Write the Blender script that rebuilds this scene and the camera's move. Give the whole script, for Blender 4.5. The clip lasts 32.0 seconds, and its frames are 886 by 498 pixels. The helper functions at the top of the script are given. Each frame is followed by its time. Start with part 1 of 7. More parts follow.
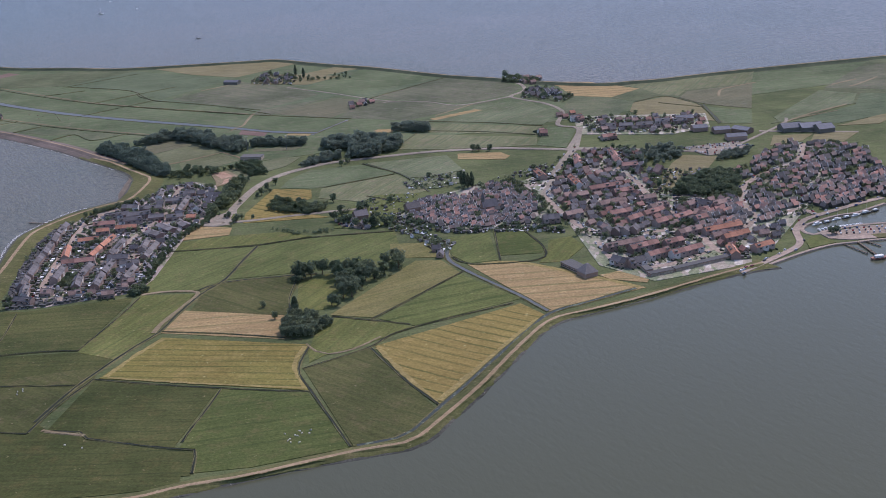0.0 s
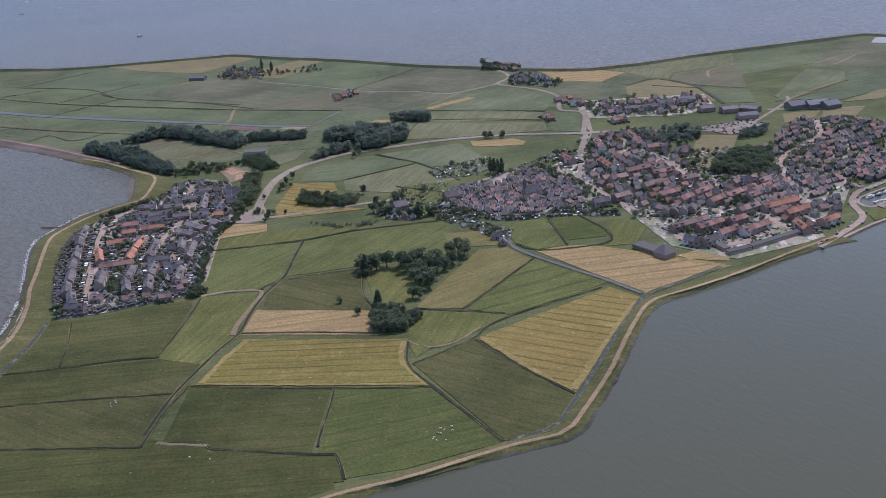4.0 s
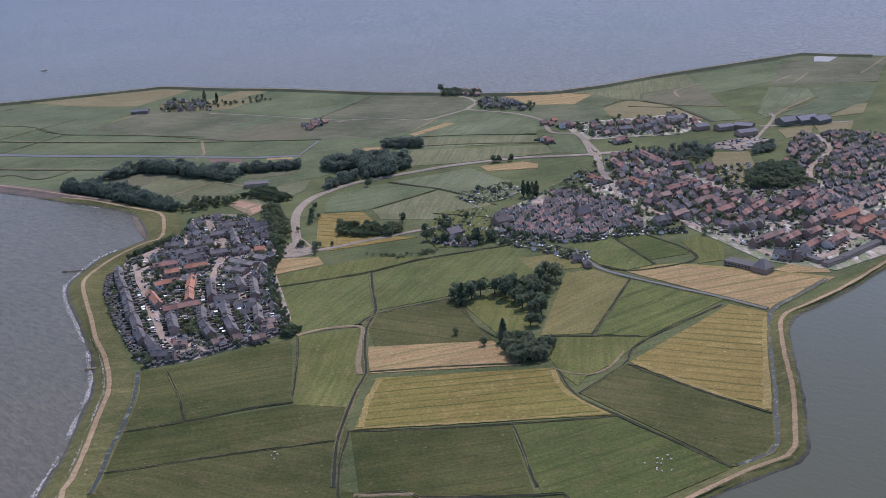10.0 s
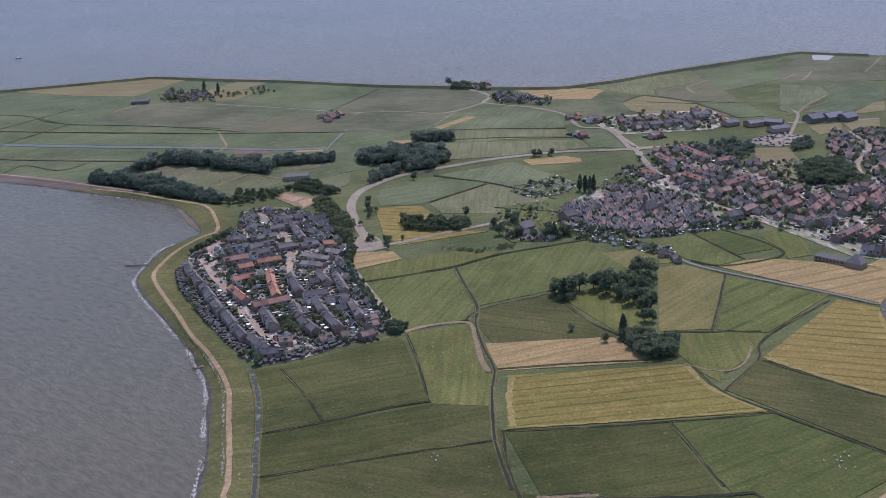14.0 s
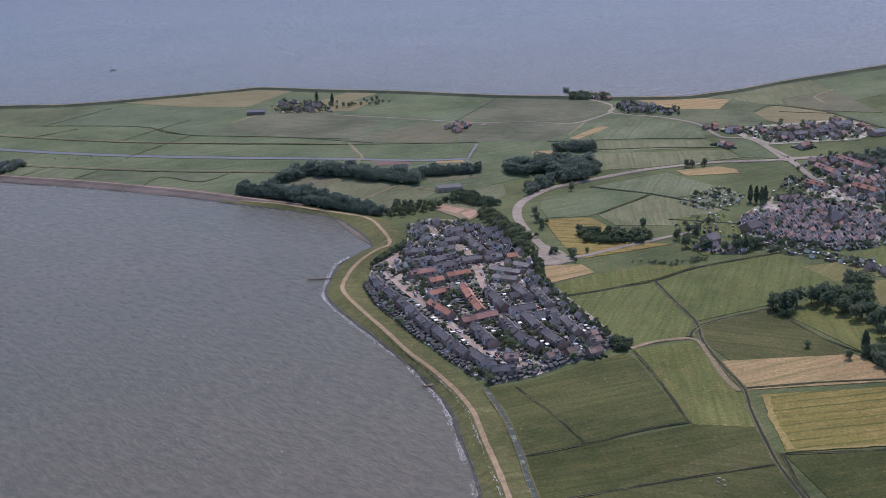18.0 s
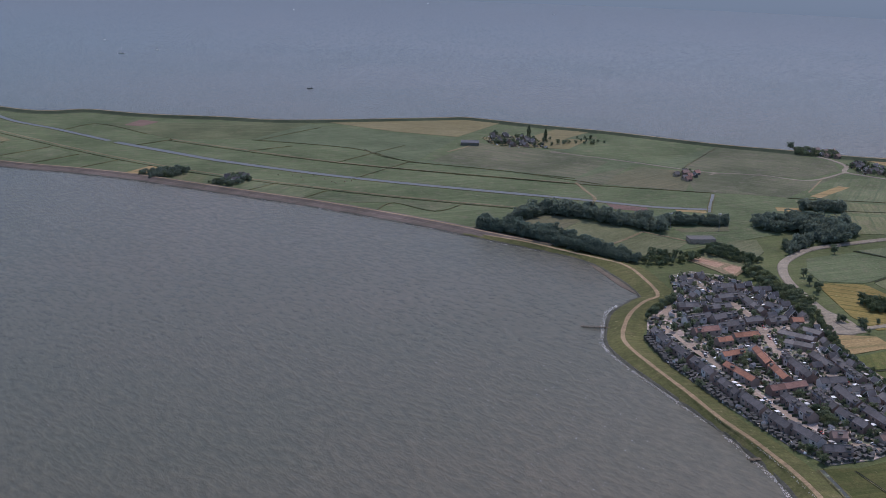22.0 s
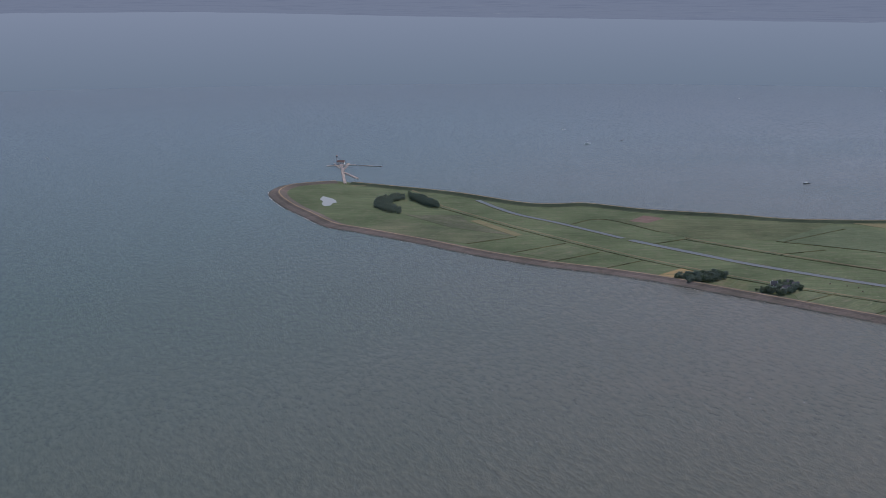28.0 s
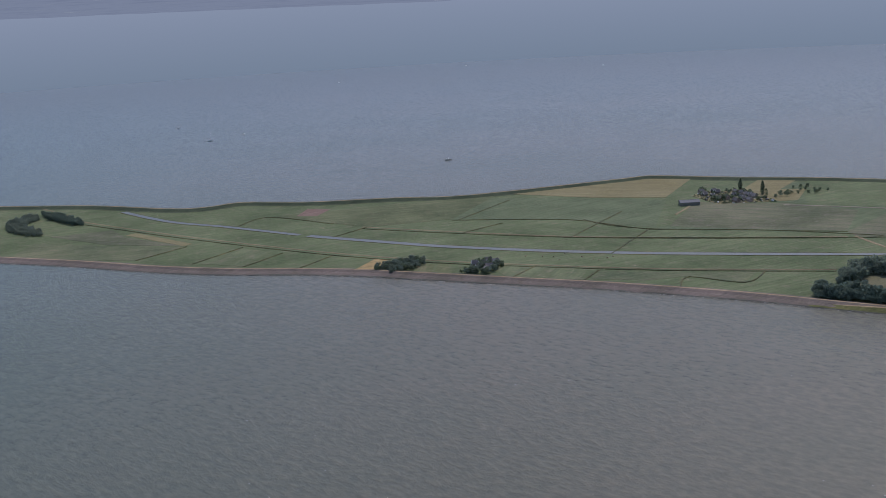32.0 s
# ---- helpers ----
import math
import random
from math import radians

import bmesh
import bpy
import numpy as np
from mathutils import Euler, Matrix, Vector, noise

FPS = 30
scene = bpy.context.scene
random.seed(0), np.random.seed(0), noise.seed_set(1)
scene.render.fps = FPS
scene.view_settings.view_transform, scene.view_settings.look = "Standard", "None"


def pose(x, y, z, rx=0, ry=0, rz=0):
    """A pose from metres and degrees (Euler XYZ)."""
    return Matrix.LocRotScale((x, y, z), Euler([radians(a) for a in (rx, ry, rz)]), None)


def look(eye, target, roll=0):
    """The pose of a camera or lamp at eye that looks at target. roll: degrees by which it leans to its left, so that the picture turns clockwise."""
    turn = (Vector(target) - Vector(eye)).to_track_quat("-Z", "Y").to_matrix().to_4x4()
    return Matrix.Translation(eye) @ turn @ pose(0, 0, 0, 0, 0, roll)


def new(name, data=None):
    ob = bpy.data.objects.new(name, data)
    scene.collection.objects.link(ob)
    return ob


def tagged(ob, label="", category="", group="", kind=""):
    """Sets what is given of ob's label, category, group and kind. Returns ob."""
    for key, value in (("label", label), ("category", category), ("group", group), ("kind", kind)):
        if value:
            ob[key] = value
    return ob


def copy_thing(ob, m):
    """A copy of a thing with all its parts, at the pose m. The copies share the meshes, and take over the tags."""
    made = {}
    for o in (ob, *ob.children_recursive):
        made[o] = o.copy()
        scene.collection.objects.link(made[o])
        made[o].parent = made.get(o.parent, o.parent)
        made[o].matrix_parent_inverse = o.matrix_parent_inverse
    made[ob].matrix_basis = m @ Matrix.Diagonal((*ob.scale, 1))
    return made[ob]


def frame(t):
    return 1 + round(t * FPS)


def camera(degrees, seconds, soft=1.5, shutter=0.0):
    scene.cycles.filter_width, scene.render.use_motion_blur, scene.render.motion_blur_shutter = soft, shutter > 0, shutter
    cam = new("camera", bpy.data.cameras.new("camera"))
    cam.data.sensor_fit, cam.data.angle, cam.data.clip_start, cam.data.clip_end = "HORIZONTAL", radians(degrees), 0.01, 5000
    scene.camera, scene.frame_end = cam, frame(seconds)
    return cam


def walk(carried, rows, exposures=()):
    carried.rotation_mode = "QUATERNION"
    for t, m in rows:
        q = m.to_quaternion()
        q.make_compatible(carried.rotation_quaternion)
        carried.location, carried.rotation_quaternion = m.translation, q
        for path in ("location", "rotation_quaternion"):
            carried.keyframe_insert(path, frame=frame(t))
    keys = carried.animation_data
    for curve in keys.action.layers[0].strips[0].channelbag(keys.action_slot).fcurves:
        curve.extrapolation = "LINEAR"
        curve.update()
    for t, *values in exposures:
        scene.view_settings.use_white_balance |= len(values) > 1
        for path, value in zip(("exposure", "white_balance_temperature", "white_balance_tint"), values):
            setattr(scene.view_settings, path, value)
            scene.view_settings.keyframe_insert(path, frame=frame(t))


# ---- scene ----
cam = camera(39.74, 32.0, 0.85)
PATH = [
    (0, (230.6, -37.1, 336.2), (92.1, 902.7, 23.6), -3.23),
    (0.5, (211.1, -34.7, 334.6), (81.8, 905.7, 19.9), -3.55),
    (1, (191.6, -32.2, 333.1), (73.7, 908.7, 15.6), -3.62),
    (1.5, (172.1, -29.8, 331.5), (65.9, 912.0, 12.7), -3.86),
    (2, (152.7, -27.3, 330.0), (57.2, 915.1, 9.7), -4.12),
    (2.5, (133.2, -24.8, 328.6), (48.9, 918.6, 8.1), -4.15),
    (4.5, (56.4, -13.6, 324.1), (25.5, 934.0, 6.1), -3.66),
    (5, (38.1, -9.4, 323.0), (15.8, 939.0, 6.6), -3.77),
    (5.5, (19.9, -5.1, 321.9), (8.8, 944.3, 8.3), -3.74),
    (6, (1.9, -0.7, 321.0), (3.9, 949.5, 9.4), -3.72),
    (6.5, (-16.1, 3.8, 320.1), (-0.7, 954.3, 9.9), -3.70),
    (7, (-33.9, 8.4, 319.3), (-7.9, 959.1, 10.4), -3.65),
    (7.5, (-51.6, 13.0, 318.6), (-14.9, 964.7, 13.6), -3.63),
    (8, (-69.2, 17.8, 317.9), (-19.3, 969.5, 15.1), -3.55),
    (8.5, (-86.7, 22.6, 317.3), (-23.1, 973.9, 15.6), -3.65),
    (9, (-104.2, 27.6, 316.7), (-27.9, 978.5, 17.0), -3.61),
    (9.5, (-121.6, 32.6, 316.2), (-27.6, 982.3, 17.6), -3.38),
    (10, (-139.0, 37.7, 315.7), (-30.1, 985.3, 15.5), -3.28),
    (10.5, (-156.4, 42.9, 315.2), (-36.5, 988.5, 12.7), -3.07),
    (11, (-173.7, 48.3, 314.8), (-39.7, 992.0, 12.3), -2.76),
    (11.5, (-191.0, 53.9, 314.3), (-54.2, 996.6, 10.2), -2.63),
    (12, (-208.2, 59.6, 313.8), (-72.3, 1002.5, 9.9), -2.43),
    (12.5, (-225.3, 65.5, 313.3), (-83.5, 1007.1, 7.9), -2.18),
    (13, (-242.4, 71.5, 312.8), (-86.2, 1011.7, 10.1), -1.66),
    (13.5, (-259.3, 77.8, 312.3), (-75.6, 1012.5, 8.3), -1.47),
    (14, (-276.2, 84.1, 311.8), (-93.3, 1018.6, 6.4), -1.75),
    (14.5, (-293.0, 90.6, 311.2), (-112.4, 1025.6, 6.2), -1.72),
    (16.5, (-358.2, 119.1, 308.3), (-185.6, 1055.6, 2.9), -2.75),
    (17, (-374.2, 126.9, 307.4), (-204.6, 1064.6, 4.3), -2.68),
    (17.5, (-390.1, 134.7, 306.5), (-222.2, 1073.6, 6.0), -2.47),
    (18, (-405.9, 142.6, 305.5), (-236.4, 1083.1, 11.0), -2.00),
    (18.5, (-421.7, 150.7, 304.6), (-255.9, 1091.6, 9.2), -2.07),
    (19, (-437.5, 158.9, 303.6), (-273.7, 1100.1, 8.1), -1.90),
    (19.5, (-453.2, 167.3, 302.7), (-291.9, 1109.2, 7.8), -1.06),
    (20, (-468.9, 175.9, 301.8), (-312.3, 1118.7, 7.7), -0.82),
    (20.5, (-484.5, 184.6, 300.9), (-330.5, 1128.6, 9.0), -0.60),
    (21, (-500.1, 193.5, 300.0), (-355.4, 1140.6, 13.5), 0.34),
    (21.5, (-515.7, 202.6, 299.2), (-398.4, 1156.4, 22.4), 1.18),
    (22, (-531.3, 211.9, 298.4), (-445.1, 1171.8, 31.6), 1.52),
    (22.5, (-546.8, 221.3, 297.6), (-502.5, 1186.0, 38.2), 1.70),
    (23, (-562.4, 230.7, 296.9), (-550.9, 1196.0, 36.0), 1.62),
    (23.5, (-577.9, 240.3, 296.2), (-597.2, 1207.2, 41.8), 1.53),
    (24, (-593.4, 249.9, 295.5), (-646.2, 1218.7, 53.2), 2.04),
    (24.5, (-608.9, 259.6, 294.8), (-693.7, 1229.6, 67.2), 2.20),
    (25, (-624.5, 269.2, 294.2), (-733.1, 1238.8, 74.7), 2.06),
    (25.5, (-639.9, 278.8, 293.5), (-765.0, 1247.8, 80.2), 1.79),
    (26, (-655.4, 288.5, 292.8), (-798.2, 1255.7, 83.0), 1.40),
    (26.5, (-670.8, 298.1, 292.2), (-841.1, 1261.3, 84.3), 0.78),
    (28.5, (-731.6, 335.9, 289.7), (-948.7, 1291.0, 88.1), -0.32),
    (29, (-746.6, 345.1, 289.1), (-949.7, 1303.5, 88.4), -0.92),
    (29.5, (-761.5, 354.3, 288.6), (-903.6, 1323.2, 85.7), -1.79),
    (30, (-776.4, 363.5, 288.0), (-845.9, 1339.3, 80.6), -2.82),
    (30.5, (-791.3, 372.6, 287.5), (-807.8, 1349.7, 75.1), -3.51),
    (31, (-806.2, 381.7, 286.9), (-767.2, 1357.3, 70.7), -3.34),
    (31.5, (-821.0, 390.9, 286.4), (-732.3, 1362.7, 68.3), -3.19),
    (32, (-835.9, 400.0, 285.9), (-712.6, 1368.0, 67.6), -3.08),
]
EXPOSURES = [(0.0, 0.5, 6250, 23), (20.5, 0.49, 6250, 23), (22.0, 0.14, 6330, 19), (24.0, 0.04, 6450, 15), (26.0, 0.0, 6420, 15), (28.0, 0.02, 6450, 15), (29.0, 0.1, 6470, 15), (30.5, 0.12, 6450, 16), (32.0, 0.22, 6450, 16)]
walk(cam, [(t, look(eye, target, roll)) for t, eye, target, roll in PATH], EXPOSURES)

import mathutils
# ---- sky, sun, exposure ----
SUN_AZ, SUN_EL = radians(28), radians(52)      # to the right of straight ahead, high
world = bpy.data.worlds.new("sky")
scene.world = world
world.use_nodes = True
wn = world.node_tree.nodes
sky = wn.new("ShaderNodeTexSky")
sky.sky_type, sky.sun_disc = "NISHITA", False
sky.sun_elevation, sky.sun_rotation = SUN_EL, SUN_AZ
sky.air_density, sky.dust_density, sky.ozone_density = 1.0, 0.6, 2.0
wn["Background"].inputs["Strength"].default_value = 0.15
world.node_tree.links.new(sky.outputs[0], wn["Background"].inputs["Color"])
sun = new("sun", bpy.data.lights.new("sun", "SUN"))
sun.data.energy, sun.data.angle, sun.data.color = 2.1, radians(0.6), (1.0, 0.93, 0.84)
sun.matrix_world = look((0, 0, 500), (-math.sin(SUN_AZ) * math.cos(SUN_EL) * 100, -math.cos(SUN_AZ) * math.cos(SUN_EL) * 100, 500 - math.sin(SUN_EL) * 100))


# ---- materials ----
def mix(c, k):
    return (c[0] * k, c[1] * k, c[2] * k, 1)


class Nodes:
    """A small builder of node materials."""

    def __init__(self, name):
        self.m = bpy.data.materials.new(name)
        self.m.use_nodes = True
        self.t = self.m.node_tree
        self.p = self.t.nodes["Principled BSDF"]

    def add(self, kind, **sets):
        n = self.t.nodes.new("ShaderNode" + kind)
        for key, value in sets.items():
            n.inputs[key.replace("_", " ")].default_value = value
        return n

    def link(self, a, b):
        self.t.links.new(a, b)

    def place(self):
        return self.add("TexCoord").outputs["Object"]

    def noise(self, where, scale, detail=4.0, rough=0.55):
        n = self.add("TexNoise", Scale=scale, Detail=detail, Roughness=rough)
        self.link(where, n.inputs["Vector"])
        return n.outputs["Fac"]

    def ramp(self, fac, *stops):
        n = self.t.nodes.new("ShaderNodeValToRGB")
        e = n.color_ramp.elements
        while len(e) < len(stops):
            e.new(0.5)
        for s, (pos, col) in zip(e, stops):
            s.position, s.color = pos, (*col[:3], 1)
        self.link(fac, n.inputs["Fac"])
        return n.outputs["Color"]

    def blend(self, a, b, fac, kind="MIX"):
        n = self.t.nodes.new("ShaderNodeMix")
        n.data_type, n.blend_type = "RGBA", kind
        for sock, v in ((n.inputs[0], fac), (n.inputs[6], a), (n.inputs[7], b)):
            if hasattr(v, "is_output"):
                self.link(v, sock)
            else:
                sock.default_value = v
        return n.outputs[2]

    def bump(self, height, strength, dist):
        n = self.add("Bump", Strength=strength, Distance=dist)
        self.link(height, n.inputs["Height"])
        self.link(n.outputs["Normal"], self.p.inputs["Normal"])

    def done(self, colour, rough=0.9, spec=0.2, metal=0.0):
        if hasattr(colour, "is_output"):
            self.link(colour, self.p.inputs["Base Color"])
        else:
            self.p.inputs["Base Color"].default_value = (*colour[:3], 1)
        self.p.inputs["Roughness"].default_value = rough
        self.p.inputs["Specular IOR Level"].default_value = spec
        self.p.inputs["Metallic"].default_value = metal
        return self.m


def land(name, a, b, c=None, stripes=None, swath=None):
    """Grass or stubble: soft patches, streaks along the mowing way, fine grain and, where given, swath lines (degrees, metres, strength, colour)."""
    n = Nodes(name)
    at = n.place()
    deg = (stripes or swath or (20,))[0]
    turn = n.add("Mapping", Rotation=(0, 0, radians(-deg)))
    n.link(at, turn.inputs["Vector"])
    long = n.add("Mapping", Scale=(0.06, 1.0, 1.0))
    n.link(turn.outputs["Vector"], long.inputs["Vector"])
    col = n.ramp(n.noise(at, 0.011, 5.0, 0.6), (0.36, [0.8 * v for v in a]), (0.64, [1.06 * v for v in b]))
    col = n.blend(col, (*(c or b), 1), n.ramp(n.noise(at, 0.07, 6.0, 0.72), (0.5, (0, 0, 0)), (0.8, (0.75,) * 3)))
    streak = n.noise(long.outputs["Vector"], 0.28, 4.0, 0.6)
    col = n.blend(col, n.ramp(streak, (0.3, (0.74, 0.76, 0.74)), (0.7, (1.24, 1.2, 1.16))), 0.75, "MULTIPLY")
    for k, line in enumerate((stripes, swath)):
        if line:
            _, metres, strength, dark = line
            sep = n.add("SeparateXYZ")
            n.link(turn.outputs["Vector"], sep.inputs[0])
            drift = n.add("MapRange", To_Min=-0.25, To_Max=0.25)
            n.link(n.noise(at, 0.02, 3.0, 0.5), drift.inputs["Value"])
            scaled = n.t.nodes.new("ShaderNodeMath")
            scaled.operation = "MULTIPLY_ADD"
            scaled.inputs[1].default_value = 1 / metres
            n.link(sep.outputs["Y"], scaled.inputs[0])
            n.link(drift.outputs["Result"], scaled.inputs[2])
            fr = n.t.nodes.new("ShaderNodeMath")
            fr.operation = "PINGPONG"
            fr.inputs[1].default_value = 0.5
            n.link(scaled.outputs[0], fr.inputs[0])
            edge = (0.36, 0.44) if k else (0.41, 0.47)
            mask = n.ramp(fr.outputs[0], (edge[0], (0, 0, 0)), (edge[1], (min(1.0, strength * (1.25 if k else 2.2)),) * 3))
            broken = n.blend(mask, n.ramp(n.noise(long.outputs["Vector"], 0.2, 4.0, 0.7), (0.34, (0.15,) * 3), (0.58, (1, 1, 1))), 1.0, "MULTIPLY")
            col = n.blend(col, (*dark, 1), broken)
    spots = n.noise(at, 0.22, 4.0, 0.7)
    col = n.blend(col, (*(min(0.5, 2.0 * v + 0.05) for v in (c or b)), 1), n.ramp(spots, (0.64, (0, 0, 0)), (0.72, (0.5,) * 3)))
    fine = n.noise(at, 0.5, 5.0, 0.72)
    col = n.blend(col, n.ramp(fine, (0.3, (0.6,) * 3), (0.7, (1.3,) * 3)), 0.85, "MULTIPLY")
    n.bump(fine, 0.5, 0.4)
    return n.done(col, 0.95, 0.1)


G = {
    "grass": land("grass", (0.087, 0.109, 0.045), (0.117, 0.132, 0.057), (0.156, 0.136, 0.083)),
    "meadow_a": land("meadow_a", (0.068, 0.082, 0.028), (0.096, 0.098, 0.035), (0.135, 0.106, 0.049), (10, 22, 0.25, (0.056, 0.065, 0.022))),
    "meadow_b": land("meadow_b", (0.117, 0.130, 0.040), (0.139, 0.145, 0.048), (0.203, 0.146, 0.072), (75, 16, 0.3, (0.082, 0.104, 0.034))),
    "meadow_c": land("meadow_c", (0.054, 0.067, 0.021), (0.080, 0.085, 0.030), (0.120, 0.093, 0.036), (5, 14, 0.35, (0.050, 0.059, 0.021))),
    "meadow_d": land("meadow_d", (0.103, 0.124, 0.040), (0.125, 0.139, 0.049), (0.181, 0.145, 0.068), (60, 18, 0.3, (0.076, 0.097, 0.034))),
    "meadow_e": land("meadow_e", (0.069, 0.079, 0.027), (0.097, 0.096, 0.037), (0.134, 0.099, 0.058), (-35, 20, 0.3, (0.057, 0.067, 0.024))),
    "meadow_f": land("meadow_f", (0.072, 0.094, 0.028), (0.090, 0.107, 0.034), (0.145, 0.116, 0.053), (20, 15, 0.3, (0.054, 0.071, 0.024))),
    # Far grass: distance haze put into the colour, greyer and bluer than the meadows.
    "hazy_polder_a": land("hazy_polder_a", (0.102, 0.127, 0.070), (0.147, 0.151, 0.086), (0.205, 0.164, 0.120), (10, 22, 0.25, (0.087, 0.100, 0.053))),
    "hazy_polder_b": land("hazy_polder_b", (0.147, 0.160, 0.079), (0.172, 0.176, 0.094), (0.253, 0.180, 0.141), (75, 16, 0.3, (0.102, 0.127, 0.069))),
    "hazy_polder_c": land("hazy_polder_c", (0.087, 0.108, 0.053), (0.128, 0.138, 0.074), (0.188, 0.151, 0.094), (5, 14, 0.35, (0.079, 0.095, 0.053))),
    "hazy_polder_d": land("hazy_polder_d", (0.128, 0.151, 0.079), (0.154, 0.171, 0.096), (0.224, 0.176, 0.136), (60, 18, 0.3, (0.095, 0.120, 0.069))),
    "hazy_polder_e": land("hazy_polder_e", (0.106, 0.120, 0.069), (0.147, 0.144, 0.091), (0.202, 0.150, 0.141), (-35, 20, 0.3, (0.087, 0.100, 0.057))),
    "hazy_polder_f": land("hazy_polder_f", (0.102, 0.133, 0.064), (0.128, 0.151, 0.079), (0.205, 0.164, 0.120), (20, 15, 0.3, (0.079, 0.100, 0.053))),
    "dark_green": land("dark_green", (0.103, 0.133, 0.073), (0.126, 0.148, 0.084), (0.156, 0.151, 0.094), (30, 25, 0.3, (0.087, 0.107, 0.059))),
    "dark_reed": land("dark_reed", (0.06, 0.078, 0.048), (0.078, 0.094, 0.058), (0.1, 0.105, 0.065)),
    "olive": land("olive", (0.167, 0.161, 0.057), (0.192, 0.163, 0.070), (0.196, 0.172, 0.081), (40, 20, 0.25, (0.123, 0.130, 0.045))),
    "plough": land("plough", (0.144, 0.148, 0.089), (0.145, 0.132, 0.080), (0.162, 0.158, 0.113), (40, 24, 0.3, (0.124, 0.112, 0.067))),
    "striped_green": land("striped_green", (0.112, 0.133, 0.042), (0.128, 0.142, 0.047), (0.167, 0.152, 0.063), None, (32, 22, 0.7, (0.062, 0.081, 0.026))),
    "yellow_stripe": land("yellow_stripe", (0.232, 0.182, 0.057), (0.186, 0.162, 0.048), (0.335, 0.248, 0.096), None, (-1, 9.5, 0.8, (0.098, 0.099, 0.028))),
    "yellow_stripe_b": land("yellow_stripe_b", (0.270, 0.199, 0.068), (0.232, 0.178, 0.060), (0.354, 0.257, 0.103), None, (-28, 11, 0.8, (0.111, 0.104, 0.032))),
    "straw_green": land("straw_green", (0.222, 0.189, 0.099), (0.199, 0.172, 0.097), (0.266, 0.225, 0.108), None, (-20, 24, 0.4, (0.162, 0.148, 0.066))),
    "headland": land("headland", (0.3, 0.235, 0.095), (0.27, 0.21, 0.08), (0.36, 0.28, 0.12)),
    "peach": land("peach", (0.36, 0.25, 0.125), (0.32, 0.228, 0.11), (0.41, 0.3, 0.16), None, (12, 16, 0.75, (0.19, 0.16, 0.07))),
    "clay": land("clay", (0.208, 0.128, 0.111), (0.176, 0.119, 0.099), (0.240, 0.170, 0.144)),
    "court": land("court", (0.4, 0.25, 0.17), (0.42, 0.27, 0.19), (0.44, 0.31, 0.23)),
    "pitch": land("pitch", (0.142, 0.149, 0.078), (0.161, 0.165, 0.095), (0.185, 0.170, 0.104), (40, 10, 0.25, (0.111, 0.129, 0.061))),
    "bank": land("bank", (0.092, 0.1, 0.038), (0.128, 0.124, 0.05), (0.2, 0.16, 0.085)),
    "mud": land("mud", (0.13, 0.105, 0.085), (0.16, 0.13, 0.1), (0.2, 0.165, 0.13)),
    "dry_bank": land("dry_bank", (0.143, 0.121, 0.102), (0.173, 0.136, 0.119), (0.112, 0.090, 0.059)),
    "dirt": land("dirt", (0.32, 0.225, 0.14), (0.36, 0.26, 0.165), (0.24, 0.185, 0.105)),
    "track": land("track", (0.239, 0.184, 0.112), (0.265, 0.209, 0.131), (0.179, 0.148, 0.084)),
    "asphalt": land("asphalt", (0.27, 0.228, 0.18), (0.3, 0.255, 0.2), (0.33, 0.285, 0.225)),
    "paving": land("paving", (0.34, 0.27, 0.215), (0.38, 0.29, 0.235), (0.26, 0.225, 0.185)),
    "stones": land("stones", (0.07, 0.07, 0.058), (0.105, 0.102, 0.085), (0.16, 0.152, 0.13)),
    "reed": land("reed", (0.102, 0.102, 0.048), (0.145, 0.132, 0.062), (0.217, 0.168, 0.090)),
}


def plots_material(name, deg, cell, *tones):
    """Small back gardens: a patchwork of lawn, paving, beds and gravel, each plot with its own tone."""
    n = Nodes(name)
    at = n.place()
    turn = n.add("Mapping", Rotation=(0, 0, radians(-deg)), Scale=(1.0, 0.45, 1.0))
    n.link(at, turn.inputs["Vector"])
    v = n.add("TexVoronoi", Scale=1 / cell)
    v.distance = "MANHATTAN"
    n.link(turn.outputs["Vector"], v.inputs["Vector"])
    sep = n.add("SeparateColor")
    n.link(v.outputs["Color"], sep.inputs[0])
    col = n.ramp(sep.outputs[0], *((k / (len(tones) - 1), c) for k, c in enumerate(tones)))
    col = n.blend(col, n.ramp(n.noise(at, 0.35, 5.0, 0.7), (0.3, (0.6, 0.62, 0.6)), (0.7, (1.35, 1.3, 1.3))), 0.9, "MULTIPLY")
    fine = n.noise(at, 1.3, 4.0, 0.7)
    col = n.blend(col, n.ramp(fine, (0.3, (0.65,) * 3), (0.7, (1.25,) * 3)), 0.8, "MULTIPLY")
    n.bump(fine, 0.5, 0.4)
    return n.done(col, 0.95, 0.1)


G["garden"] = plots_material("garden", 32, 6.0, (0.168, 0.192, 0.120), (0.240, 0.258, 0.156), (0.408, 0.336, 0.288), (0.216, 0.228, 0.150), (0.550, 0.492, 0.432))
G["plots"] = plots_material("plots", 58, 5.0, (0.132, 0.144, 0.096), (0.372, 0.294, 0.258), (0.198, 0.210, 0.126), (0.504, 0.402, 0.354), (0.300, 0.246, 0.222))


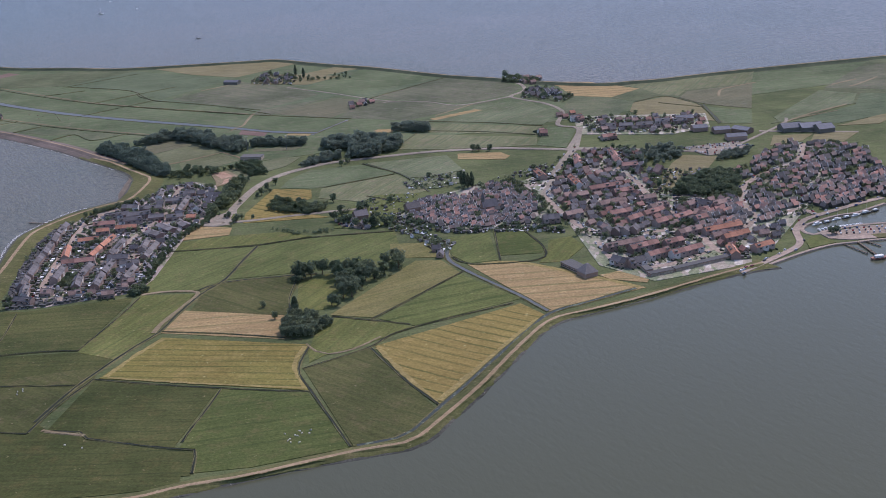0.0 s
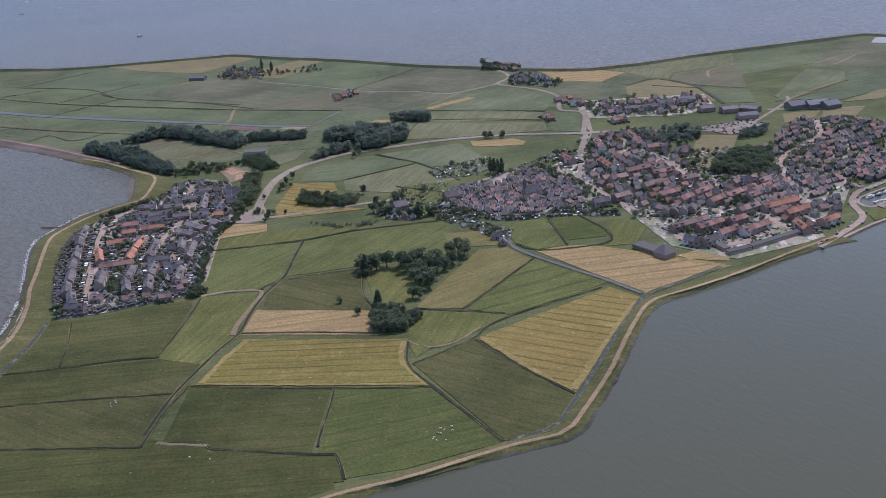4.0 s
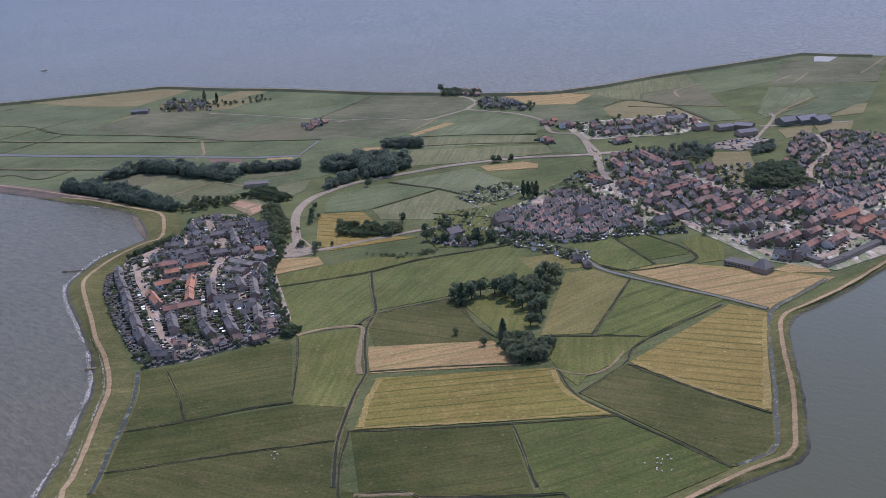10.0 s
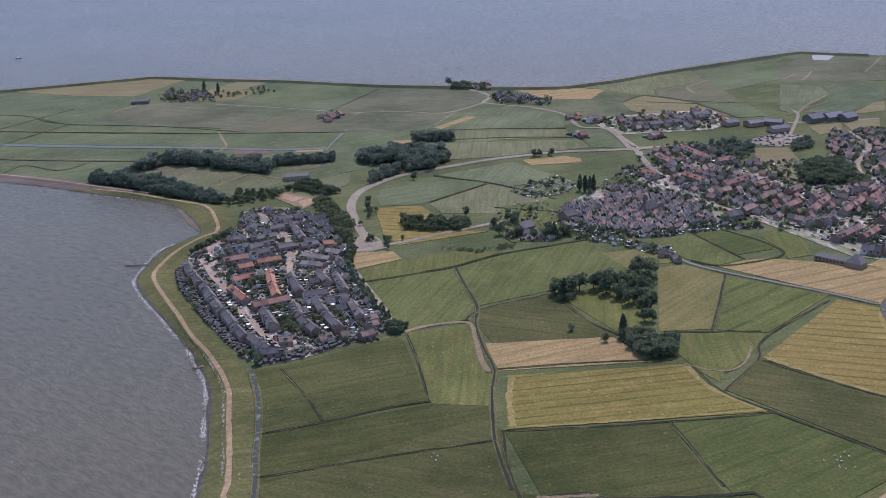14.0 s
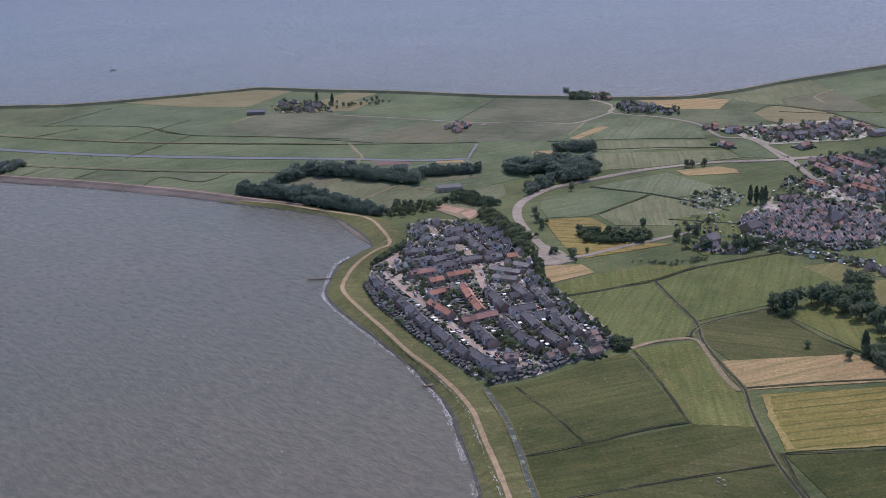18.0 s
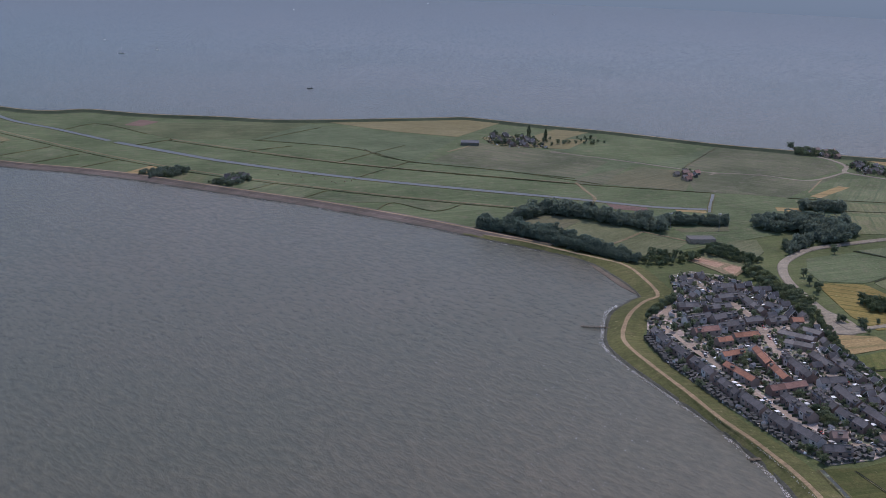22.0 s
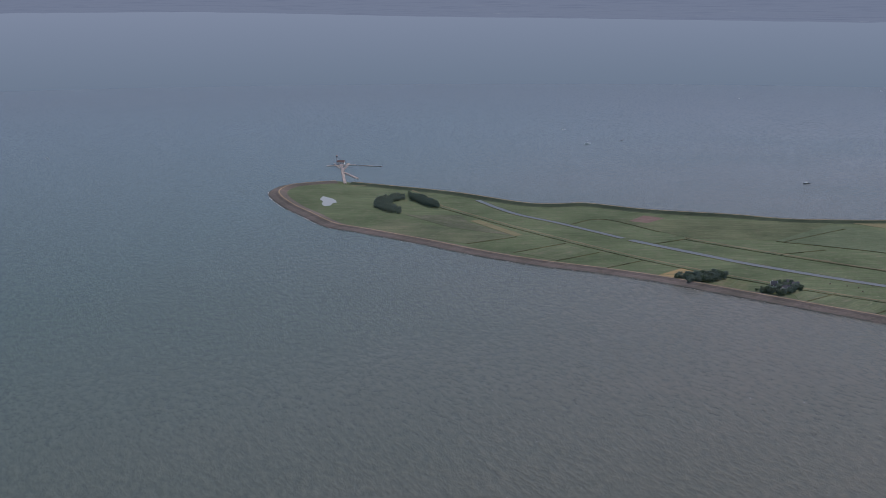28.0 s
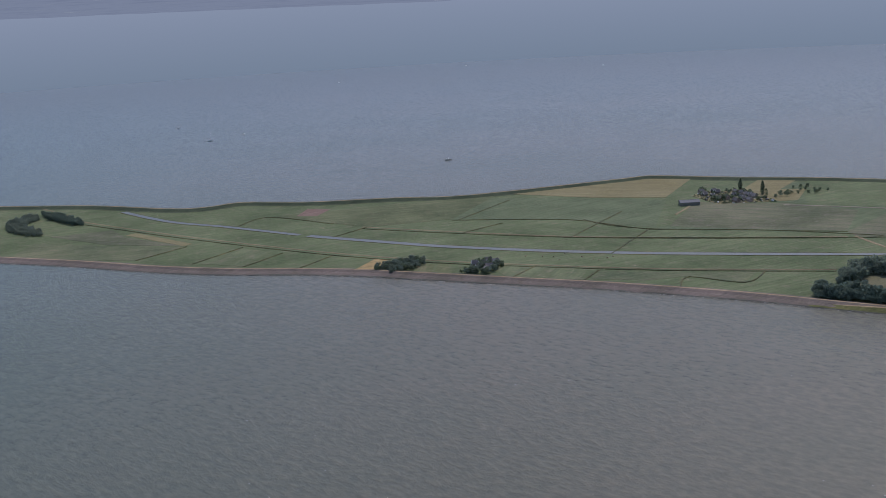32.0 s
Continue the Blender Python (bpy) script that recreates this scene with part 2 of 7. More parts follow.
def water_material(name, deep_or_hazed, shallow, wave, height, rough=0.16):
    n = Nodes(name)
    at = n.place()
    turn = n.add("Mapping", Rotation=(0, 0, radians(24)), Scale=(0.35, 1.0, 1.0))
    n.link(at, turn.inputs["Vector"])
    big = n.noise(at, 0.0022, 4.0, 0.55)
    col = n.ramp(big, (0.35, deep_or_hazed), (0.68, shallow))
    swell = n.noise(turn.outputs["Vector"], wave, 5.0, 0.62)
    n.bump(swell, 1.0, height)
    n.p.inputs["IOR"].default_value = 1.333
    return n.done(col, rough, 0.4 if rough < 0.5 else 0.04)


SEA_LEVEL = -0.6


def sea_material():
    """Open water: silty and wind-roughened on the weather side, greener to the west, calm and olive in the lee of the
    island; sky haze far out is put into the colour.
    """
    n = Nodes("sea")
    at = n.place()
    aim = n.add("Mapping", Rotation=(0, 0, radians(53)))
    n.link(at, aim.inputs["Vector"])
    turn = n.add("Mapping", Scale=(0.5, 1.0, 1.0))
    n.link(aim.outputs["Vector"], turn.inputs["Vector"])
    big = n.noise(at, 0.0016, 5.0, 0.6)
    weather = n.ramp(big, (0.34, (0.096, 0.094, 0.068)), (0.66, (0.128, 0.109, 0.081)))
    sep = n.add("SeparateXYZ")
    n.link(at, sep.inputs[0])
    west = n.add("MapRange", From_Min=-700.0, From_Max=-1350.0)
    n.link(sep.outputs["X"], west.inputs["Value"])
    weather = n.blend(weather, (0.074, 0.098, 0.076, 1), west.outputs["Result"])
    side = n.add("MapRange", From_Min=-240.0, From_Max=0.0)
    n.link(sep.outputs["X"], side.inputs["Value"])
    far = n.add("MapRange", From_Min=1000.0, From_Max=1500.0, To_Min=1.0, To_Max=0.0)
    n.link(sep.outputs["Y"], far.inputs["Value"])
    lee = n.t.nodes.new("ShaderNodeMath")
    lee.operation = "MULTIPLY"
    n.link(side.outputs["Result"], lee.inputs[0])
    n.link(far.outputs["Result"], lee.inputs[1])
    # Sky haze over far water put into the colour, paler and bluer with distance.
    deep_or_hazed = n.add("MapRange", From_Min=1200.0, From_Max=4100.0)
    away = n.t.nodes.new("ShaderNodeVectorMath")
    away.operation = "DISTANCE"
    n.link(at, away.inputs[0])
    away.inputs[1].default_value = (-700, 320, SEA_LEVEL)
    n.link(away.outputs["Value"], deep_or_hazed.inputs["Value"])
    hazed_water = n.blend(weather, (0.185, 0.220, 0.250, 1), deep_or_hazed.outputs["Result"])
    col = n.blend(hazed_water, (0.082, 0.084, 0.052, 1), lee.outputs[0])
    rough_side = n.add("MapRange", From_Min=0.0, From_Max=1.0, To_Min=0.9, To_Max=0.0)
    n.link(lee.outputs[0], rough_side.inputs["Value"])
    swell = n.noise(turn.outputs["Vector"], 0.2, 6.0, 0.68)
    # Wave shading put into the colour: crests lighter, troughs darker.
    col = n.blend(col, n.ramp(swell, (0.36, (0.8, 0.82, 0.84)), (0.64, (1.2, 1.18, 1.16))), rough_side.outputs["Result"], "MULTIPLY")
    chop = n.noise(turn.outputs["Vector"], 0.045, 3.0, 0.5)
    height = n.blend(swell, chop, 0.25)
    calm = n.add("MapRange", To_Min=1.0, To_Max=0.2)
    n.link(lee.outputs[0], calm.inputs["Value"])
    n.bump(height, 1.0, 1.6)
    bump = [k for k in n.t.nodes if k.bl_idname == "ShaderNodeBump"][0]
    n.link(calm.outputs["Result"], bump.inputs["Strength"])
    n.p.inputs["IOR"].default_value = 1.333
    sheen = n.add("MapRange", To_Min=0.26, To_Max=0.1)
    n.link(lee.outputs[0], sheen.inputs["Value"])
    made = n.done(col, 0.26, 0.14)
    n.link(sheen.outputs["Result"], n.p.inputs["Roughness"])
    return made


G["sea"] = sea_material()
G["ditchwater"] = water_material("ditchwater", (0.022, 0.026, 0.02), (0.045, 0.05, 0.036), 0.8, 0.3, 0.6)
G["canalwater"] = water_material("canalwater", (0.065, 0.067, 0.06), (0.085, 0.084, 0.075), 0.8, 0.2, 0.4)
def weedy_water():
    """Still ditch water under broken mats of pale weed."""
    n = Nodes("weedy_water")
    at = n.place()
    mats = n.ramp(n.noise(at, 0.16, 5.0, 0.7), (0.53, (0, 0, 0)), (0.62, (1, 1, 1)))
    weed = n.ramp(n.noise(at, 0.9, 3.0, 0.6), (0.35, (0.09, 0.115, 0.06)), (0.65, (0.2, 0.22, 0.15)))
    n.bump(n.noise(at, 0.9, 3.0, 0.6), 0.3, 0.1)
    return n.done(n.blend((0.04, 0.048, 0.042, 1), weed, mats), 0.55, 0.12)


G["weedwater"] = weedy_water()
# Far ditches: lower contrast at distance put into a paler water colour.
G["far_ditchwater"] = water_material("far_ditchwater", (0.06, 0.07, 0.056), (0.085, 0.096, 0.075), 0.8, 0.2, 0.6)
G["pondwater"] = water_material("pondwater", (0.36, 0.37, 0.36), (0.3, 0.31, 0.3), 0.5, 0.05, 0.6)


def varied(name, base, spread=0.25, rough=0.85, grain=1.2, spec=0.2, rows=0.0, metal=0.0):
    """Paint, tile or brick: each object a little different, with grain and, for tiles, courses in relief."""
    n = Nodes(name)
    at = n.place()
    info = n.add("ObjectInfo")
    col = n.ramp(info.outputs["Random"], (0.0, mix(base, 1 - spread)), (0.5, mix(base, 1.0)), (1.0, mix(base, 1 + spread)))
    isle = n.add("NewGeometry").outputs["Random Per Island"]
    col = n.blend(col, n.ramp(isle, (0.0, (0.76, 0.78, 0.8)), (1.0, (1.24, 1.2, 1.16))), 1.0, "MULTIPLY")
    dirt = n.noise(at, grain, 5.0, 0.65)
    col = n.blend(col, n.ramp(dirt, (0.3, (0.68, 0.68, 0.7)), (0.7, (1.15, 1.13, 1.1))), 0.85, "MULTIPLY")
    if rows:
        w = n.add("TexWave", Scale=rows, Distortion=0.6, Detail=2.0)
        w.bands_direction = "Z"
        n.link(at, w.inputs["Vector"])
        n.bump(w.outputs["Fac"], 0.6, 0.06)
    else:
        n.bump(dirt, 0.4, 0.05)
    return n.done(col, rough, spec, metal)


V = {
    "tile_dark": varied("tile_dark", (0.132, 0.119, 0.118), 0.3, 0.75, 0.7, 0.3, 1.2),
    "tile_grey": varied("tile_grey", (0.18, 0.162, 0.154), 0.3, 0.8, 0.7, 0.3, 1.2),
    "tile_orange": varied("tile_orange", (0.44, 0.2, 0.125), 0.2, 0.8, 0.7, 0.25, 1.2),
    "tile_red": varied("tile_red", (0.345, 0.186, 0.145), 0.28, 0.8, 0.7, 0.25, 1.2),
    "tile_brown": varied("tile_brown", (0.3, 0.2, 0.163), 0.3, 0.8, 0.7, 0.25, 1.2),
    "brick": varied("brick", (0.3, 0.215, 0.17), 0.3, 0.9, 1.5),
    "brick_pale": varied("brick_pale", (0.36, 0.3, 0.23), 0.2, 0.9, 1.5),
    "wood_dark": varied("wood_dark", (0.122, 0.117, 0.099), 0.4, 0.7, 2.0),
    "wood_green": varied("wood_green", (0.05, 0.075, 0.06), 0.3, 0.6, 2.0),
    "white": varied("white", (0.72, 0.71, 0.68), 0.06, 0.6, 1.5, 0.4),
    "pane": varied("pane", (0.05, 0.055, 0.06), 0.3, 0.12, 2.0, 0.6),
    "metal_roof": varied("metal_roof", (0.17, 0.175, 0.195), 0.25, 0.75, 0.4, 0.2),
    "hedge": varied("hedge", (0.075, 0.09, 0.055), 0.2, 0.95, 0.6, 0.1),
    "felt": varied("felt", (0.12, 0.115, 0.11), 0.3, 0.9, 0.8),
    "bark": varied("bark", (0.09, 0.065, 0.045), 0.3, 0.95, 3.0),
    "timber": varied("timber", (0.17, 0.13, 0.09), 0.3, 0.9, 2.0),
    "tyre": varied("tyre", (0.02, 0.02, 0.02), 0.1, 0.8, 3.0),
    "wool": varied("wool", (0.7, 0.66, 0.56), 0.12, 1.0, 4.0, 0.05),
    "hide": varied("hide", (0.2, 0.15, 0.11), 0.5, 0.9, 1.0),
}


def leaf_material(name, dark, light):
    """Foliage: every spray its own tone; leaves let some light through."""
    n = Nodes(name)
    geo = n.add("NewGeometry")
    info = n.add("ObjectInfo")
    col = n.ramp(geo.outputs["Random Per Island"], (0.0, dark), (1.0, light))
    col = n.blend(col, n.ramp(info.outputs["Random"], (0.0, (0.75, 0.8, 0.78)), (1.0, (1.25, 1.15, 1.1))), 1.0, "MULTIPLY")
    n.done(col, 0.75, 0.15)
    thin = n.add("BsdfTranslucent")
    n.link(col, thin.inputs["Color"])
    both = n.add("MixShader", Fac=0.4)
    n.link(n.p.outputs[0], both.inputs[1])
    n.link(thin.outputs[0], both.inputs[2])
    n.link(both.outputs[0], n.t.nodes["Material Output"].inputs["Surface"])
    return n.m


LEAF = {
    "leaf": leaf_material("leaf", (0.1, 0.132, 0.085), (0.24, 0.285, 0.165)),
    "leaf_dark": leaf_material("leaf_dark", (0.085, 0.115, 0.08), (0.195, 0.24, 0.15)),
    # Far woods: distance haze put into the leaf colour, paler and bluer.
    "leaf_hazy": leaf_material("leaf_hazy", (0.122, 0.157, 0.135), (0.24, 0.288, 0.215)),
    "leaf_pale": leaf_material("leaf_pale", (0.105, 0.135, 0.07), (0.24, 0.27, 0.14)),
}


# ---- building blocks ----
def mesh_of(name, bm, *mats):
    me = bpy.data.meshes.new(name)
    bm.normal_update()
    bm.to_mesh(me)
    bm.free()
    for m in mats:
        me.materials.append(m)
    return me


def part(name, bm, material, parent, label=""):
    me = bm if isinstance(bm, bpy.types.Mesh) else mesh_of(name, bm, material)
    ob = new(name, me)
    ob.parent = parent
    return tagged(ob, label) if label else ob


def thing(name, m, label, category, group="", kind=""):
    ob = new(name)
    ob.empty_display_size = 1
    ob.matrix_world = m
    return tagged(ob, label, category, group, kind)


def structure(name, bm, material, label, category):
    return tagged(new(name, mesh_of(name, bm, material)), label, category, kind="structure")


def box(bm, x0, x1, y0, y1, z0, z1, m=None):
    v = [bm.verts.new((m or Matrix()) @ Vector(p)) for p in ((x0, y0, z0), (x1, y0, z0), (x1, y1, z0), (x0, y1, z0), (x0, y0, z1), (x1, y0, z1), (x1, y1, z1), (x0, y1, z1))]
    for f in ((3, 2, 1, 0), (4, 5, 6, 7), (0, 1, 5, 4), (1, 2, 6, 5), (2, 3, 7, 6), (3, 0, 4, 7)):
        bm.faces.new([v[i] for i in f])
    return bm


def slab(points, z0, z1):
    """A flat piece of land with the given outline, with its edge."""
    bm = bmesh.new()
    area = sum(a[0] * b[1] - b[0] * a[1] for a, b in zip(points, points[1:] + points[:1]))
    pts = points if area > 0 else points[::-1]
    ring = [Vector(p) for p in pts]
    flat, _, faces, *_ = mathutils.geometry.delaunay_2d_cdt(ring, [], [list(range(len(ring)))], 1, 0.01)
    sheet = [bm.verts.new((x, y, z1)) for x, y in flat]
    for f in faces:
        bm.faces.new([sheet[i] for i in f])
    for (x, y), (u, v) in zip(pts, pts[1:] + pts[:1]):
        bm.faces.new([bm.verts.new(p) for p in ((x, y, z0), (u, v, z0), (u, v, z1), (x, y, z1))])
    return bm


def smooth_line(pts, step=12.0, closed=False):
    """A Catmull-Rom line through the points, at even steps."""
    p = [Vector((x, y)) for x, y in pts]
    out, n = [], len(p)
    for i in range(n if closed else n - 1):
        a, b, c, d = (p[(i + k) % n] if closed else p[min(max(i + k, 0), n - 1)] for k in (-1, 0, 1, 2))
        count = max(1, int((c - b).length / step))
        for s in range(count):
            t = s / count
            out.append(0.5 * (2 * b + (c - a) * t + (2 * a - 5 * b + 4 * c - d) * t * t + (3 * b - a - 3 * c + d) * t ** 3))
    return out if closed else out + [p[-1]]


def normals(line, closed=False):
    res, n = [], len(line)
    for i in range(n):
        a, b = (line[i - 1], line[(i + 1) % n]) if closed else (line[max(i - 1, 0)], line[min(i + 1, n - 1)])
        d = (b - a).normalized()
        res.append(Vector((-d.y, d.x)))
    return res


def ribbon(line, profile, uneven=0.0, closed=False, seed=1):
    """Sweeps a cross-section of (across, height) along a line; across counts to the left of its way."""
    bm, rows, rng = bmesh.new(), [], random.Random(seed)
    for p, nrm in zip(line, normals(line, closed)):
        row = []
        for k, (a, h) in enumerate(profile):
            q = p + nrm * (a + rng.uniform(-uneven, uneven))
            row.append(bm.verts.new((q.x, q.y, h)))
        rows.append(row)
    for r, s in zip(rows, rows[1:] + (rows[:1] if closed else [])):
        for k in range(len(profile) - 1):
            bm.faces.new((r[k + 1], r[k], s[k], s[k + 1]))
    return bm


LAYER = [0.30, 0.54, 0.70]


def field(name, mat, label, *pts):
    LAYER[0] += 0.002
    bm = slab([tuple(p) for p in pts], 0.0, LAYER[0])
    return structure(name, bm, G[mat], label, name.replace("_", " "))


def ditch(width, *pts):
    LAYER[1] += 0.0015
    line, w, z = smooth_line(pts, 9.0), width * 0.22 if width < 5 else width * 0.2 if width < 9 else width * 0.36, LAYER[1]
    b = 0.6 if width < 4 else 1.5
    bm = ribbon(line, ((-w - b, 0.1), (-w - b * 0.4, z + 0.22), (-w, z + 0.06), (-w, 0.5)), 0.4)
    for extra in (ribbon(line, ((w, 0.5), (w, z + 0.06), (w + b * 0.4, z + 0.22), (w + b, 0.1)), 0.4, seed=2),):
        me = bpy.data.meshes.new("reed")
        extra.to_mesh(me)
        bm.from_mesh(me)
        extra.free()
    ob = structure("ditch", ribbon(line, ((-w - 0.3, z), (w + 0.3, z)), 0.15), G["weedwater" if width == 6.5 else "canalwater" if width >= 8 else "far_ditchwater" if pts[0][1] > 1230 else "ditchwater"], "narrow dark ditch of still water between meadows", "ditch")
    part("reed_bank", bm, G["reed"], ob, "overgrown reed edge")
    return ob


def road(width, *pts):
    LAYER[2] += 0.003
    k = LAYER[2] - 0.7
    line, w = smooth_line(pts, 6.0), width * 0.44
    structure("road", ribbon(line, ((-w - 0.5, 0.2), (-w, 0.74 + k), (0, 0.8 + k), (w, 0.74 + k), (w + 0.5, 0.2))), G["asphalt"], "pale worn asphalt road between fields", "road")


def path(width, *pts):
    LAYER[2] += 0.002
    k = LAYER[2] - 0.7
    line, w = smooth_line(pts, 6.0), width * 0.36
    structure("path", ribbon(line, ((-w - 0.6, 0.3), (-w, 0.66 + k), (w, 0.66 + k), (w + 0.6, 0.3)), 0.2), G["track"], "narrow pale farm path", "path")


# ---- water, island and dykes ----
SEA = SEA_LEVEL
COAST_NEAR = [(341, 911), (326, 900), (281, 869), (236, 835), (195, 804), (179, 779), (165, 738), (144, 673), (127, 629), (120, 608), (101, 597), (69, 583), (39, 570), (10, 555), (-15, 539), (-90, 500), (-200, 490), (-270, 540)]
COAST_WEST = [(-297, 659), (-292, 690), (-290, 723), (-289, 752), (-287.5, 784), (-287, 806), (-289.5, 824), (-293, 844), (-297, 867), (-305, 897), (-312, 922), (-319, 946), (-331, 987), (-336, 1010), (-338, 1032), (-333, 1058), (-326, 1085), (-320, 1104), (-309, 1119), (-293, 1136), (-287, 1152), (-291, 1182), (-303, 1222), (-315, 1253)]
COAST_NORTH = [(-343, 1280), (-392, 1320), (-446, 1367), (-502, 1409), (-561, 1450), (-597, 1472), (-652, 1505), (-711, 1541), (-774, 1579), (-840, 1608), (-909, 1633), (-984, 1672), (-1069, 1728), (-1159, 1781), (-1207, 1809), (-1266, 1883), (-1307, 1935), (-1353, 2007), (-1377, 2063), (-1380, 2124), (-1360, 2156), (-1317, 2190)]
COAST_SOUTH = [(-1272, 2176), (-1188, 2146), (-1087, 2105), (-987, 2040), (-945, 2030), (-893, 2047), (-804, 2011), (-692, 1993), (-620, 1973), (-543, 1979), (-463, 1993), (-380, 2008), (-335, 2012), (-240, 1955), (-144, 1904), (-15, 1816), (61, 1780), (135, 1741), (210, 1716), (253, 1724), (299, 1737), (400, 1783), (614, 1862), (655, 1871), (696, 1838), (741, 1810)]
COAST_EAST = [(900, 1700), (960, 1450), (800, 1200), (580, 1160), (500, 1108)]
HARBOUR = [(480, 1093), (464, 1078), (450, 1065), (434, 1058), (420, 1048), (409, 1038), (399, 1028), (395, 1014), (401, 1004), (412, 1013), (428, 1022), (446, 1030), (470, 1034), (492, 1020), (490, 1000), (472, 990), (450, 985), (432, 979), (416, 974), (405, 968), (392, 958), (372, 940), (356, 924)]
TRACK_NEAR = [(352, 931), (327, 911), (258, 854), (215, 824), (184, 802), (164, 753), (143, 687), (123, 636), (114, 615), (106, 606), (75, 593), (24, 565), (-12, 550), (-46, 533), (-130, 520), (-210, 515)]
TRACK_WEST = [(-262, 560), (-282, 646), (-280, 670), (-278, 704), (-277, 732), (-276, 764), (-275, 789), (-279, 822), (-287, 858), (-297, 892), (-306, 935), (-317, 982), (-324, 1018), (-324, 1039), (-317, 1065), (-304, 1097), (-286, 1125), (-274, 1135), (-271, 1154), (-273, 1187), (-276, 1213), (-283, 1232), (-303, 1252), (-328, 1276), (-353, 1301), (-381, 1325), (-406, 1346)]
coast = COAST_NEAR + COAST_WEST + COAST_NORTH + COAST_SOUTH + COAST_EAST + HARBOUR
line = smooth_line(coast, 8.0, True)[::-1]
bm = bmesh.new()
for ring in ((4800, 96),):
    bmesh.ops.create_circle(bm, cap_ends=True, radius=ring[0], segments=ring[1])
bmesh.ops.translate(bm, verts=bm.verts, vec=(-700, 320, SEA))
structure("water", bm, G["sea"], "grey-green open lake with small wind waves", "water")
inner = [tuple(p + n * 3) for p, n in zip(line, normals(line, True))]
structure("ground", slab(inner, SEA - 1, 0.0), G["grass"], "flat green polder land", "ground")


def dyke(pts, profile, path_at, bank, name="dyke"):
    way = smooth_line(pts, 8.0)
    way = way[::-1]
    LAYER.append(len(LAYER) * 0.012)
    profile = [(p, q + LAYER[-1]) for p, q in profile]
    path_at = (*path_at[:2], path_at[2] + LAYER[-1])
    ob = structure(name, ribbon(way, profile, 0.5), G[bank], "grass dyke along the lake shore", "dyke")
    part("stone_revetment", ribbon(way, ((-1.5, SEA - 0.4), (0.5, SEA + 0.35), (2.5, SEA + 0.6), (3.6, SEA + 0.3)), 0.7, seed=3), G["stones"], ob, "dark stone edge at the waterline")
    a, w, h = path_at
    part("dyke_path", ribbon(way, ((a - w / 2 - 0.4, h - 0.1), (a - w / 2, h + 0.12), (a + w / 2, h + 0.12), (a + w / 2 + 0.4, h - 0.1)), 0.15), G["dirt"], ob, "trodden pale path")
    return ob


def path_dyke(track, shore, w, crest, toe, bank):
    """A dyke whose crest carries the path along track; its outer slope runs down to the shore line."""
    way, edge = smooth_line(track, 7.0), smooth_line(shore, 4.0)
    out = [max(3.0, min((p - q).length for q in edge)) for p in way]
    out = [sum(out[max(0, i - 2):i + 3]) / len(out[max(0, i - 2):i + 3]) for i in range(len(out))]
    LAYER.append(len(LAYER) * 0.012)
    ends = [min(1.0, 0.25 + min(i, len(way) - 1 - i) * 0.09) for i in range(len(way))]
    bm, strip, stone = bmesh.new(), bmesh.new(), bmesh.new()
    rng = random.Random(9)
    for mesh, rows, mat in ((bm, lambda o: ((-o, SEA), (-o * 0.82, 0.15), (-o * 0.5, crest * 0.5), (-w * 0.75, crest), (w * 0.75, crest), (toe * 0.85, 0.35), (toe, 0.0)), 0.5),
                            (strip, lambda o: ((-w / 2 - 0.4, crest - 0.15), (-w / 2, crest + 0.1), (w / 2, crest + 0.1), (w / 2 + 0.4, crest - 0.15)), 0.3),
                            (stone, lambda o: ((-o - 1.8, SEA - 0.4), (-o, SEA + 0.3), (-o + 1.4, SEA + 0.7), (-o + 2.4, SEA + 0.5)), 0.8)):
        made = []
        for p, nrm, o, low in zip(way, normals(way), out, ends):
            made.append([mesh.verts.new((*(p - nrm * (a + rng.uniform(-mat, mat))), h * (low if h > 0.4 else 1.0) + LAYER[-1])) for a, h in rows(o)])
        for r, s in zip(made, made[1:]):
            for k in range(len(r) - 1):
                mesh.faces.new((r[k], r[k + 1], s[k + 1], s[k]))
    ob = structure("dyke", bm, G[bank], "grass dyke along the lake shore", "dyke")
    part("stone_revetment", stone, G["stones"], ob, "dark stone edge at the waterline")
    part("dyke_path", strip, G["dirt"], ob, "trodden pale path")


path_dyke(TRACK_NEAR, COAST_NEAR, 2.6, 1.9, 9, "bank")
path_dyke(TRACK_WEST, [COAST_NEAR[-1]] + COAST_WEST + COAST_NORTH[:6], 2.9, 2.4, 15, "bank")
dyke(COAST_NORTH, ((0, SEA), (4, 0.3), (10, 1.2), (14, 2.6), (18, 2.6), (27, 0.35), (30, 0.0)), (16, 1.8, 2.6), "dry_bank")
dyke(COAST_SOUTH, ((0, SEA), (3, 0.3), (8, 3.0), (14, 3.0), (20, 0.35), (24, 0.0)), (11, 2.0, 3.0), "dark_reed")
dyke(COAST_EAST, ((0, SEA), (3, 0.3), (5, 1.0), (9, 1.0), (14, 0.35), (16, 0.0)), (7, 2.5, 1.0), "bank")

structure("quay_wall", ribbon(smooth_line(HARBOUR[::-1], 4.0), ((-0.4, SEA - 0.6), (0.0, 0.55), (1.0, 0.6), (3.4, 0.35), (3.6, -0.2)), 0.12), G["paving"], "stone quay wall round the harbour basin", "quay")
structure("mud_bank", slab([(-311, 1252), (-302, 1233), (-292, 1191), (-279, 1161), (-286, 1148), (-296, 1173), (-305, 1218)], SEA - 1, SEA + 0.25), G["mud"], "brown mud bank in the sheltered bay", "mud")

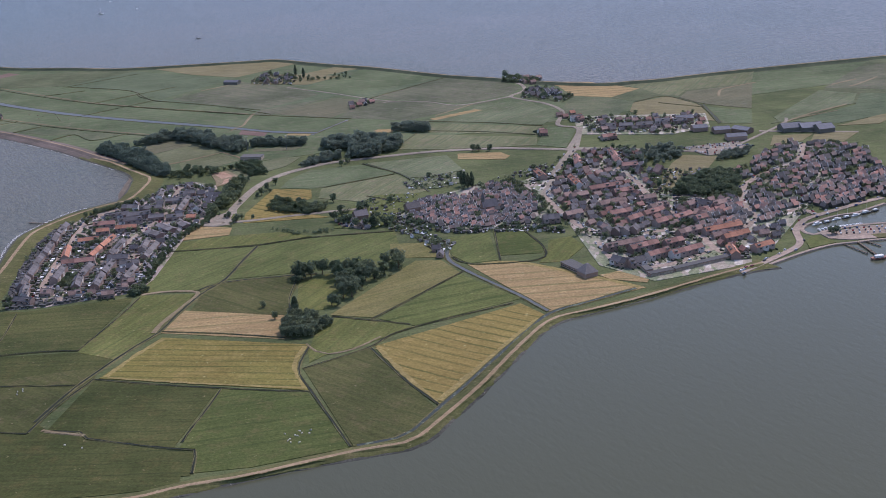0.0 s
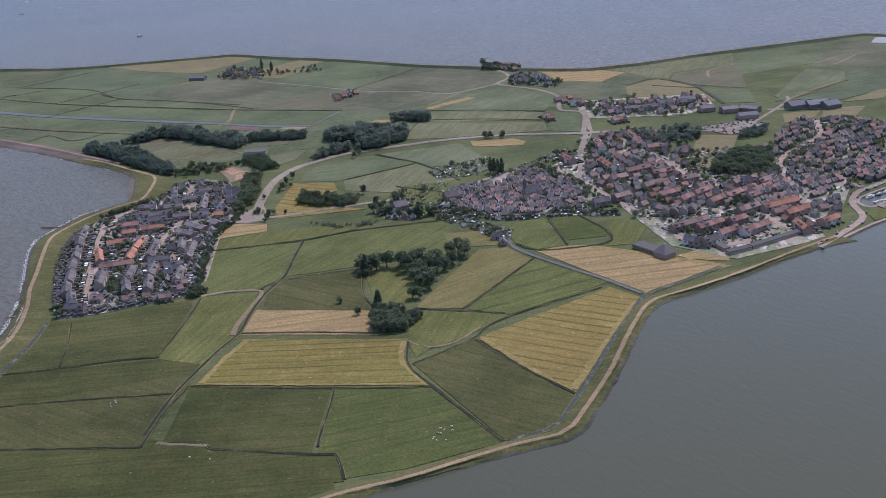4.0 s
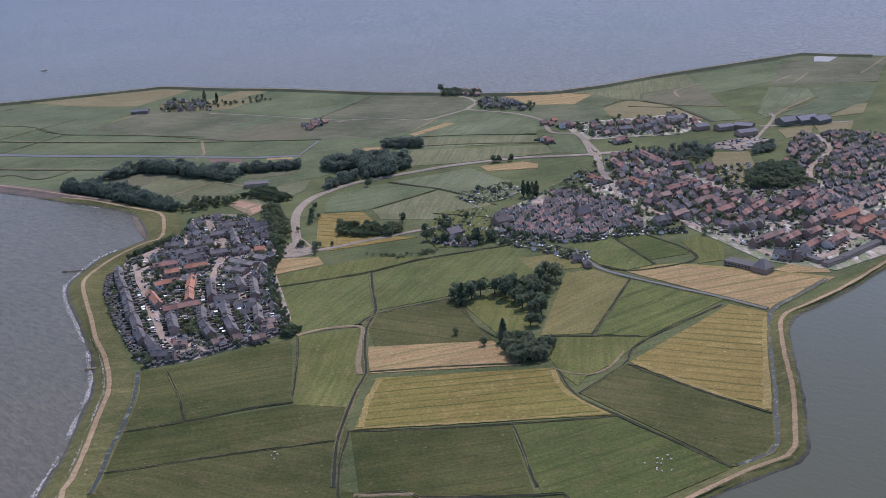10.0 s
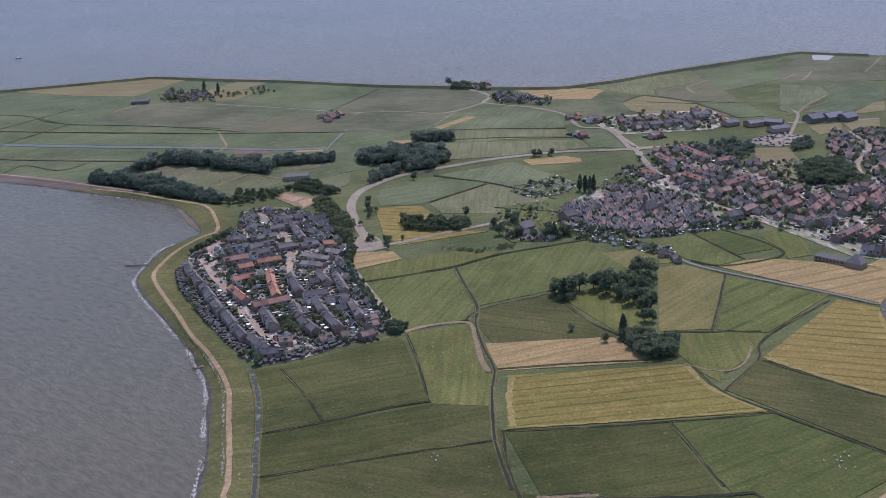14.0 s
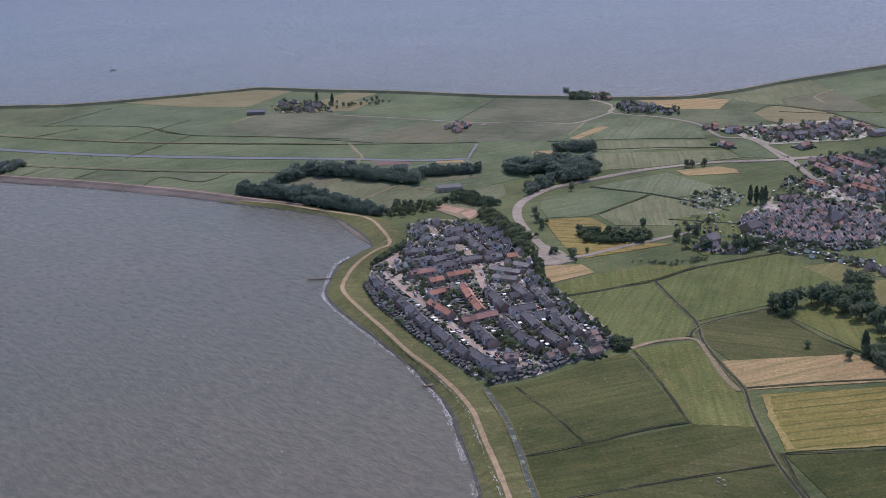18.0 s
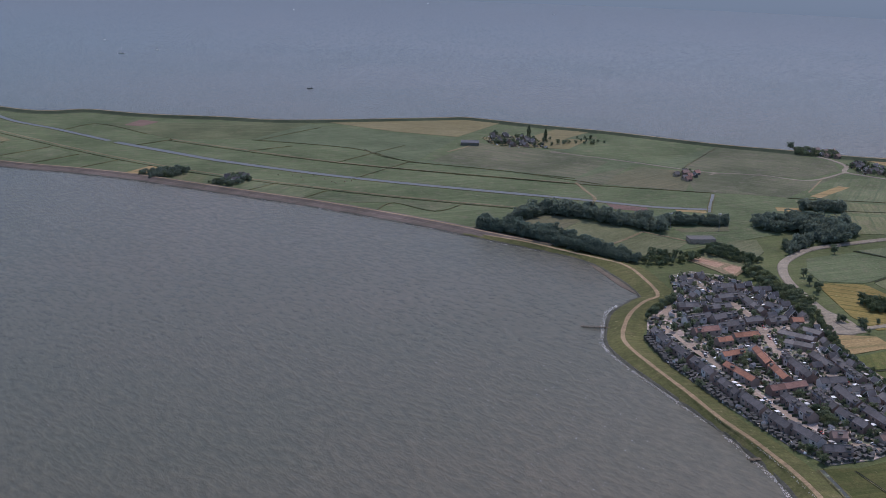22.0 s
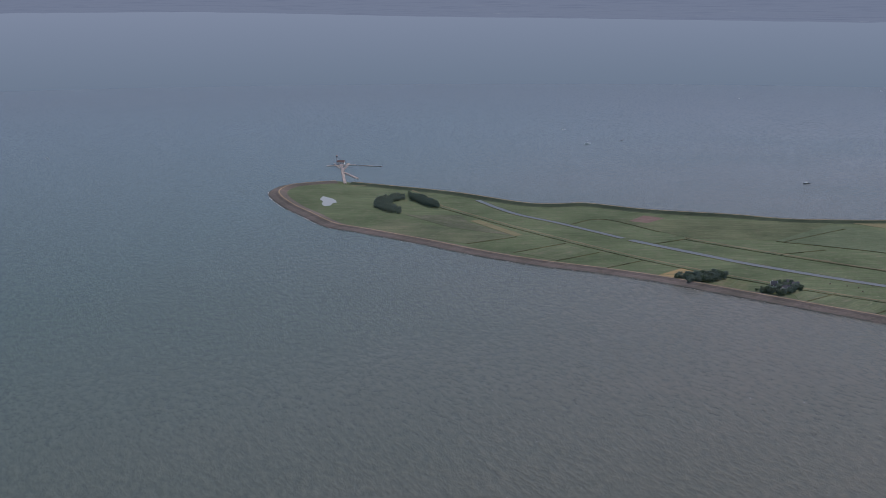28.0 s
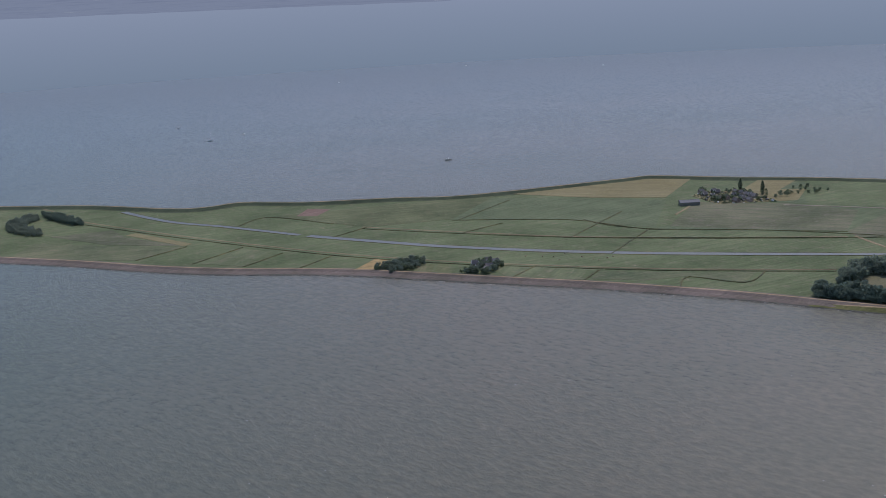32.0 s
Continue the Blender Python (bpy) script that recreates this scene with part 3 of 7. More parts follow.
# pale stones and foam along the weather shore, too many to count
def shore_stones(pts, reach, count, seed, size=(0.18, 0.5), z=SEA + 0.03):
    rng, way = random.Random(seed), smooth_line(pts, 2.0)
    nrm, verts = normals(way), []
    for k in range(count):
        i = rng.randrange(len(way))
        if noise.noise((way[i].x * 0.03, way[i].y * 0.03, seed)) < rng.uniform(-0.45, 0.15):
            continue
        p = way[i] + nrm[i] * rng.triangular(*reach) + Vector((rng.uniform(-1.5, 1.5), rng.uniform(-1.5, 1.5)))
        s, turn = rng.uniform(*size), math.atan2(-nrm[i].x, nrm[i].y) + rng.uniform(-0.5, 0.5)
        c, d = math.cos(turn), math.sin(turn)
        for u, v, h in ((-1.9, -0.5, 0), (1.7, -0.7, 0), (2.0, 0.5, 0.12), (-1.5, 0.7, 0.12)):
            verts.append((p.x + (u * c - v * d) * s, p.y + (u * d + v * c) * s, z + h))
    me = bpy.data.meshes.new("shore_stones")
    me.from_pydata(verts, [], [tuple(range(4 * k, 4 * k + 4)) for k in range(len(verts) // 4)])
    me.materials.append(bpy.data.materials["wet_stone"])
    return me


varied("wet_stone", (0.55, 0.54, 0.52), 0.2, 0.7, 0.8)
for words, pts, reach, count, seed, size, z in (
        ("broken white foam along the stony waterline", COAST_WEST[:9], (0.8, 3.2), 1500, 2, (0.1, 0.34), SEA + 0.04),
        ("broken white foam along the stony waterline", COAST_WEST[8:19], (0.8, 3.2), 1100, 5, (0.15, 0.4), SEA + 0.04),
        ("thin white foam along the northern shore", COAST_NORTH[:19], (-1.0, 1.6), 5200, 3, (0.25, 0.6), SEA + 0.04),
        ("pale stones along the edge of the dyke path", TRACK_WEST[1:10], (1.6, 3.4), 1100, 4, (0.1, 0.28), 2.25)):
    tagged(new("shore_stones", shore_stones(pts, reach, count, seed, size, z)), words, "stones", kind="stuff")


def whitecaps(count, poly, seed):
    """Small breaking crests on the rough water, too many to count."""
    rng, verts = random.Random(seed), []
    xs, ys = [p[0] for p in poly], [p[1] for p in poly]
    while len(verts) < count * 4:
        x, y = rng.uniform(min(xs), max(xs)), rng.uniform(min(ys), max(ys))
        l, w, a = rng.uniform(0.2, 0.6), rng.uniform(0.08, 0.2), radians(-53 + rng.uniform(-25, 25))
        c, d = math.cos(a), math.sin(a)
        for u, v in ((-l, -w), (l, -w * 0.6), (l * 0.8, w), (-l * 0.7, w * 0.7)):
            verts.append((x + u * c - v * d, y + u * d + v * c, SEA + 0.05 + 0.1 * (v > 0)))
    me = bpy.data.meshes.new("whitecaps")
    me.from_pydata(verts, [], [tuple(range(4 * k, 4 * k + 4)) for k in range(count)])
    me.materials.append(bpy.data.materials["wet_stone"])
    tagged(new("whitecaps", me), "small white breaking wave crests on the lake", "waves", kind="stuff")


whitecaps(130, ((-470, 640), (-345, 640), (-345, 1000), (-470, 1000)), 6)
whitecaps(90, ((-900, 700), (-420, 700), (-420, 1250), (-900, 1250)), 7)

# far water and shore, all round: a glowing backdrop with haze in its colours
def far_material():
    n = Nodes("far_water_glow")
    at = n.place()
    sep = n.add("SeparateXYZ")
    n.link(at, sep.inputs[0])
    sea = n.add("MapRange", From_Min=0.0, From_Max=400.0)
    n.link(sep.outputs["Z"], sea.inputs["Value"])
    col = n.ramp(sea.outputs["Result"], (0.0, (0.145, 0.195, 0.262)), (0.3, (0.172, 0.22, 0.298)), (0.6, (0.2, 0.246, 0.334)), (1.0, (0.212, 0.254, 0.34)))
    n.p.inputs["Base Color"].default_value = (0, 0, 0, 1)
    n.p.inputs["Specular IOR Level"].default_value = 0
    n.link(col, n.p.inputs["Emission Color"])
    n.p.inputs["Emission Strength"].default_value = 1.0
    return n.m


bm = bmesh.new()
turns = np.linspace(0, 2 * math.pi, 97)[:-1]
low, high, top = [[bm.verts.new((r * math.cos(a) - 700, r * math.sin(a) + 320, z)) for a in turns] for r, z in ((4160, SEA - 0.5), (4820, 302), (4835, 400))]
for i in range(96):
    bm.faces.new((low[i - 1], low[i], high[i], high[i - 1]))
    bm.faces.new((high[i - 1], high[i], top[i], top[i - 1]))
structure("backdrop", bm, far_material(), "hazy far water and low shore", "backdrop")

# the far mainland: a dim low coast, nearer to the east, glowing in a painted haze blue
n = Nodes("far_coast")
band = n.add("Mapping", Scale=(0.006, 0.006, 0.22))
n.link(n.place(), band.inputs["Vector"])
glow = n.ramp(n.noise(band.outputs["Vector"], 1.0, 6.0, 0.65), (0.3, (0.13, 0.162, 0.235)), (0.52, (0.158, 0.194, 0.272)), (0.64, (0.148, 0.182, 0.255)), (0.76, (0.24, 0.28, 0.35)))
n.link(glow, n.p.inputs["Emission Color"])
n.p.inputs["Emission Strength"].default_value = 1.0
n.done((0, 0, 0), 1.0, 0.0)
def FAR_FOOT(az):
    """Where the coast meets the water, seen against the backdrop."""
    return 236.0 if az > 114 else 214 + (az - 103) * 2.0 if az > 103 else 192 + (az - 84) * 1.16 if az > 84 else 192 + (84 - az) * 1.5


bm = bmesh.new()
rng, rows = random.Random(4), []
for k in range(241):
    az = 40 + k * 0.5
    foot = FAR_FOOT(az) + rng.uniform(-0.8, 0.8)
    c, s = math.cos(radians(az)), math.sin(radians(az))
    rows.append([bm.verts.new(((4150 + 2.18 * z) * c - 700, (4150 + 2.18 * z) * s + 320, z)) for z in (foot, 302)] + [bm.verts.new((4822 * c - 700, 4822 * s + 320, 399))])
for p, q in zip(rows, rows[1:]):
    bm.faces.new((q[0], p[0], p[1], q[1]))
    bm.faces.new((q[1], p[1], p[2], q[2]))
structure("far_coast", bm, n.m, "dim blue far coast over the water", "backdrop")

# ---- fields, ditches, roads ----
# Added sheet over the far land that carries the hazed grass colour.
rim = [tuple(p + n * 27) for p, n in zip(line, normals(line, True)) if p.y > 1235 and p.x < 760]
structure("polder_meadows", slab(rim, 0.0, 0.27), G["hazy_polder_f"], "open green polder meadows with distance haze in the colour", "meadow")
field("meadow", "meadow_c", "mown green meadow with faint tractor lines", (-262, 645), (-137, 630), (-100, 600), (-20, 575), (-15, 552), (-60, 540), (-130, 528), (-212, 528), (-252, 575))
field("meadow", "meadow_a", "mown green meadow with faint tractor lines", (-258, 824), (-237, 824), (-159, 856), (-156, 845), (-158, 747), (-221, 736), (-258, 729))
field("meadow", "meadow_b", "mown green meadow with faint tractor lines", (-152, 860), (-108, 864), (-112, 777), (-125, 731), (-157, 743), (-153, 810))
field("meadow", "meadow_c", "mown green meadow with faint tractor lines", (-260, 727), (-158, 743), (-124, 730), (-132, 686), (-190, 684), (-265, 677))
field("meadow", "meadow_c", "mown green meadow with faint tractor lines", (-265, 675), (-227, 679), (-132, 683), (-136, 641), (-137, 632), (-179, 627), (-270, 647))
field("meadow", "meadow_d", "mown green meadow with faint tractor lines", (-173, 970), (-91, 985), (-93, 899), (-106, 873), (-152, 866), (-164, 917))
field("meadow", "meadow_b", "mown green meadow with faint tractor lines", (-171, 998), (-128, 1017), (-81, 1028), (-45, 1015), (-90, 992), (-130, 982), (-173, 974))
field("meadow", "meadow_d", "mown green meadow with faint tractor lines", (-88, 987), (-47, 1008), (30, 1025), (47, 963), (48, 937), (-27, 916), (-92, 898))
field("meadow", "meadow_e", "mown green meadow with faint tractor lines", (-94, 891), (-29, 910), (-25, 847), (-18, 816), (-99, 825), (-102, 860))
field("meadow", "meadow_b", "mown green meadow with faint tractor lines", (-29, 895), (14, 923), (22, 876), (14, 832), (-12, 818))
field("meadow", "meadow_f", "mown green meadow with faint tractor lines", (-32, 682), (30, 678), (51, 643), (74, 602), (21, 576), (-12, 568), (-18, 595), (-30, 597))
field("meadow", "meadow_c", "mown green meadow with faint tractor lines", (-124, 695), (-32, 682), (-34, 597), (-93, 609), (-101, 618), (-124, 618))
field("meadow", "meadow_c", "mown green meadow with faint tractor lines", (-135, 614), (-126, 616), (-100, 616), (-93, 607), (-34, 595), (-20, 594), (-12, 565), (-59, 557), (-133, 566))
field("meadow", "meadow_e", "mown green meadow with faint tractor lines", (-131, 717), (-125, 697), (-137, 615), (-248, 623), (-268, 666))
field("meadow", "olive", "mown green meadow with faint tractor lines", (15, 816), (62, 942), (84, 943), (104, 911), (52, 810))
field("meadow", "striped_green", "green meadow with darker mowing stripes", (54, 808), (105, 907), (159, 850), (84, 794))
field("meadow", "meadow_b", "mown green meadow with faint tractor lines", (11, 811), (50, 806), (82, 792), (51, 756), (28, 739), (20, 726), (14, 747))
field("meadow", "meadow_e", "mown green meadow with faint tractor lines", (18, 716), (58, 755), (118, 656), (111, 618), (76, 603))
field("meadow", "meadow_d", "mown green meadow with faint tractor lines", (82, 1006), (118, 1018), (133, 942), (109, 934), (92, 955))
field("meadow", "meadow_f", "mown green meadow with faint tractor lines", (121, 1021), (145, 1031), (171, 971), (169, 960), (134, 954))
field("meadow", "meadow_b", "mown green meadow with faint tractor lines", (173, 995), (192, 1005), (205, 978), (190, 937), (168, 934), (174, 956))
field("meadow", "olive", "mown green meadow with faint tractor lines", (32, 988), (69, 993), (80, 951), (39, 949))
field("meadow", "hazy_polder_f", "mown green meadow with faint tractor lines", (-105, 1255), (-51, 1276), (-5, 1236), (-75, 1183), (-84, 1178), (-120, 1184), (-119, 1216))
field("meadow", "hazy_polder_d", "mown green meadow with faint tractor lines", (-46, 1282), (42, 1312), (56, 1277), (69, 1244), (36, 1220), (14, 1216), (-2, 1239))
field("meadow", "hazy_polder_b", "mown green meadow with faint tractor lines", (-3, 1230), (14, 1207), (40, 1163), (0, 1119), (-69, 1142), (-74, 1179))
field("meadow", "hazy_polder_d", "mown green meadow with faint tractor lines", (-32, 1496), (11, 1503), (65, 1601), (118, 1603), (158, 1526), (145, 1458))
field("meadow", "hazy_polder_b", "mown green meadow with faint tractor lines", (-30, 1489), (143, 1449), (138, 1406), (-9, 1432), (-35, 1453))
field("meadow", "hazy_polder_b", "mown green meadow with faint tractor lines", (-11, 1421), (141, 1393), (142, 1351), (31, 1340), (-18, 1344), (-18, 1379))
field("meadow", "hazy_polder_f", "mown green meadow with faint tractor lines", (151, 1450), (186, 1429), (177, 1335), (142, 1351))
field("meadow", "hazy_polder_e", "mown green meadow with faint tractor lines", (-113, 1646), (-28, 1615), (26, 1587), (87, 1633), (-31, 1503), (-131, 1527))
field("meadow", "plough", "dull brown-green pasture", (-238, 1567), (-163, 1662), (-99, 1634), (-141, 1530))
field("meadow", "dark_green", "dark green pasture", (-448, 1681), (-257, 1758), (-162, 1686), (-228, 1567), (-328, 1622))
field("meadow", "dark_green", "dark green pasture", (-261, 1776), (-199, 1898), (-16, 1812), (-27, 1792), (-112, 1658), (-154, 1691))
field("meadow", "hazy_polder_e", "mown green meadow with faint tractor lines", (-26, 1801), (71, 1745), (101, 1704), (87, 1649), (28, 1601), (-83, 1645), (-108, 1656))
field("meadow", "hazy_polder_f", "mown green meadow with faint tractor lines", (-157, 1904), (-16, 1812), (-139, 1682), (-227, 1752), (-192, 1857))
field("meadow", "hazy_polder_c", "mown green meadow with faint tractor lines", (268, 1679), (390, 1756), (334, 1573), (298, 1613), (258, 1586), (227, 1612))
field("meadow", "hazy_polder_a", "mown green meadow with faint tractor lines", (174, 1629), (227, 1612), (257, 1578), (237, 1501), (175, 1510), (164, 1550))
field("meadow", "hazy_polder_c", "mown green meadow with faint tractor lines", (613, 1850), (657, 1864), (729, 1785), (608, 1565), (521, 1531), (454, 1457), (417, 1434))
field("meadow", "hazy_polder_e", "mown green meadow with faint tractor lines", (-255, 1592), (-176, 1663), (-230, 1558), (-257, 1563))
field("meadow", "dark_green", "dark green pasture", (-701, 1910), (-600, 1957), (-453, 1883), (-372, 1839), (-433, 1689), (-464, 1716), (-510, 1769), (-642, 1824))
field("meadow", "hazy_polder_e", "mown green meadow with faint tractor lines", (-417, 1689), (-345, 1811), (-245, 1759), (-194, 1692), (-253, 1597), (-357, 1649))
field("meadow", "hazy_polder_c", "mown green meadow with faint tractor lines", (-856, 1929), (-770, 1940), (-622, 1959), (-561, 1962), (-642, 1824), (-744, 1817), (-782, 1854))
field("meadow", "hazy_polder_a", "mown green meadow with faint tractor lines", (-1148, 1806), (-1135, 1873), (-1051, 1827), (-952, 1782), (-1003, 1731), (-1080, 1766))
field("meadow", "hazy_polder_e", "mown green meadow with faint tractor lines", (-1122, 1907), (-1050, 1920), (-1030, 1871), (-952, 1788), (-1045, 1831))
field("meadow", "hazy_polder_d", "mown green meadow with faint tractor lines", (-937, 1693), (-888, 1751), (-857, 1722), (-886, 1661))
field("meadow", "hazy_polder_a", "mown green meadow with faint tractor lines", (-545, 1512), (-407, 1462), (-431, 1430), (-471, 1467), (-509, 1465), (-560, 1488))
field("meadow", "hazy_polder_d", "mown green meadow with faint tractor lines", (-643, 1581), (-551, 1532), (-568, 1488), (-632, 1518))
field("meadow", "hazy_polder_b", "mown green meadow with faint tractor lines", (-708, 1610), (-676, 1593), (-682, 1550), (-724, 1571))
field("stubble_field", "yellow_stripe", "harvested straw-coloured field with darker swath lines", (-103, 771), (12, 758), (13, 718), (31, 681), (-122, 698))
field("stubble_field", "peach", "harvested straw-coloured field with darker swath lines", (-104, 826), (-19, 815), (-8, 768), (-108, 780))
field("stubble_field", "yellow_stripe_b", "harvested straw-coloured field with darker swath lines", (61, 755), (159, 839), (180, 814), (121, 659), (118, 661))
field("stubble_field", "peach", "harvested straw-coloured field with darker swath lines", (108, 931), (156, 937), (255, 873), (183, 821), (159, 857))
field("stubble_field", "peach", "harvested straw-coloured field with darker swath lines", (218, 902), (238, 914), (258, 894), (256, 884), (227, 892))
field("stubble_field", "peach", "harvested straw-coloured field with darker swath lines", (-166, 1049), (-131, 1044), (-127, 1021), (-171, 1004))
field("stubble_field", "yellow_stripe_b", "harvested straw-coloured field with darker swath lines", (-126, 1179), (-84, 1175), (-76, 1142), (-103, 1101), (-42, 1075), (-124, 1058), (-131, 1090))
field("stubble_field", "peach", "harvested straw-coloured field with darker swath lines", (-5, 1508), (49, 1561), (60, 1554), (3, 1499))
field("stubble_field", "peach", "harvested straw-coloured field with darker swath lines", (54, 1317), (102, 1322), (115, 1304), (111, 1287), (57, 1293))
field("stubble_field", "peach", "harvested straw-coloured field with darker swath lines", (126, 1745), (197, 1730), (267, 1671), (228, 1615), (175, 1633), (154, 1704))
field("stubble_field", "straw_green", "harvested yellow field with faint swath lines", (252, 1524), (257, 1576), (302, 1611), (316, 1598), (342, 1548), (353, 1456), (310, 1480), (262, 1499))
field("meadow", "hazy_polder_b", "mown green meadow with faint tractor lines", (243, 1695), (437, 1796), (421, 1692), (397, 1675), (330, 1652), (317, 1614), (292, 1626), (266, 1679))
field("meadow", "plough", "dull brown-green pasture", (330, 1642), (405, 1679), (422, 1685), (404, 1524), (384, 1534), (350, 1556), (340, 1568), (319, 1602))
field("meadow", "hazy_polder_f", "mown green meadow with faint tractor lines", (349, 1543), (382, 1518), (403, 1516), (396, 1439), (359, 1443))
field("meadow", "hazy_polder_d", "mown green meadow with faint tractor lines", (502, 1625), (546, 1599), (529, 1536), (473, 1488), (430, 1440), (424, 1468))
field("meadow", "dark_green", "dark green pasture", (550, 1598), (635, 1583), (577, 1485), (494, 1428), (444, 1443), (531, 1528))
field("meadow", "hazy_polder_e", "mown green meadow with faint tractor lines", (583, 1786), (649, 1828), (696, 1809), (748, 1776), (648, 1606), (511, 1640))
field("stubble_field", "straw_green", "harvested yellow field with faint swath lines", (490, 1415), (552, 1471), (573, 1479), (540, 1422))
ditch(3, (318, 1602), (342, 1552), (357, 1441))
path(4, (370, 1606), (375, 1644), (388, 1661), (426, 1692))
path(3, (544, 1646), (558, 1660), (592, 1707))
path(3, (655, 1672), (698, 1723), (746, 1783))
path(4, (430, 1436), (473, 1488), (520, 1531))
field("stubble_field", "peach", "harvested straw-coloured field with darker swath lines", (-64, 1455), (-39, 1451), (-42, 1433), (-67, 1438))
field("stubble_field", "peach", "harvested straw-coloured field with darker swath lines", (-176, 1453), (-144, 1446), (-147, 1427), (-177, 1433))
field("stubble_field", "clay", "reddish brown bare riding ground", (-246, 1474), (-206, 1459), (-205, 1430), (-242, 1443))
field("stubble_field", "straw_green", "harvested yellow field with faint swath lines", (292, 1255), (306, 1291), (342, 1281), (322, 1207), (308, 1209), (289, 1155), (266, 1153), (278, 1190))
field("stubble_field", "straw_green", "harvested straw-coloured field with darker swath lines", (-552, 1967), (-354, 2017), (-291, 1977), (-368, 1854), (-451, 1891), (-482, 1913))
field("stubble_field", "straw_green", "harvested straw-coloured field with darker swath lines", (-298, 1822), (-218, 1927), (-174, 1906), (-248, 1816))
field("stubble_field", "straw_green", "harvested straw-coloured field with darker swath lines", (-1030, 1881), (-1019, 1890), (-946, 1799), (-955, 1790))
field("stubble_field", "peach", "harvested straw-coloured field with darker swath lines", (-775, 1602), (-748, 1647), (-735, 1636), (-753, 1589))
field("stubble_field", "clay", "bare reddish soil patch", (-825, 1920), (-809, 1965), (-781, 1949), (-800, 1910))
field("stubble_field", "straw_green", "harvested straw-coloured field with darker swath lines", (412, 1372), (457, 1377), (440, 1344), (403, 1325))
field("stubble_field", "straw_green", "harvested straw-coloured field with darker swath lines", (460, 1383), (508, 1381), (478, 1326), (446, 1330))
field("sports_pitch", "plough", "worn brownish sports pitch", (-350, 1382), (-338, 1409), (-313, 1416), (-286, 1394), (-299, 1375), (-320, 1346), (-333, 1352))
field("sports_pitch", "pitch", "mown green sports pitch", (-286, 1394), (-261, 1378), (-234, 1346), (-270, 1306), (-285, 1295), (-317, 1345), (-298, 1375))
field("sports_pitch", "pitch", "mown green sports pitch", (-233, 1341), (-201, 1309), (-225, 1272), (-254, 1265), (-269, 1292), (-271, 1302))
field("sports_pitch", "pitch", "mown pale green football pitch", (-204, 1260), (-190, 1282), (-150, 1319), (-130, 1319), (-137, 1276), (-174, 1227))
field("meadow", "plough", "dry brown meadow beside the sports hall", (-201, 1360), (-141, 1374), (-146, 1352), (-194, 1348))
field("court_surround", "track", "pale sandy surround of the tennis courts", (-217, 1248), (-202, 1261), (-170, 1223), (-193, 1192), (-200, 1213))
field("tennis_court", "court", "orange clay tennis court with pale lines", (-214, 1248), (-204, 1256), (-187, 1236), (-197, 1225))
field("tennis_court", "court", "orange clay tennis court with pale lines", (-193, 1223), (-182, 1232), (-174, 1223), (-190, 1202))
field("pond", "pondwater", "small pale pond in the meadow", (-1279, 2010), (-1283, 2037), (-1274, 2029), (-1264, 2021), (-1254, 2007), (-1246, 1988), (-1250, 1981), (-1247, 1961), (-1254, 1954), (-1264, 1972), (-1268, 1992))
field("pond", "pondwater", "white bird pond in the far meadow", (658, 1834), (701, 1848), (695, 1826), (658, 1783), (640, 1795))
ditch(6.5, (-260, 822), (-258, 780), (-260, 740), (-264, 704), (-266, 671), (-268, 653))
ditch(2, (-241, 820), (-229, 773), (-225, 748), (-223, 735))
ditch(2.5, (-259, 728), (-221, 735), (-183, 744), (-158, 746))
ditch(2.5, (-265, 676), (-227, 680), (-190, 683), (-132, 686))
ditch(2, (-152, 857), (-153, 810), (-158, 746))
ditch(4, (-90, 987), (-92, 943), (-93, 899), (-103, 860), (-107, 819), (-109, 780), (-117, 755), (-126, 716), (-133, 681), (-136, 647), (-137, 630))
ditch(2.5, (-108, 782), (-66, 779), (-30, 774), (5, 767))
ditch(2.5, (-125, 696), (-67, 687), (3, 680), (31, 679))
ditch(3, (13, 757), (15, 715), (32, 680), (51, 645), (74, 603))
ditch(2.5, (18, 715), (38, 734), (58, 754), (78, 786), (153, 840))
ditch(2.5, (17, 813), (48, 805), (80, 797))
ditch(2.5, (49, 807), (75, 855), (106, 913))
ditch(3, (59, 751), (92, 698), (120, 660))
ditch(8, (83, 1000), (88, 953), (101, 926), (131, 888), (156, 858), (181, 823))
ditch(6.5, (247, 871), (211, 842), (183, 819), (168, 784), (150, 737), (135, 695), (121, 658), (108, 624), (100, 614), (78, 604))
ditch(4, (-107, 871), (-92, 890), (-39, 906), (-17, 911))
ditch(3, (-173, 971), (-130, 980), (-90, 989), (-46, 1010), (30, 1027))
ditch(2, (-31, 895), (-25, 846), (-13, 816))
ditch(3, (-126, 618), (-101, 617), (-93, 609), (-34, 597), (-20, 596), (-12, 567))
ditch(2.5, (-30, 683), (-30, 652), (-31, 625), (-31, 606))
ditch(3, (-135, 615), (-133, 653), (-125, 697))
ditch(2.5, (-254, 621), (-189, 617), (-135, 614))
ditch(12, (-1051, 2044), (-983, 1948), (-911, 1885), (-824, 1801))
ditch(15, (-814, 1791), (-721, 1716), (-664, 1673), (-555, 1608), (-451, 1558), (-315, 1503))
ditch(12, (-256, 1479), (-196, 1452), (-138, 1441))
ditch(8, (-143, 1430), (-134, 1459), (-114, 1514))
ditch(2, (-1091, 1973), (-976, 1852), (-844, 1725), (-757, 1652), (-675, 1595), (-572, 1539), (-474, 1491), (-340, 1439))
ditch(2, (-751, 1809), (-654, 1743), (-539, 1675), (-429, 1625), (-269, 1564))
ditch(2, (-643, 1817), (-517, 1768), (-466, 1709), (-442, 1683), (-359, 1643), (-255, 1592))
ditch(1.5, (-442, 1683), (-515, 1579))
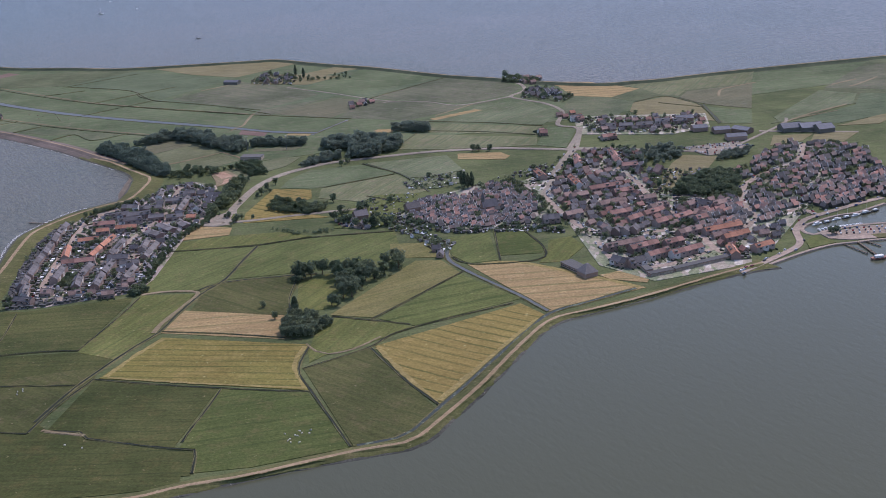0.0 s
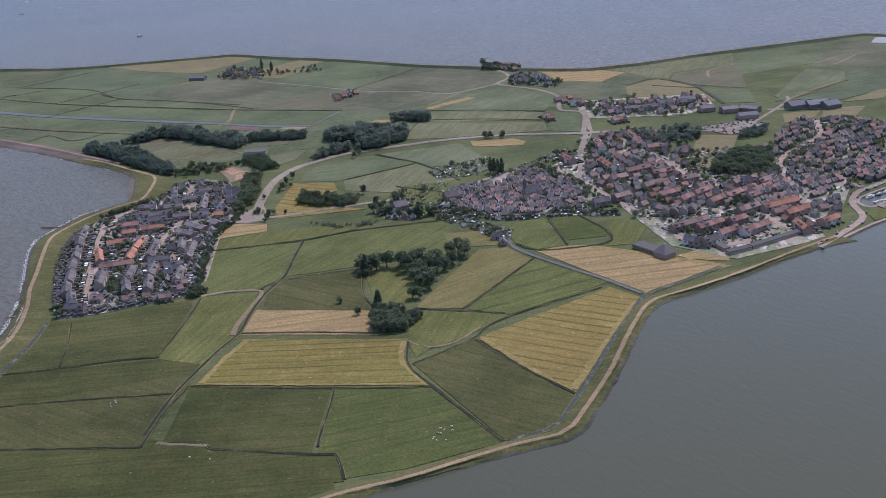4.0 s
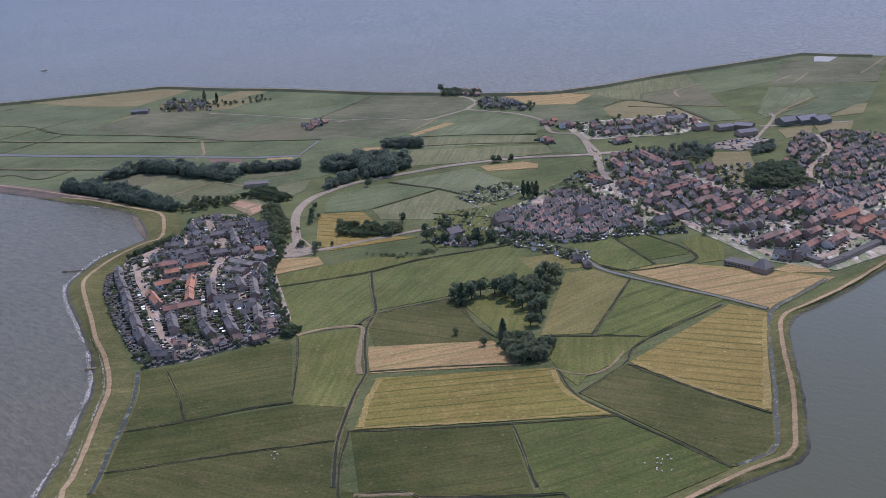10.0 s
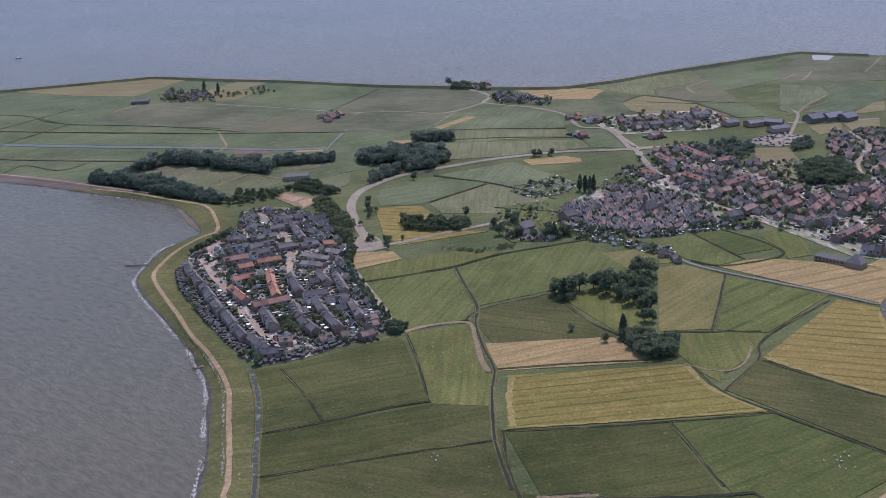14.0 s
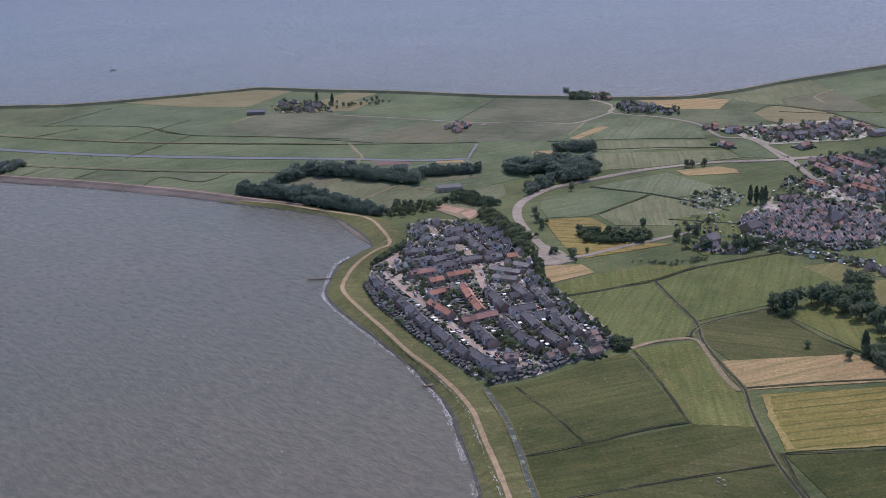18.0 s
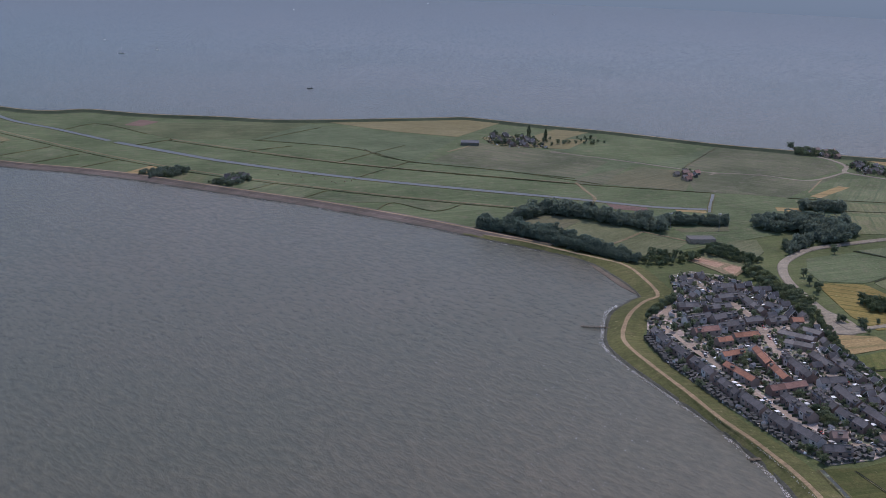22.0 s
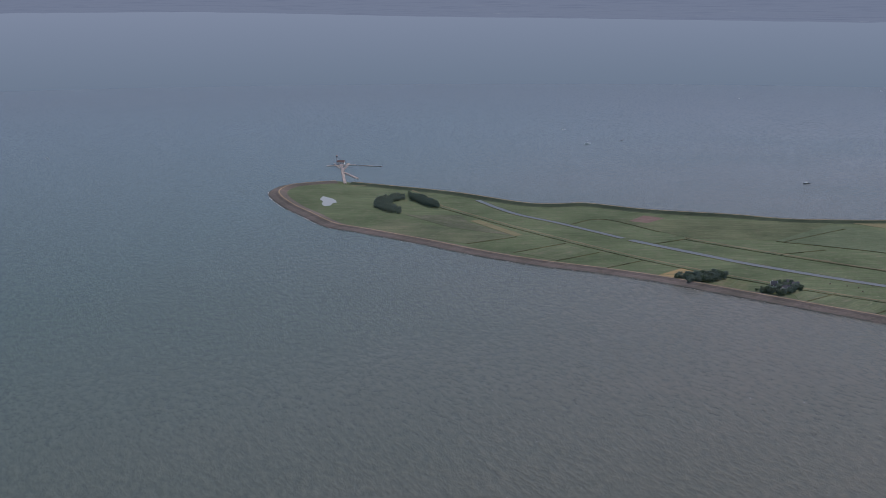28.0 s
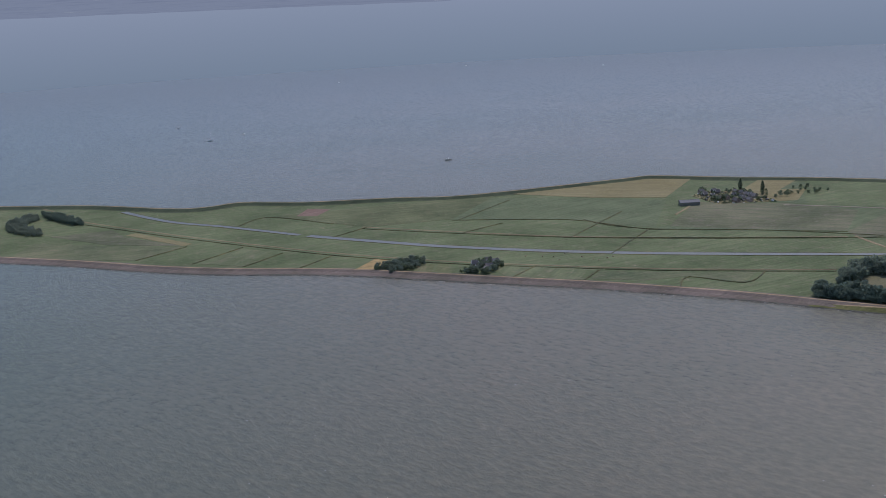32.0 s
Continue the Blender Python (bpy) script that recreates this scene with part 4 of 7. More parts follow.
ditch(1.5, (-897, 1879), (-860, 1926), (-782, 1850))
ditch(1.5, (-641, 1741), (-589, 1777))
ditch(1.5, (-636, 1814), (-555, 1916))
ditch(1.5, (-533, 1673), (-444, 1788))
ditch(1.5, (-1003, 1731), (-952, 1785))
ditch(1.5, (-940, 1691), (-888, 1757))
ditch(1.5, (-886, 1657), (-844, 1711))
ditch(1.5, (-828, 1631), (-791, 1679))
ditch(1.5, (-633, 1513), (-596, 1558))
ditch(1.5, (-569, 1482), (-543, 1519))
ditch(1.5, (-491, 1432), (-472, 1464), (-431, 1428), (-397, 1465))
ditch(1.5, (-786, 1773), (-744, 1816))
ditch(3, (-37, 1443), (63, 1428), (138, 1405))
ditch(2, (-35, 1497), (74, 1476), (144, 1451))
ditch(3, (-50, 1280), (-25, 1258), (-3, 1237), (15, 1211), (44, 1158))
ditch(1.5, (-5, 1233), (-39, 1207), (-72, 1182))
ditch(2, (-10, 1426), (-21, 1366))
ditch(2, (123, 1021), (135, 942))
ditch(3, (93, 950), (112, 931), (166, 941), (171, 971), (148, 1028))
ditch(2.5, (258, 1577), (298, 1613), (332, 1569))
ditch(6, (346, 1553), (359, 1445))
ditch(2, (-541, 1674), (-468, 1644), (-327, 1590), (-259, 1562), (-111, 1520))
ditch(2, (-444, 1680), (-329, 1629), (-231, 1561))
ditch(2, (-497, 1761), (-477, 1716), (-437, 1677))
ditch(2, (-112, 1653), (-17, 1807))
ditch(3, (-19, 1146), (40, 1107), (16, 1079))
ditch(2.5, (290, 1571), (349, 1535))
road(9, (-143, 1060), (-148, 1095), (-149, 1140), (-147, 1188), (-137, 1228), (-120, 1256), (-88, 1287), (-37, 1309), (16, 1328), (61, 1336), (106, 1339), (167, 1329), (237, 1325))
road(6, (179, 1320), (189, 1428), (163, 1455), (166, 1530), (143, 1583), (113, 1612), (90, 1640), (106, 1676), (103, 1712), (93, 1737))
road(7, (188, 1332), (178, 1286), (170, 1238), (167, 1182), (160, 1138))
road(4, (90, 1640), (26, 1590), (-21, 1616), (-71, 1628), (-86, 1618))
road(3.5, (-257, 1753), (-183, 1704), (-99, 1641), (-71, 1628))
road(6, (-143, 1060), (-118, 1066), (-87, 1078), (-44, 1093), (-11, 1102))
road(6, (188, 1332), (252, 1321), (320, 1305))
road(5, (192, 1439), (189, 1332))
road(5, (-139, 1059), (-149, 1049), (-168, 1055))
road(5, (-168, 1055), (-153, 1079), (-148, 1109))
road(4, (370, 1334), (429, 1429), (438, 1462))
road(6, (399, 1395), (508, 1381))
path(4, (-153, 862), (-133, 869), (-107, 867), (-108, 840), (-113, 800), (-113, 779))
path(2.5, (-1093, 1990), (-977, 1866), (-844, 1737), (-756, 1663), (-674, 1605), (-570, 1546), (-471, 1497), (-337, 1445))
path(2.5, (-750, 1819), (-652, 1752), (-538, 1680), (-427, 1630), (-266, 1569))
path(3, (-391, 1747), (-360, 1789), (-350, 1816))
path(4, (-258, 1569), (-255, 1529), (-252, 1494), (-260, 1467))
path(3, (-288, 1292), (-276, 1301), (-263, 1315), (-248, 1332), (-234, 1349))
path(3, (-234, 1349), (-223, 1338), (-210, 1326), (-198, 1313))
path(2, (-1271, 2143), (-1186, 2139), (-1095, 1997))
path(3, (-127, 619), (-120, 617), (-96, 613))
path(1.5, (0, 1526), (51, 1610))
path(1.2, (10, 759), (20, 746), (30, 741), (46, 750), (62, 773))
path(3, (562, 1696), (524, 1661))
path(2, (504, 1497), (447, 1459))
ditch(13, (-318, 1504), (-285, 1491), (-252, 1477))


def headland(width, *pts):
    """The paler strip of stubble along the edge of a harvested field."""
    LAYER[0] += 0.002
    structure("headland", ribbon(smooth_line(pts, 5.0), ((-width / 2, LAYER[0] + 0.02), (width / 2, LAYER[0] + 0.02)), 0.7), G["headland"], "pale turning strip at the edge of a stubble field", "headland")


headland(4, (64, 752), (90, 707), (117, 665))
headland(5, (119, 667), (138, 715), (156, 762), (175, 808))
headland(4, (-118, 700), (-111, 736), (-101, 768))
headland(4, (10, 755), (11, 720), (28, 684))
headland(2.5, (-116, 699), (-60, 692), (26, 684))
headland(5, (114, 929), (154, 934), (250, 874))


# ---- houses ----
n = Nodes("mixed_roof")
tone = n.add("NewGeometry")
V["mixed_roof"] = n.done(n.blend(n.ramp(tone.outputs["Random Per Island"], (0.0, (0.11, 0.1, 0.092)), (0.4, (0.2, 0.168, 0.145)), (0.65, (0.3, 0.205, 0.165)), (1.0, (0.52, 0.27, 0.2))), n.ramp(n.noise(n.place(), 0.7, 5.0, 0.65), (0.3, (0.7, 0.7, 0.72)), (0.7, (1.15, 1.13, 1.1))), 0.8, "MULTIPLY"), 0.8)
n = Nodes("mixed_wall")
V["mixed_wall"] = n.done(n.blend(n.ramp(n.add("ObjectInfo").outputs["Random"], (0.0, (0.2, 0.136, 0.114)), (0.5, (0.29, 0.205, 0.166)), (0.8, (0.36, 0.29, 0.245)), (0.93, (0.62, 0.59, 0.55))), n.ramp(n.noise(n.place(), 1.2, 5.0, 0.65), (0.3, (0.75, 0.75, 0.76)), (0.7, (1.12, 1.1, 1.08))), 0.8, "MULTIPLY"), 0.9)
OCC = []                       # footprints that later things keep clear of: x, y, half length, half depth, turn
RNG = random.Random(5)


def clear(x, y, r):
    for a, b, hl, hd, c, s in OCC:
        dx, dy = x - a, y - b
        u, v = abs(dx * c + dy * s), abs(-dx * s + dy * c)
        if u < hl + r and v < hd + r:
            return False
    return True


def claim(x, y, hl, hd, turn):
    OCC.append((x, y, hl, hd, math.cos(turn), math.sin(turn)))


def inside(x, y, poly):
    hit = False
    for (x1, y1), (x2, y2) in zip(poly, poly[1:] + poly[:1]):
        if (y1 > y) != (y2 > y) and x < (x2 - x1) * (y - y1) / (y2 - y1) + x1:
            hit = not hit
    return hit


def scatter(poly, rng):
    xs, ys = [p[0] for p in poly], [p[1] for p in poly]
    while True:
        x, y = rng.uniform(min(xs), max(xs)), rng.uniform(min(ys), max(ys))
        if inside(x, y, poly):
            return x, y


def gable_wall(l, d, eave, rise):
    bm = bmesh.new()
    a, b = l / 2, d / 2
    ring = [(-b, 0), (b, 0), (b, eave), (0, eave + rise - 0.12), (-b, eave)]
    ends = [[bm.verts.new((x, y, z)) for y, z in ring] for x in (-a, a)]
    bm.faces.new(ends[0][::-1])
    bm.faces.new(ends[1])
    for i in range(5):
        j = (i + 1) % 5
        bm.faces.new((ends[0][i], ends[0][j], ends[1][j], ends[1][i]))
    return bm


def gable_roof(l, d, eave, rise, over=0.35, thick=0.22):
    bm = bmesh.new()
    a, b = l / 2 + over, d / 2
    drop = rise / b * over
    ring = [(-b - over, eave - drop), (0, eave + rise), (b + over, eave - drop), (b + over, eave - drop + thick), (0, eave + rise + thick), (-b - over, eave - drop + thick)]
    ends = [[bm.verts.new((x, y, z)) for y, z in ring] for x in (-a, a)]
    for k, e in enumerate(ends):
        for q in ((0, 1, 4, 5), (1, 2, 3, 4)):
            bm.faces.new([e[i] for i in (q if k == 0 else q[::-1])])
    for i in range(6):
        j = (i + 1) % 6
        bm.faces.new((ends[1][i], ends[1][j], ends[0][j], ends[0][i]))
    return bm


def ridge_cap(l, d, eave, rise):
    return box(bmesh.new(), -l / 2 - 0.3, l / 2 + 0.3, -0.16, 0.16, eave + rise + 0.16, eave + rise + 0.34)


def verge_board(l, d, eave, rise, end, thick=0.14):
    """A bent white board along both sloping edges of one gable."""
    bm = bmesh.new()
    slope = math.atan2(rise, d / 2)
    run = math.hypot(rise, d / 2) + 0.45
    for x in ((-l / 2 - 0.28 - thick,) if end < 0 else (l / 2 + 0.28,)):
        for s in (-1, 1):
            m = Matrix.Translation((x, 0, eave + rise + 0.2)) @ Matrix.Rotation(-s * slope, 4, "X")
            box(bm, 0, thick, min(0, s * run), max(0, s * run), -0.3, 0.12, m)
    return bm


def framed(w, h):
    """A window: a proud frame with the pane set back in it, one closed shape."""
    bm = bmesh.new()
    box(bm, -w / 2, w / 2, -0.09, 0.0, 0, h)
    front = min(bm.faces, key=lambda f: f.calc_center_median().y)
    bmesh.ops.inset_region(bm, faces=[front], thickness=0.12, depth=-0.05)
    front.material_index = 1
    return mesh_of("window", bm, V["white"], V["pane"])


WINDOW, SMALL_WINDOW = framed(1.9, 1.25), framed(1.1, 1.1)
bm = box(bmesh.new(), -0.45, 0.45, -0.07, 0.0, 0.0, 1.95)
box(bm, -0.55, 0.55, -0.05, 0.0, 1.95, 2.1)
DOOR = mesh_of("door", bm, V["wood_green"])
bm = box(bmesh.new(), -0.35, 0.35, -0.3, 0.3, -1.0, 0.75)
box(bm, -0.42, 0.42, -0.37, 0.37, 0.75, 0.87)
box(bm, -0.2, 0.0, -0.12, 0.12, 0.87, 1.15)
CHIMNEY = mesh_of("chimney", bm, V["brick"])
bm = box(bmesh.new(), -1.3, 1.3, -1.5, 0.4, 0, 1.15)
box(bm, -1.5, 1.5, -1.7, 0.4, 1.15, 1.32)
box(bm, -1.1, 1.1, -1.53, -1.5, 0.3, 0.95)
for k, f in enumerate(bm.faces):
    f.material_index = k // 6
DORMER = mesh_of("dormer", bm, V["brick_pale"], V["felt"], V["pane"])
bm = box(bmesh.new(), -1.5, 1.5, 0.0, 3.0, 0, 2.5)
box(bm, -1.6, 1.6, 0.0, 3.1, 2.5, 2.66)
for k, f in enumerate(bm.faces):
    f.material_index = k // 6
EXTENSION = mesh_of("extension", bm, V["brick"], V["felt"])
SKY_WORDS = {"tile_dark": "dark grey tiled", "tile_grey": "grey tiled", "tile_orange": "bright orange tiled", "tile_red": "dull red tiled", "tile_brown": "brown tiled", "metal_roof": "pale metal", "felt": "flat felt"}


def fit_part(name, me, parent, x, y, z, rz=0.0):
    ob = part(name, me, None, parent)
    ob.matrix_local = Matrix.Translation((x, y, z)) @ Matrix.Rotation(rz, 4, "Z")
    return ob


HEDGES, STORES = bmesh.new(), bmesh.new()


def plot_lines(m, l, d, units):
    """Hedges and fences between the plots of a row of houses, and a small store at the end of some gardens."""
    step = l / units
    for side in (-1, 1):
        reach = d / 2 + (4.5 if side < 0 else 8.5)
        for k in range(units + 1):
            x, y0 = -l / 2 + step * k, side * (d / 2 + 0.4)
            y1 = side * reach * RNG.uniform(0.85, 1.0)
            w, h = RNG.uniform(0.12, 0.5), RNG.uniform(0.9, 1.9)
            box(HEDGES, x - w, x + w, min(y0, y1), max(y0, y1), -0.2, h, m)
        if side > 0:
            box(HEDGES, -l / 2, l / 2, reach - 0.2, reach + 0.2, -0.2, 1.5, m)
            for k in range(units):
                if RNG.random() < 0.7:
                    a, x = RNG.uniform(1.0, 1.7), -l / 2 + step * (k + 0.5) + RNG.uniform(-1, 1)
                    box(STORES, x - a, x + a, reach - 2.9, reach - 0.5, -0.2, 2.0, m)
                    box(STORES, x - a - 0.15, x + a + 0.15, reach - 3.1, reach - 0.35, 2.0, 2.15, m)


def terrace(roof, wall, x1, y1, x2, y2, d, eave, rise):
    """A row of joined houses whose ridge runs between two points."""
    a, b = Vector((x1, y1)), Vector((x2, y2))
    l, turn, mid = max((b - a).length, 6.0), math.atan2(y2 - y1, x2 - x1), (a + b) / 2
    if math.cos(turn) < 0:
        turn += math.pi
    units = max(1, round(l / 6.0))
    claim(mid.x, mid.y, l / 2, d / 2, turn)
    kind = "terraced_houses" if units > 2 else "house"
    ob = thing(kind, Matrix.Translation((mid.x, mid.y, 0.3)) @ Matrix.Rotation(turn, 4, "Z"), f"{'row of brick houses' if units > 2 else 'brick house'} with a {SKY_WORDS[roof]} roof", "houses" if units > 2 else "house", "village houses")
    barn = d > 11
    if barn:
        part("wall", gable_wall(l, d, eave, rise), V[wall], ob)
        top = part("roof", gable_roof(l, d, eave, rise), V[roof], ob, SKY_WORDS[roof] + " roof")
        part("ridge", ridge_cap(l, d, eave, rise), V["tile_grey"], top)
        return ob
    step = l / units
    shell = mesh_of("wall", gable_wall(step, d, eave, rise), V["mixed_wall" if wall == "brick" else wall])
    tiles = mesh_of("roof", gable_roof(step - 0.06, d, eave, rise, 0.35 if units == 1 else 0.03), V[roof])
    capping = mesh_of("ridge", ridge_cap(step - 0.6, d, eave, rise), V["tile_grey"])
    for k in range(units):
        fit_part("wall", shell, ob, -l / 2 + step * (k + 0.5), 0, 0)
        top = fit_part("roof", tiles, ob, -l / 2 + step * (k + 0.5), 0, 0.09 * (k % 2) + RNG.uniform(-0.03, 0.03))
        part("ridge", capping, None, top)
    plot_lines(ob.matrix_world, l, d, units)
    for k in range(units):
        x = -l / 2 + step * (k + 0.5)
        if k % 2 == 0:
            fit_part("chimney", CHIMNEY, ob, x + step * 0.45, 0, eave + rise)
        fit_part("window", WINDOW, ob, x + 0.5, -d / 2, eave - 1.7 if eave > 4 else 0.75)
        chance = RNG.random()
        if chance < 0.32 and rise > 2:
            fit_part("dormer", DORMER, ob, x, -d * 0.22, eave + rise * 0.42)
        elif chance < 0.6 and rise > 2:
            fit_part("dormer", DORMER, ob, x, d * 0.22, eave + rise * 0.42, math.pi)
        elif chance < 0.8:
            fit_part("door", DOOR, ob, x - step * 0.36, -d / 2, 0.05)
        if RNG.random() < 0.45:
            fit_part("extension", EXTENSION, ob, x + RNG.uniform(-0.8, 0.8), d / 2, 0.0)
    return ob


def flat_block(roof, wall, x1, y1, x2, y2, d, eave, rise):
    a, b = Vector((x1, y1)), Vector((x2, y2))
    l, turn, mid = (b - a).length, math.atan2(y2 - y1, x2 - x1), (a + b) / 2
    claim(mid.x, mid.y, l / 2, d / 2, turn)
    ob = thing("garage_block", Matrix.Translation((mid.x, mid.y, 0.3)) @ Matrix.Rotation(turn, 4, "Z"), "low brick garage block with a flat felt roof", "garage", "flat roofed blocks")
    part("wall", box(bmesh.new(), -l / 2, l / 2, -d / 2, d / 2, 0, eave), V[wall], ob)
    part("roof", box(bmesh.new(), -l / 2 - 0.3, l / 2 + 0.3, -d / 2 - 0.3, d / 2 + 0.3, eave, eave + 0.28), V["felt"], ob, "grey felt roof")
    for k in range(max(1, int(l / 3))):
        fit_part("door", GARAGE_DOOR, ob, -l / 2 + 1.6 + 3 * k, -d / 2, 0.0)
    return ob


bm = box(bmesh.new(), -1.2, 1.2, -0.06, 0, 0, 2.0)
for k in range(4):
    box(bm, -1.1, 1.1, -0.1, -0.06, 0.1 + k * 0.48, 0.48 + k * 0.48)
GARAGE_DOOR = mesh_of("garage_door", bm, V["brick_pale"])


def make_house(name, l, d, eave, rise, roof, wall, label, boards=False):
    ob = thing(name, Matrix(), label, "house", "village houses")
    part("wall", gable_wall(l, d, eave, rise), V[wall], ob)
    top = part("roof", gable_roof(l, d, eave, rise), V[roof], ob, SKY_WORDS[roof] + " roof")
    if boards:
        for end in (-1, 1):
            part("verge_board", verge_board(l, d, eave, rise, end, 0.18), V["white"], top, "white painted board")
    fit_part("window", SMALL_WINDOW, ob, -l / 2, 0.0, eave * 0.7, -math.pi / 2)
    if not boards:
        fit_part("chimney", CHIMNEY, ob, l * 0.3, 0, eave + rise)
        fit_part("window", SMALL_WINDOW, ob, l / 4, -d / 2, 0.8)
        fit_part("door", DOOR, ob, 0.0, -d / 2, 0.05)
    return ob


KINDS = {"mixed": [], "dark": [], "red": [], "old": []}
for roof, wall, l, d, e, r, where in (
        ("tile_dark", "brick", 7.5, 5.8, 2.9, 2.8, "mixed dark"), ("tile_red", "brick", 7.0, 5.6, 2.8, 2.7, "mixed red"), ("tile_brown", "brick", 8.2, 6.0, 3.2, 2.8, "mixed red"),
        ("tile_grey", "brick_pale", 6.6, 5.6, 2.9, 2.6, "mixed dark"), ("tile_dark", "wood_dark", 6.0, 4.8, 2.7, 2.8, "dark mixed"), ("tile_orange", "brick", 7.0, 5.4, 2.6, 2.6, "red"),
        ("tile_dark", "wood_green", 4.0, 3.2, 2.2, 2.0, "old dark"), ("tile_brown", "wood_green", 4.4, 3.4, 2.2, 2.1, "old"), ("tile_grey", "wood_dark", 4.0, 3.1, 2.2, 1.9, "old dark"),
        ("tile_dark", "wood_dark", 4.4, 3.4, 2.2, 2.0, "old"), ("tile_brown", "wood_green", 4.1, 3.2, 2.2, 2.0, "old"), ("tile_grey", "wood_green", 4.3, 3.3, 2.2, 2.0, "old")):
    wooden = wall.startswith("wood")
    label = f"{'dark wooden' if wooden else 'brick'} house with {SKY_WORDS[roof]} roof" + (" and white verge boards" if wooden else "")
    first = make_house("wooden_house" if wooden else "house", l, d, e, r, roof, wall, label, wooden)
    first["size"] = (l, d)
    for key in where.split():
        KINDS[key].append(first)
UNUSED = {ob.name for some in KINDS.values() for ob in some}


def set_house(first, x, y, turn):
    m = Matrix.Translation((x, y, 0.3)) @ Matrix.Rotation(turn, 4, "Z")
    l, d = first["size"]
    claim(x, y, l / 2, d / 2, turn)
    if first.name in UNUSED:
        UNUSED.discard(first.name)
        first.matrix_world = m
        return
    copy_thing(first, m)


def houses(kind, count, deg, poly):
    poly, made, tries = list(poly), 0, 0
    while made < count and tries < count * 40:
        tries += 1
        x, y = scatter(poly, RNG)
        if clear(x, y, 4.4):
            set_house(RNG.choice(KINDS[kind]), x, y, radians(deg + RNG.choice((0, 0, 90)) + RNG.uniform(-9, 9)))
            made += 1


def old_houses(count, deg, poly):
    poly, made, tries = list(poly), 0, 0
    while made < count and tries < count * 60:
        tries += 1
        x, y = scatter(poly, RNG)
        if clear(x, y, 1.75):
            set_house(RNG.choice(KINDS["old"]), x, y, radians(deg + 90 * (RNG.random() < 0.15) + RNG.uniform(-8, 8)))
            made += 1


def roofscape(name, label, count, ls, ds, eave, rise, deg, gap, poly, boards=False):
    """Small gabled buildings, too many to count, joined: walls, roofs of mixed tones and white verge boards."""
    poly, bm, made = list(poly), bmesh.new(), 0
    for _ in range(count * 30):
        if made >= count:
            break
        x, y = scatter(poly, RNG)
        if not clear(x, y, gap):
            continue
        made += 1
        l, d, e, r = RNG.uniform(*ls), RNG.uniform(*ds), eave * RNG.uniform(0.9, 1.15), rise * RNG.uniform(0.85, 1.15)
        turn = radians(deg + 90 * (RNG.random() < 0.18) + RNG.uniform(-8, 8))
        claim(x, y, l / 2, d / 2, turn)
        m = Matrix.Translation((x, y, 0.3)) @ Matrix.Rotation(turn, 4, "Z")
        for k, piece in enumerate((gable_wall(l, d, e, r), gable_roof(l, d, e, r, 0.25, 0.16)) + ((verge_board(l, d, e, r, -1, 0.22), verge_board(l, d, e, r, 1, 0.22)) if boards and RNG.random() < 0.6 else ())):
            for f in piece.faces:
                f.material_index = min(k, 2)
            me = bpy.data.meshes.new("piece")
            piece.to_mesh(me)
            piece.free()
            me.transform(m)
            bm.from_mesh(me)
            bpy.data.meshes.remove(me)
    tagged(new(name, mesh_of(name, bm, V["wood_dark"], V["mixed_roof" if boards else "felt"], V["white"])), label, "houses" if boards else "sheds", kind="stuff")


def yard(mat, poly):
    LAYER[0] += 0.002
    structure("yard", slab(list(poly), 0.0, LAYER[0]), G[mat], "paved and planted ground between houses", "yard")


# ---- cars, sheds, garden things ----
n = Nodes("clutter")
tone = n.add("NewGeometry")
V["clutter"] = n.done(n.ramp(tone.outputs["Random Per Island"], (0.0, (0.05, 0.06, 0.05)), (0.4, (0.23, 0.2, 0.17)), (0.7, (0.42, 0.39, 0.36)), (0.76, (0.82, 0.81, 0.79))), 0.7)

def car_kind(paint, name, label):
    ob = thing(name, Matrix(), label, "car", "parked cars")
    bm = bmesh.new()
    outline = [(-1.85, 0.25), (1.85, 0.25), (1.9, 0.62), (1.05, 0.78), (-1.7, 0.82), (-1.9, 0.6)]
    sides = [[bm.verts.new((x, y * (1 if z < 0.7 else 0.93), z)) for x, z in outline] for y in (-0.76, 0.76)]
    bm.faces.new(sides[0])
    bm.faces.new(sides[1][::-1])
    for i in range(6):
        j = (i + 1) % 6
        bm.faces.new((sides[0][j], sides[0][i], sides[1][i], sides[1][j]))
    body = part("body", bm, paint, ob)
    bm = bmesh.new()
    low = [bm.verts.new((x, y, 0.78)) for x, y in ((-1.6, -0.7), (0.95, -0.7), (0.95, 0.7), (-1.6, 0.7))]
    high = [bm.verts.new((x, y, 1.2)) for x, y in ((-1.25, -0.56), (0.3, -0.56), (0.3, 0.56), (-1.25, 0.56))]
    for i in range(4):
        j = (i + 1) % 4
        bm.faces.new((low[i], low[j], high[j], high[i]))
    glass = len(bm.faces)
    box(bm, -1.27, 0.32, -0.58, 0.58, 1.19, 1.26)
    for k, f in enumerate(bm.faces):
        f.material_index = 0 if k < glass else 1
    part("cabin", mesh_of("cabin", bm, V["pane"], paint), None, ob, "dark glazed cabin")
    bm = bmesh.new()
    bmesh.ops.create_cone(bm, cap_ends=True, segments=10, radius1=0.3, radius2=0.3, depth=1.6, matrix=Matrix.Rotation(math.pi / 2, 4, "X"))
    wheel = mesh_of("wheel", bm, V["tyre"])
    for x in (-1.15, 1.15):
        fit_part("axle", wheel, ob, x, 0, 0.3)
    return ob


def gloss(name, c):
    return varied(name, c, 0.08, 0.25, 2.0, 0.6)


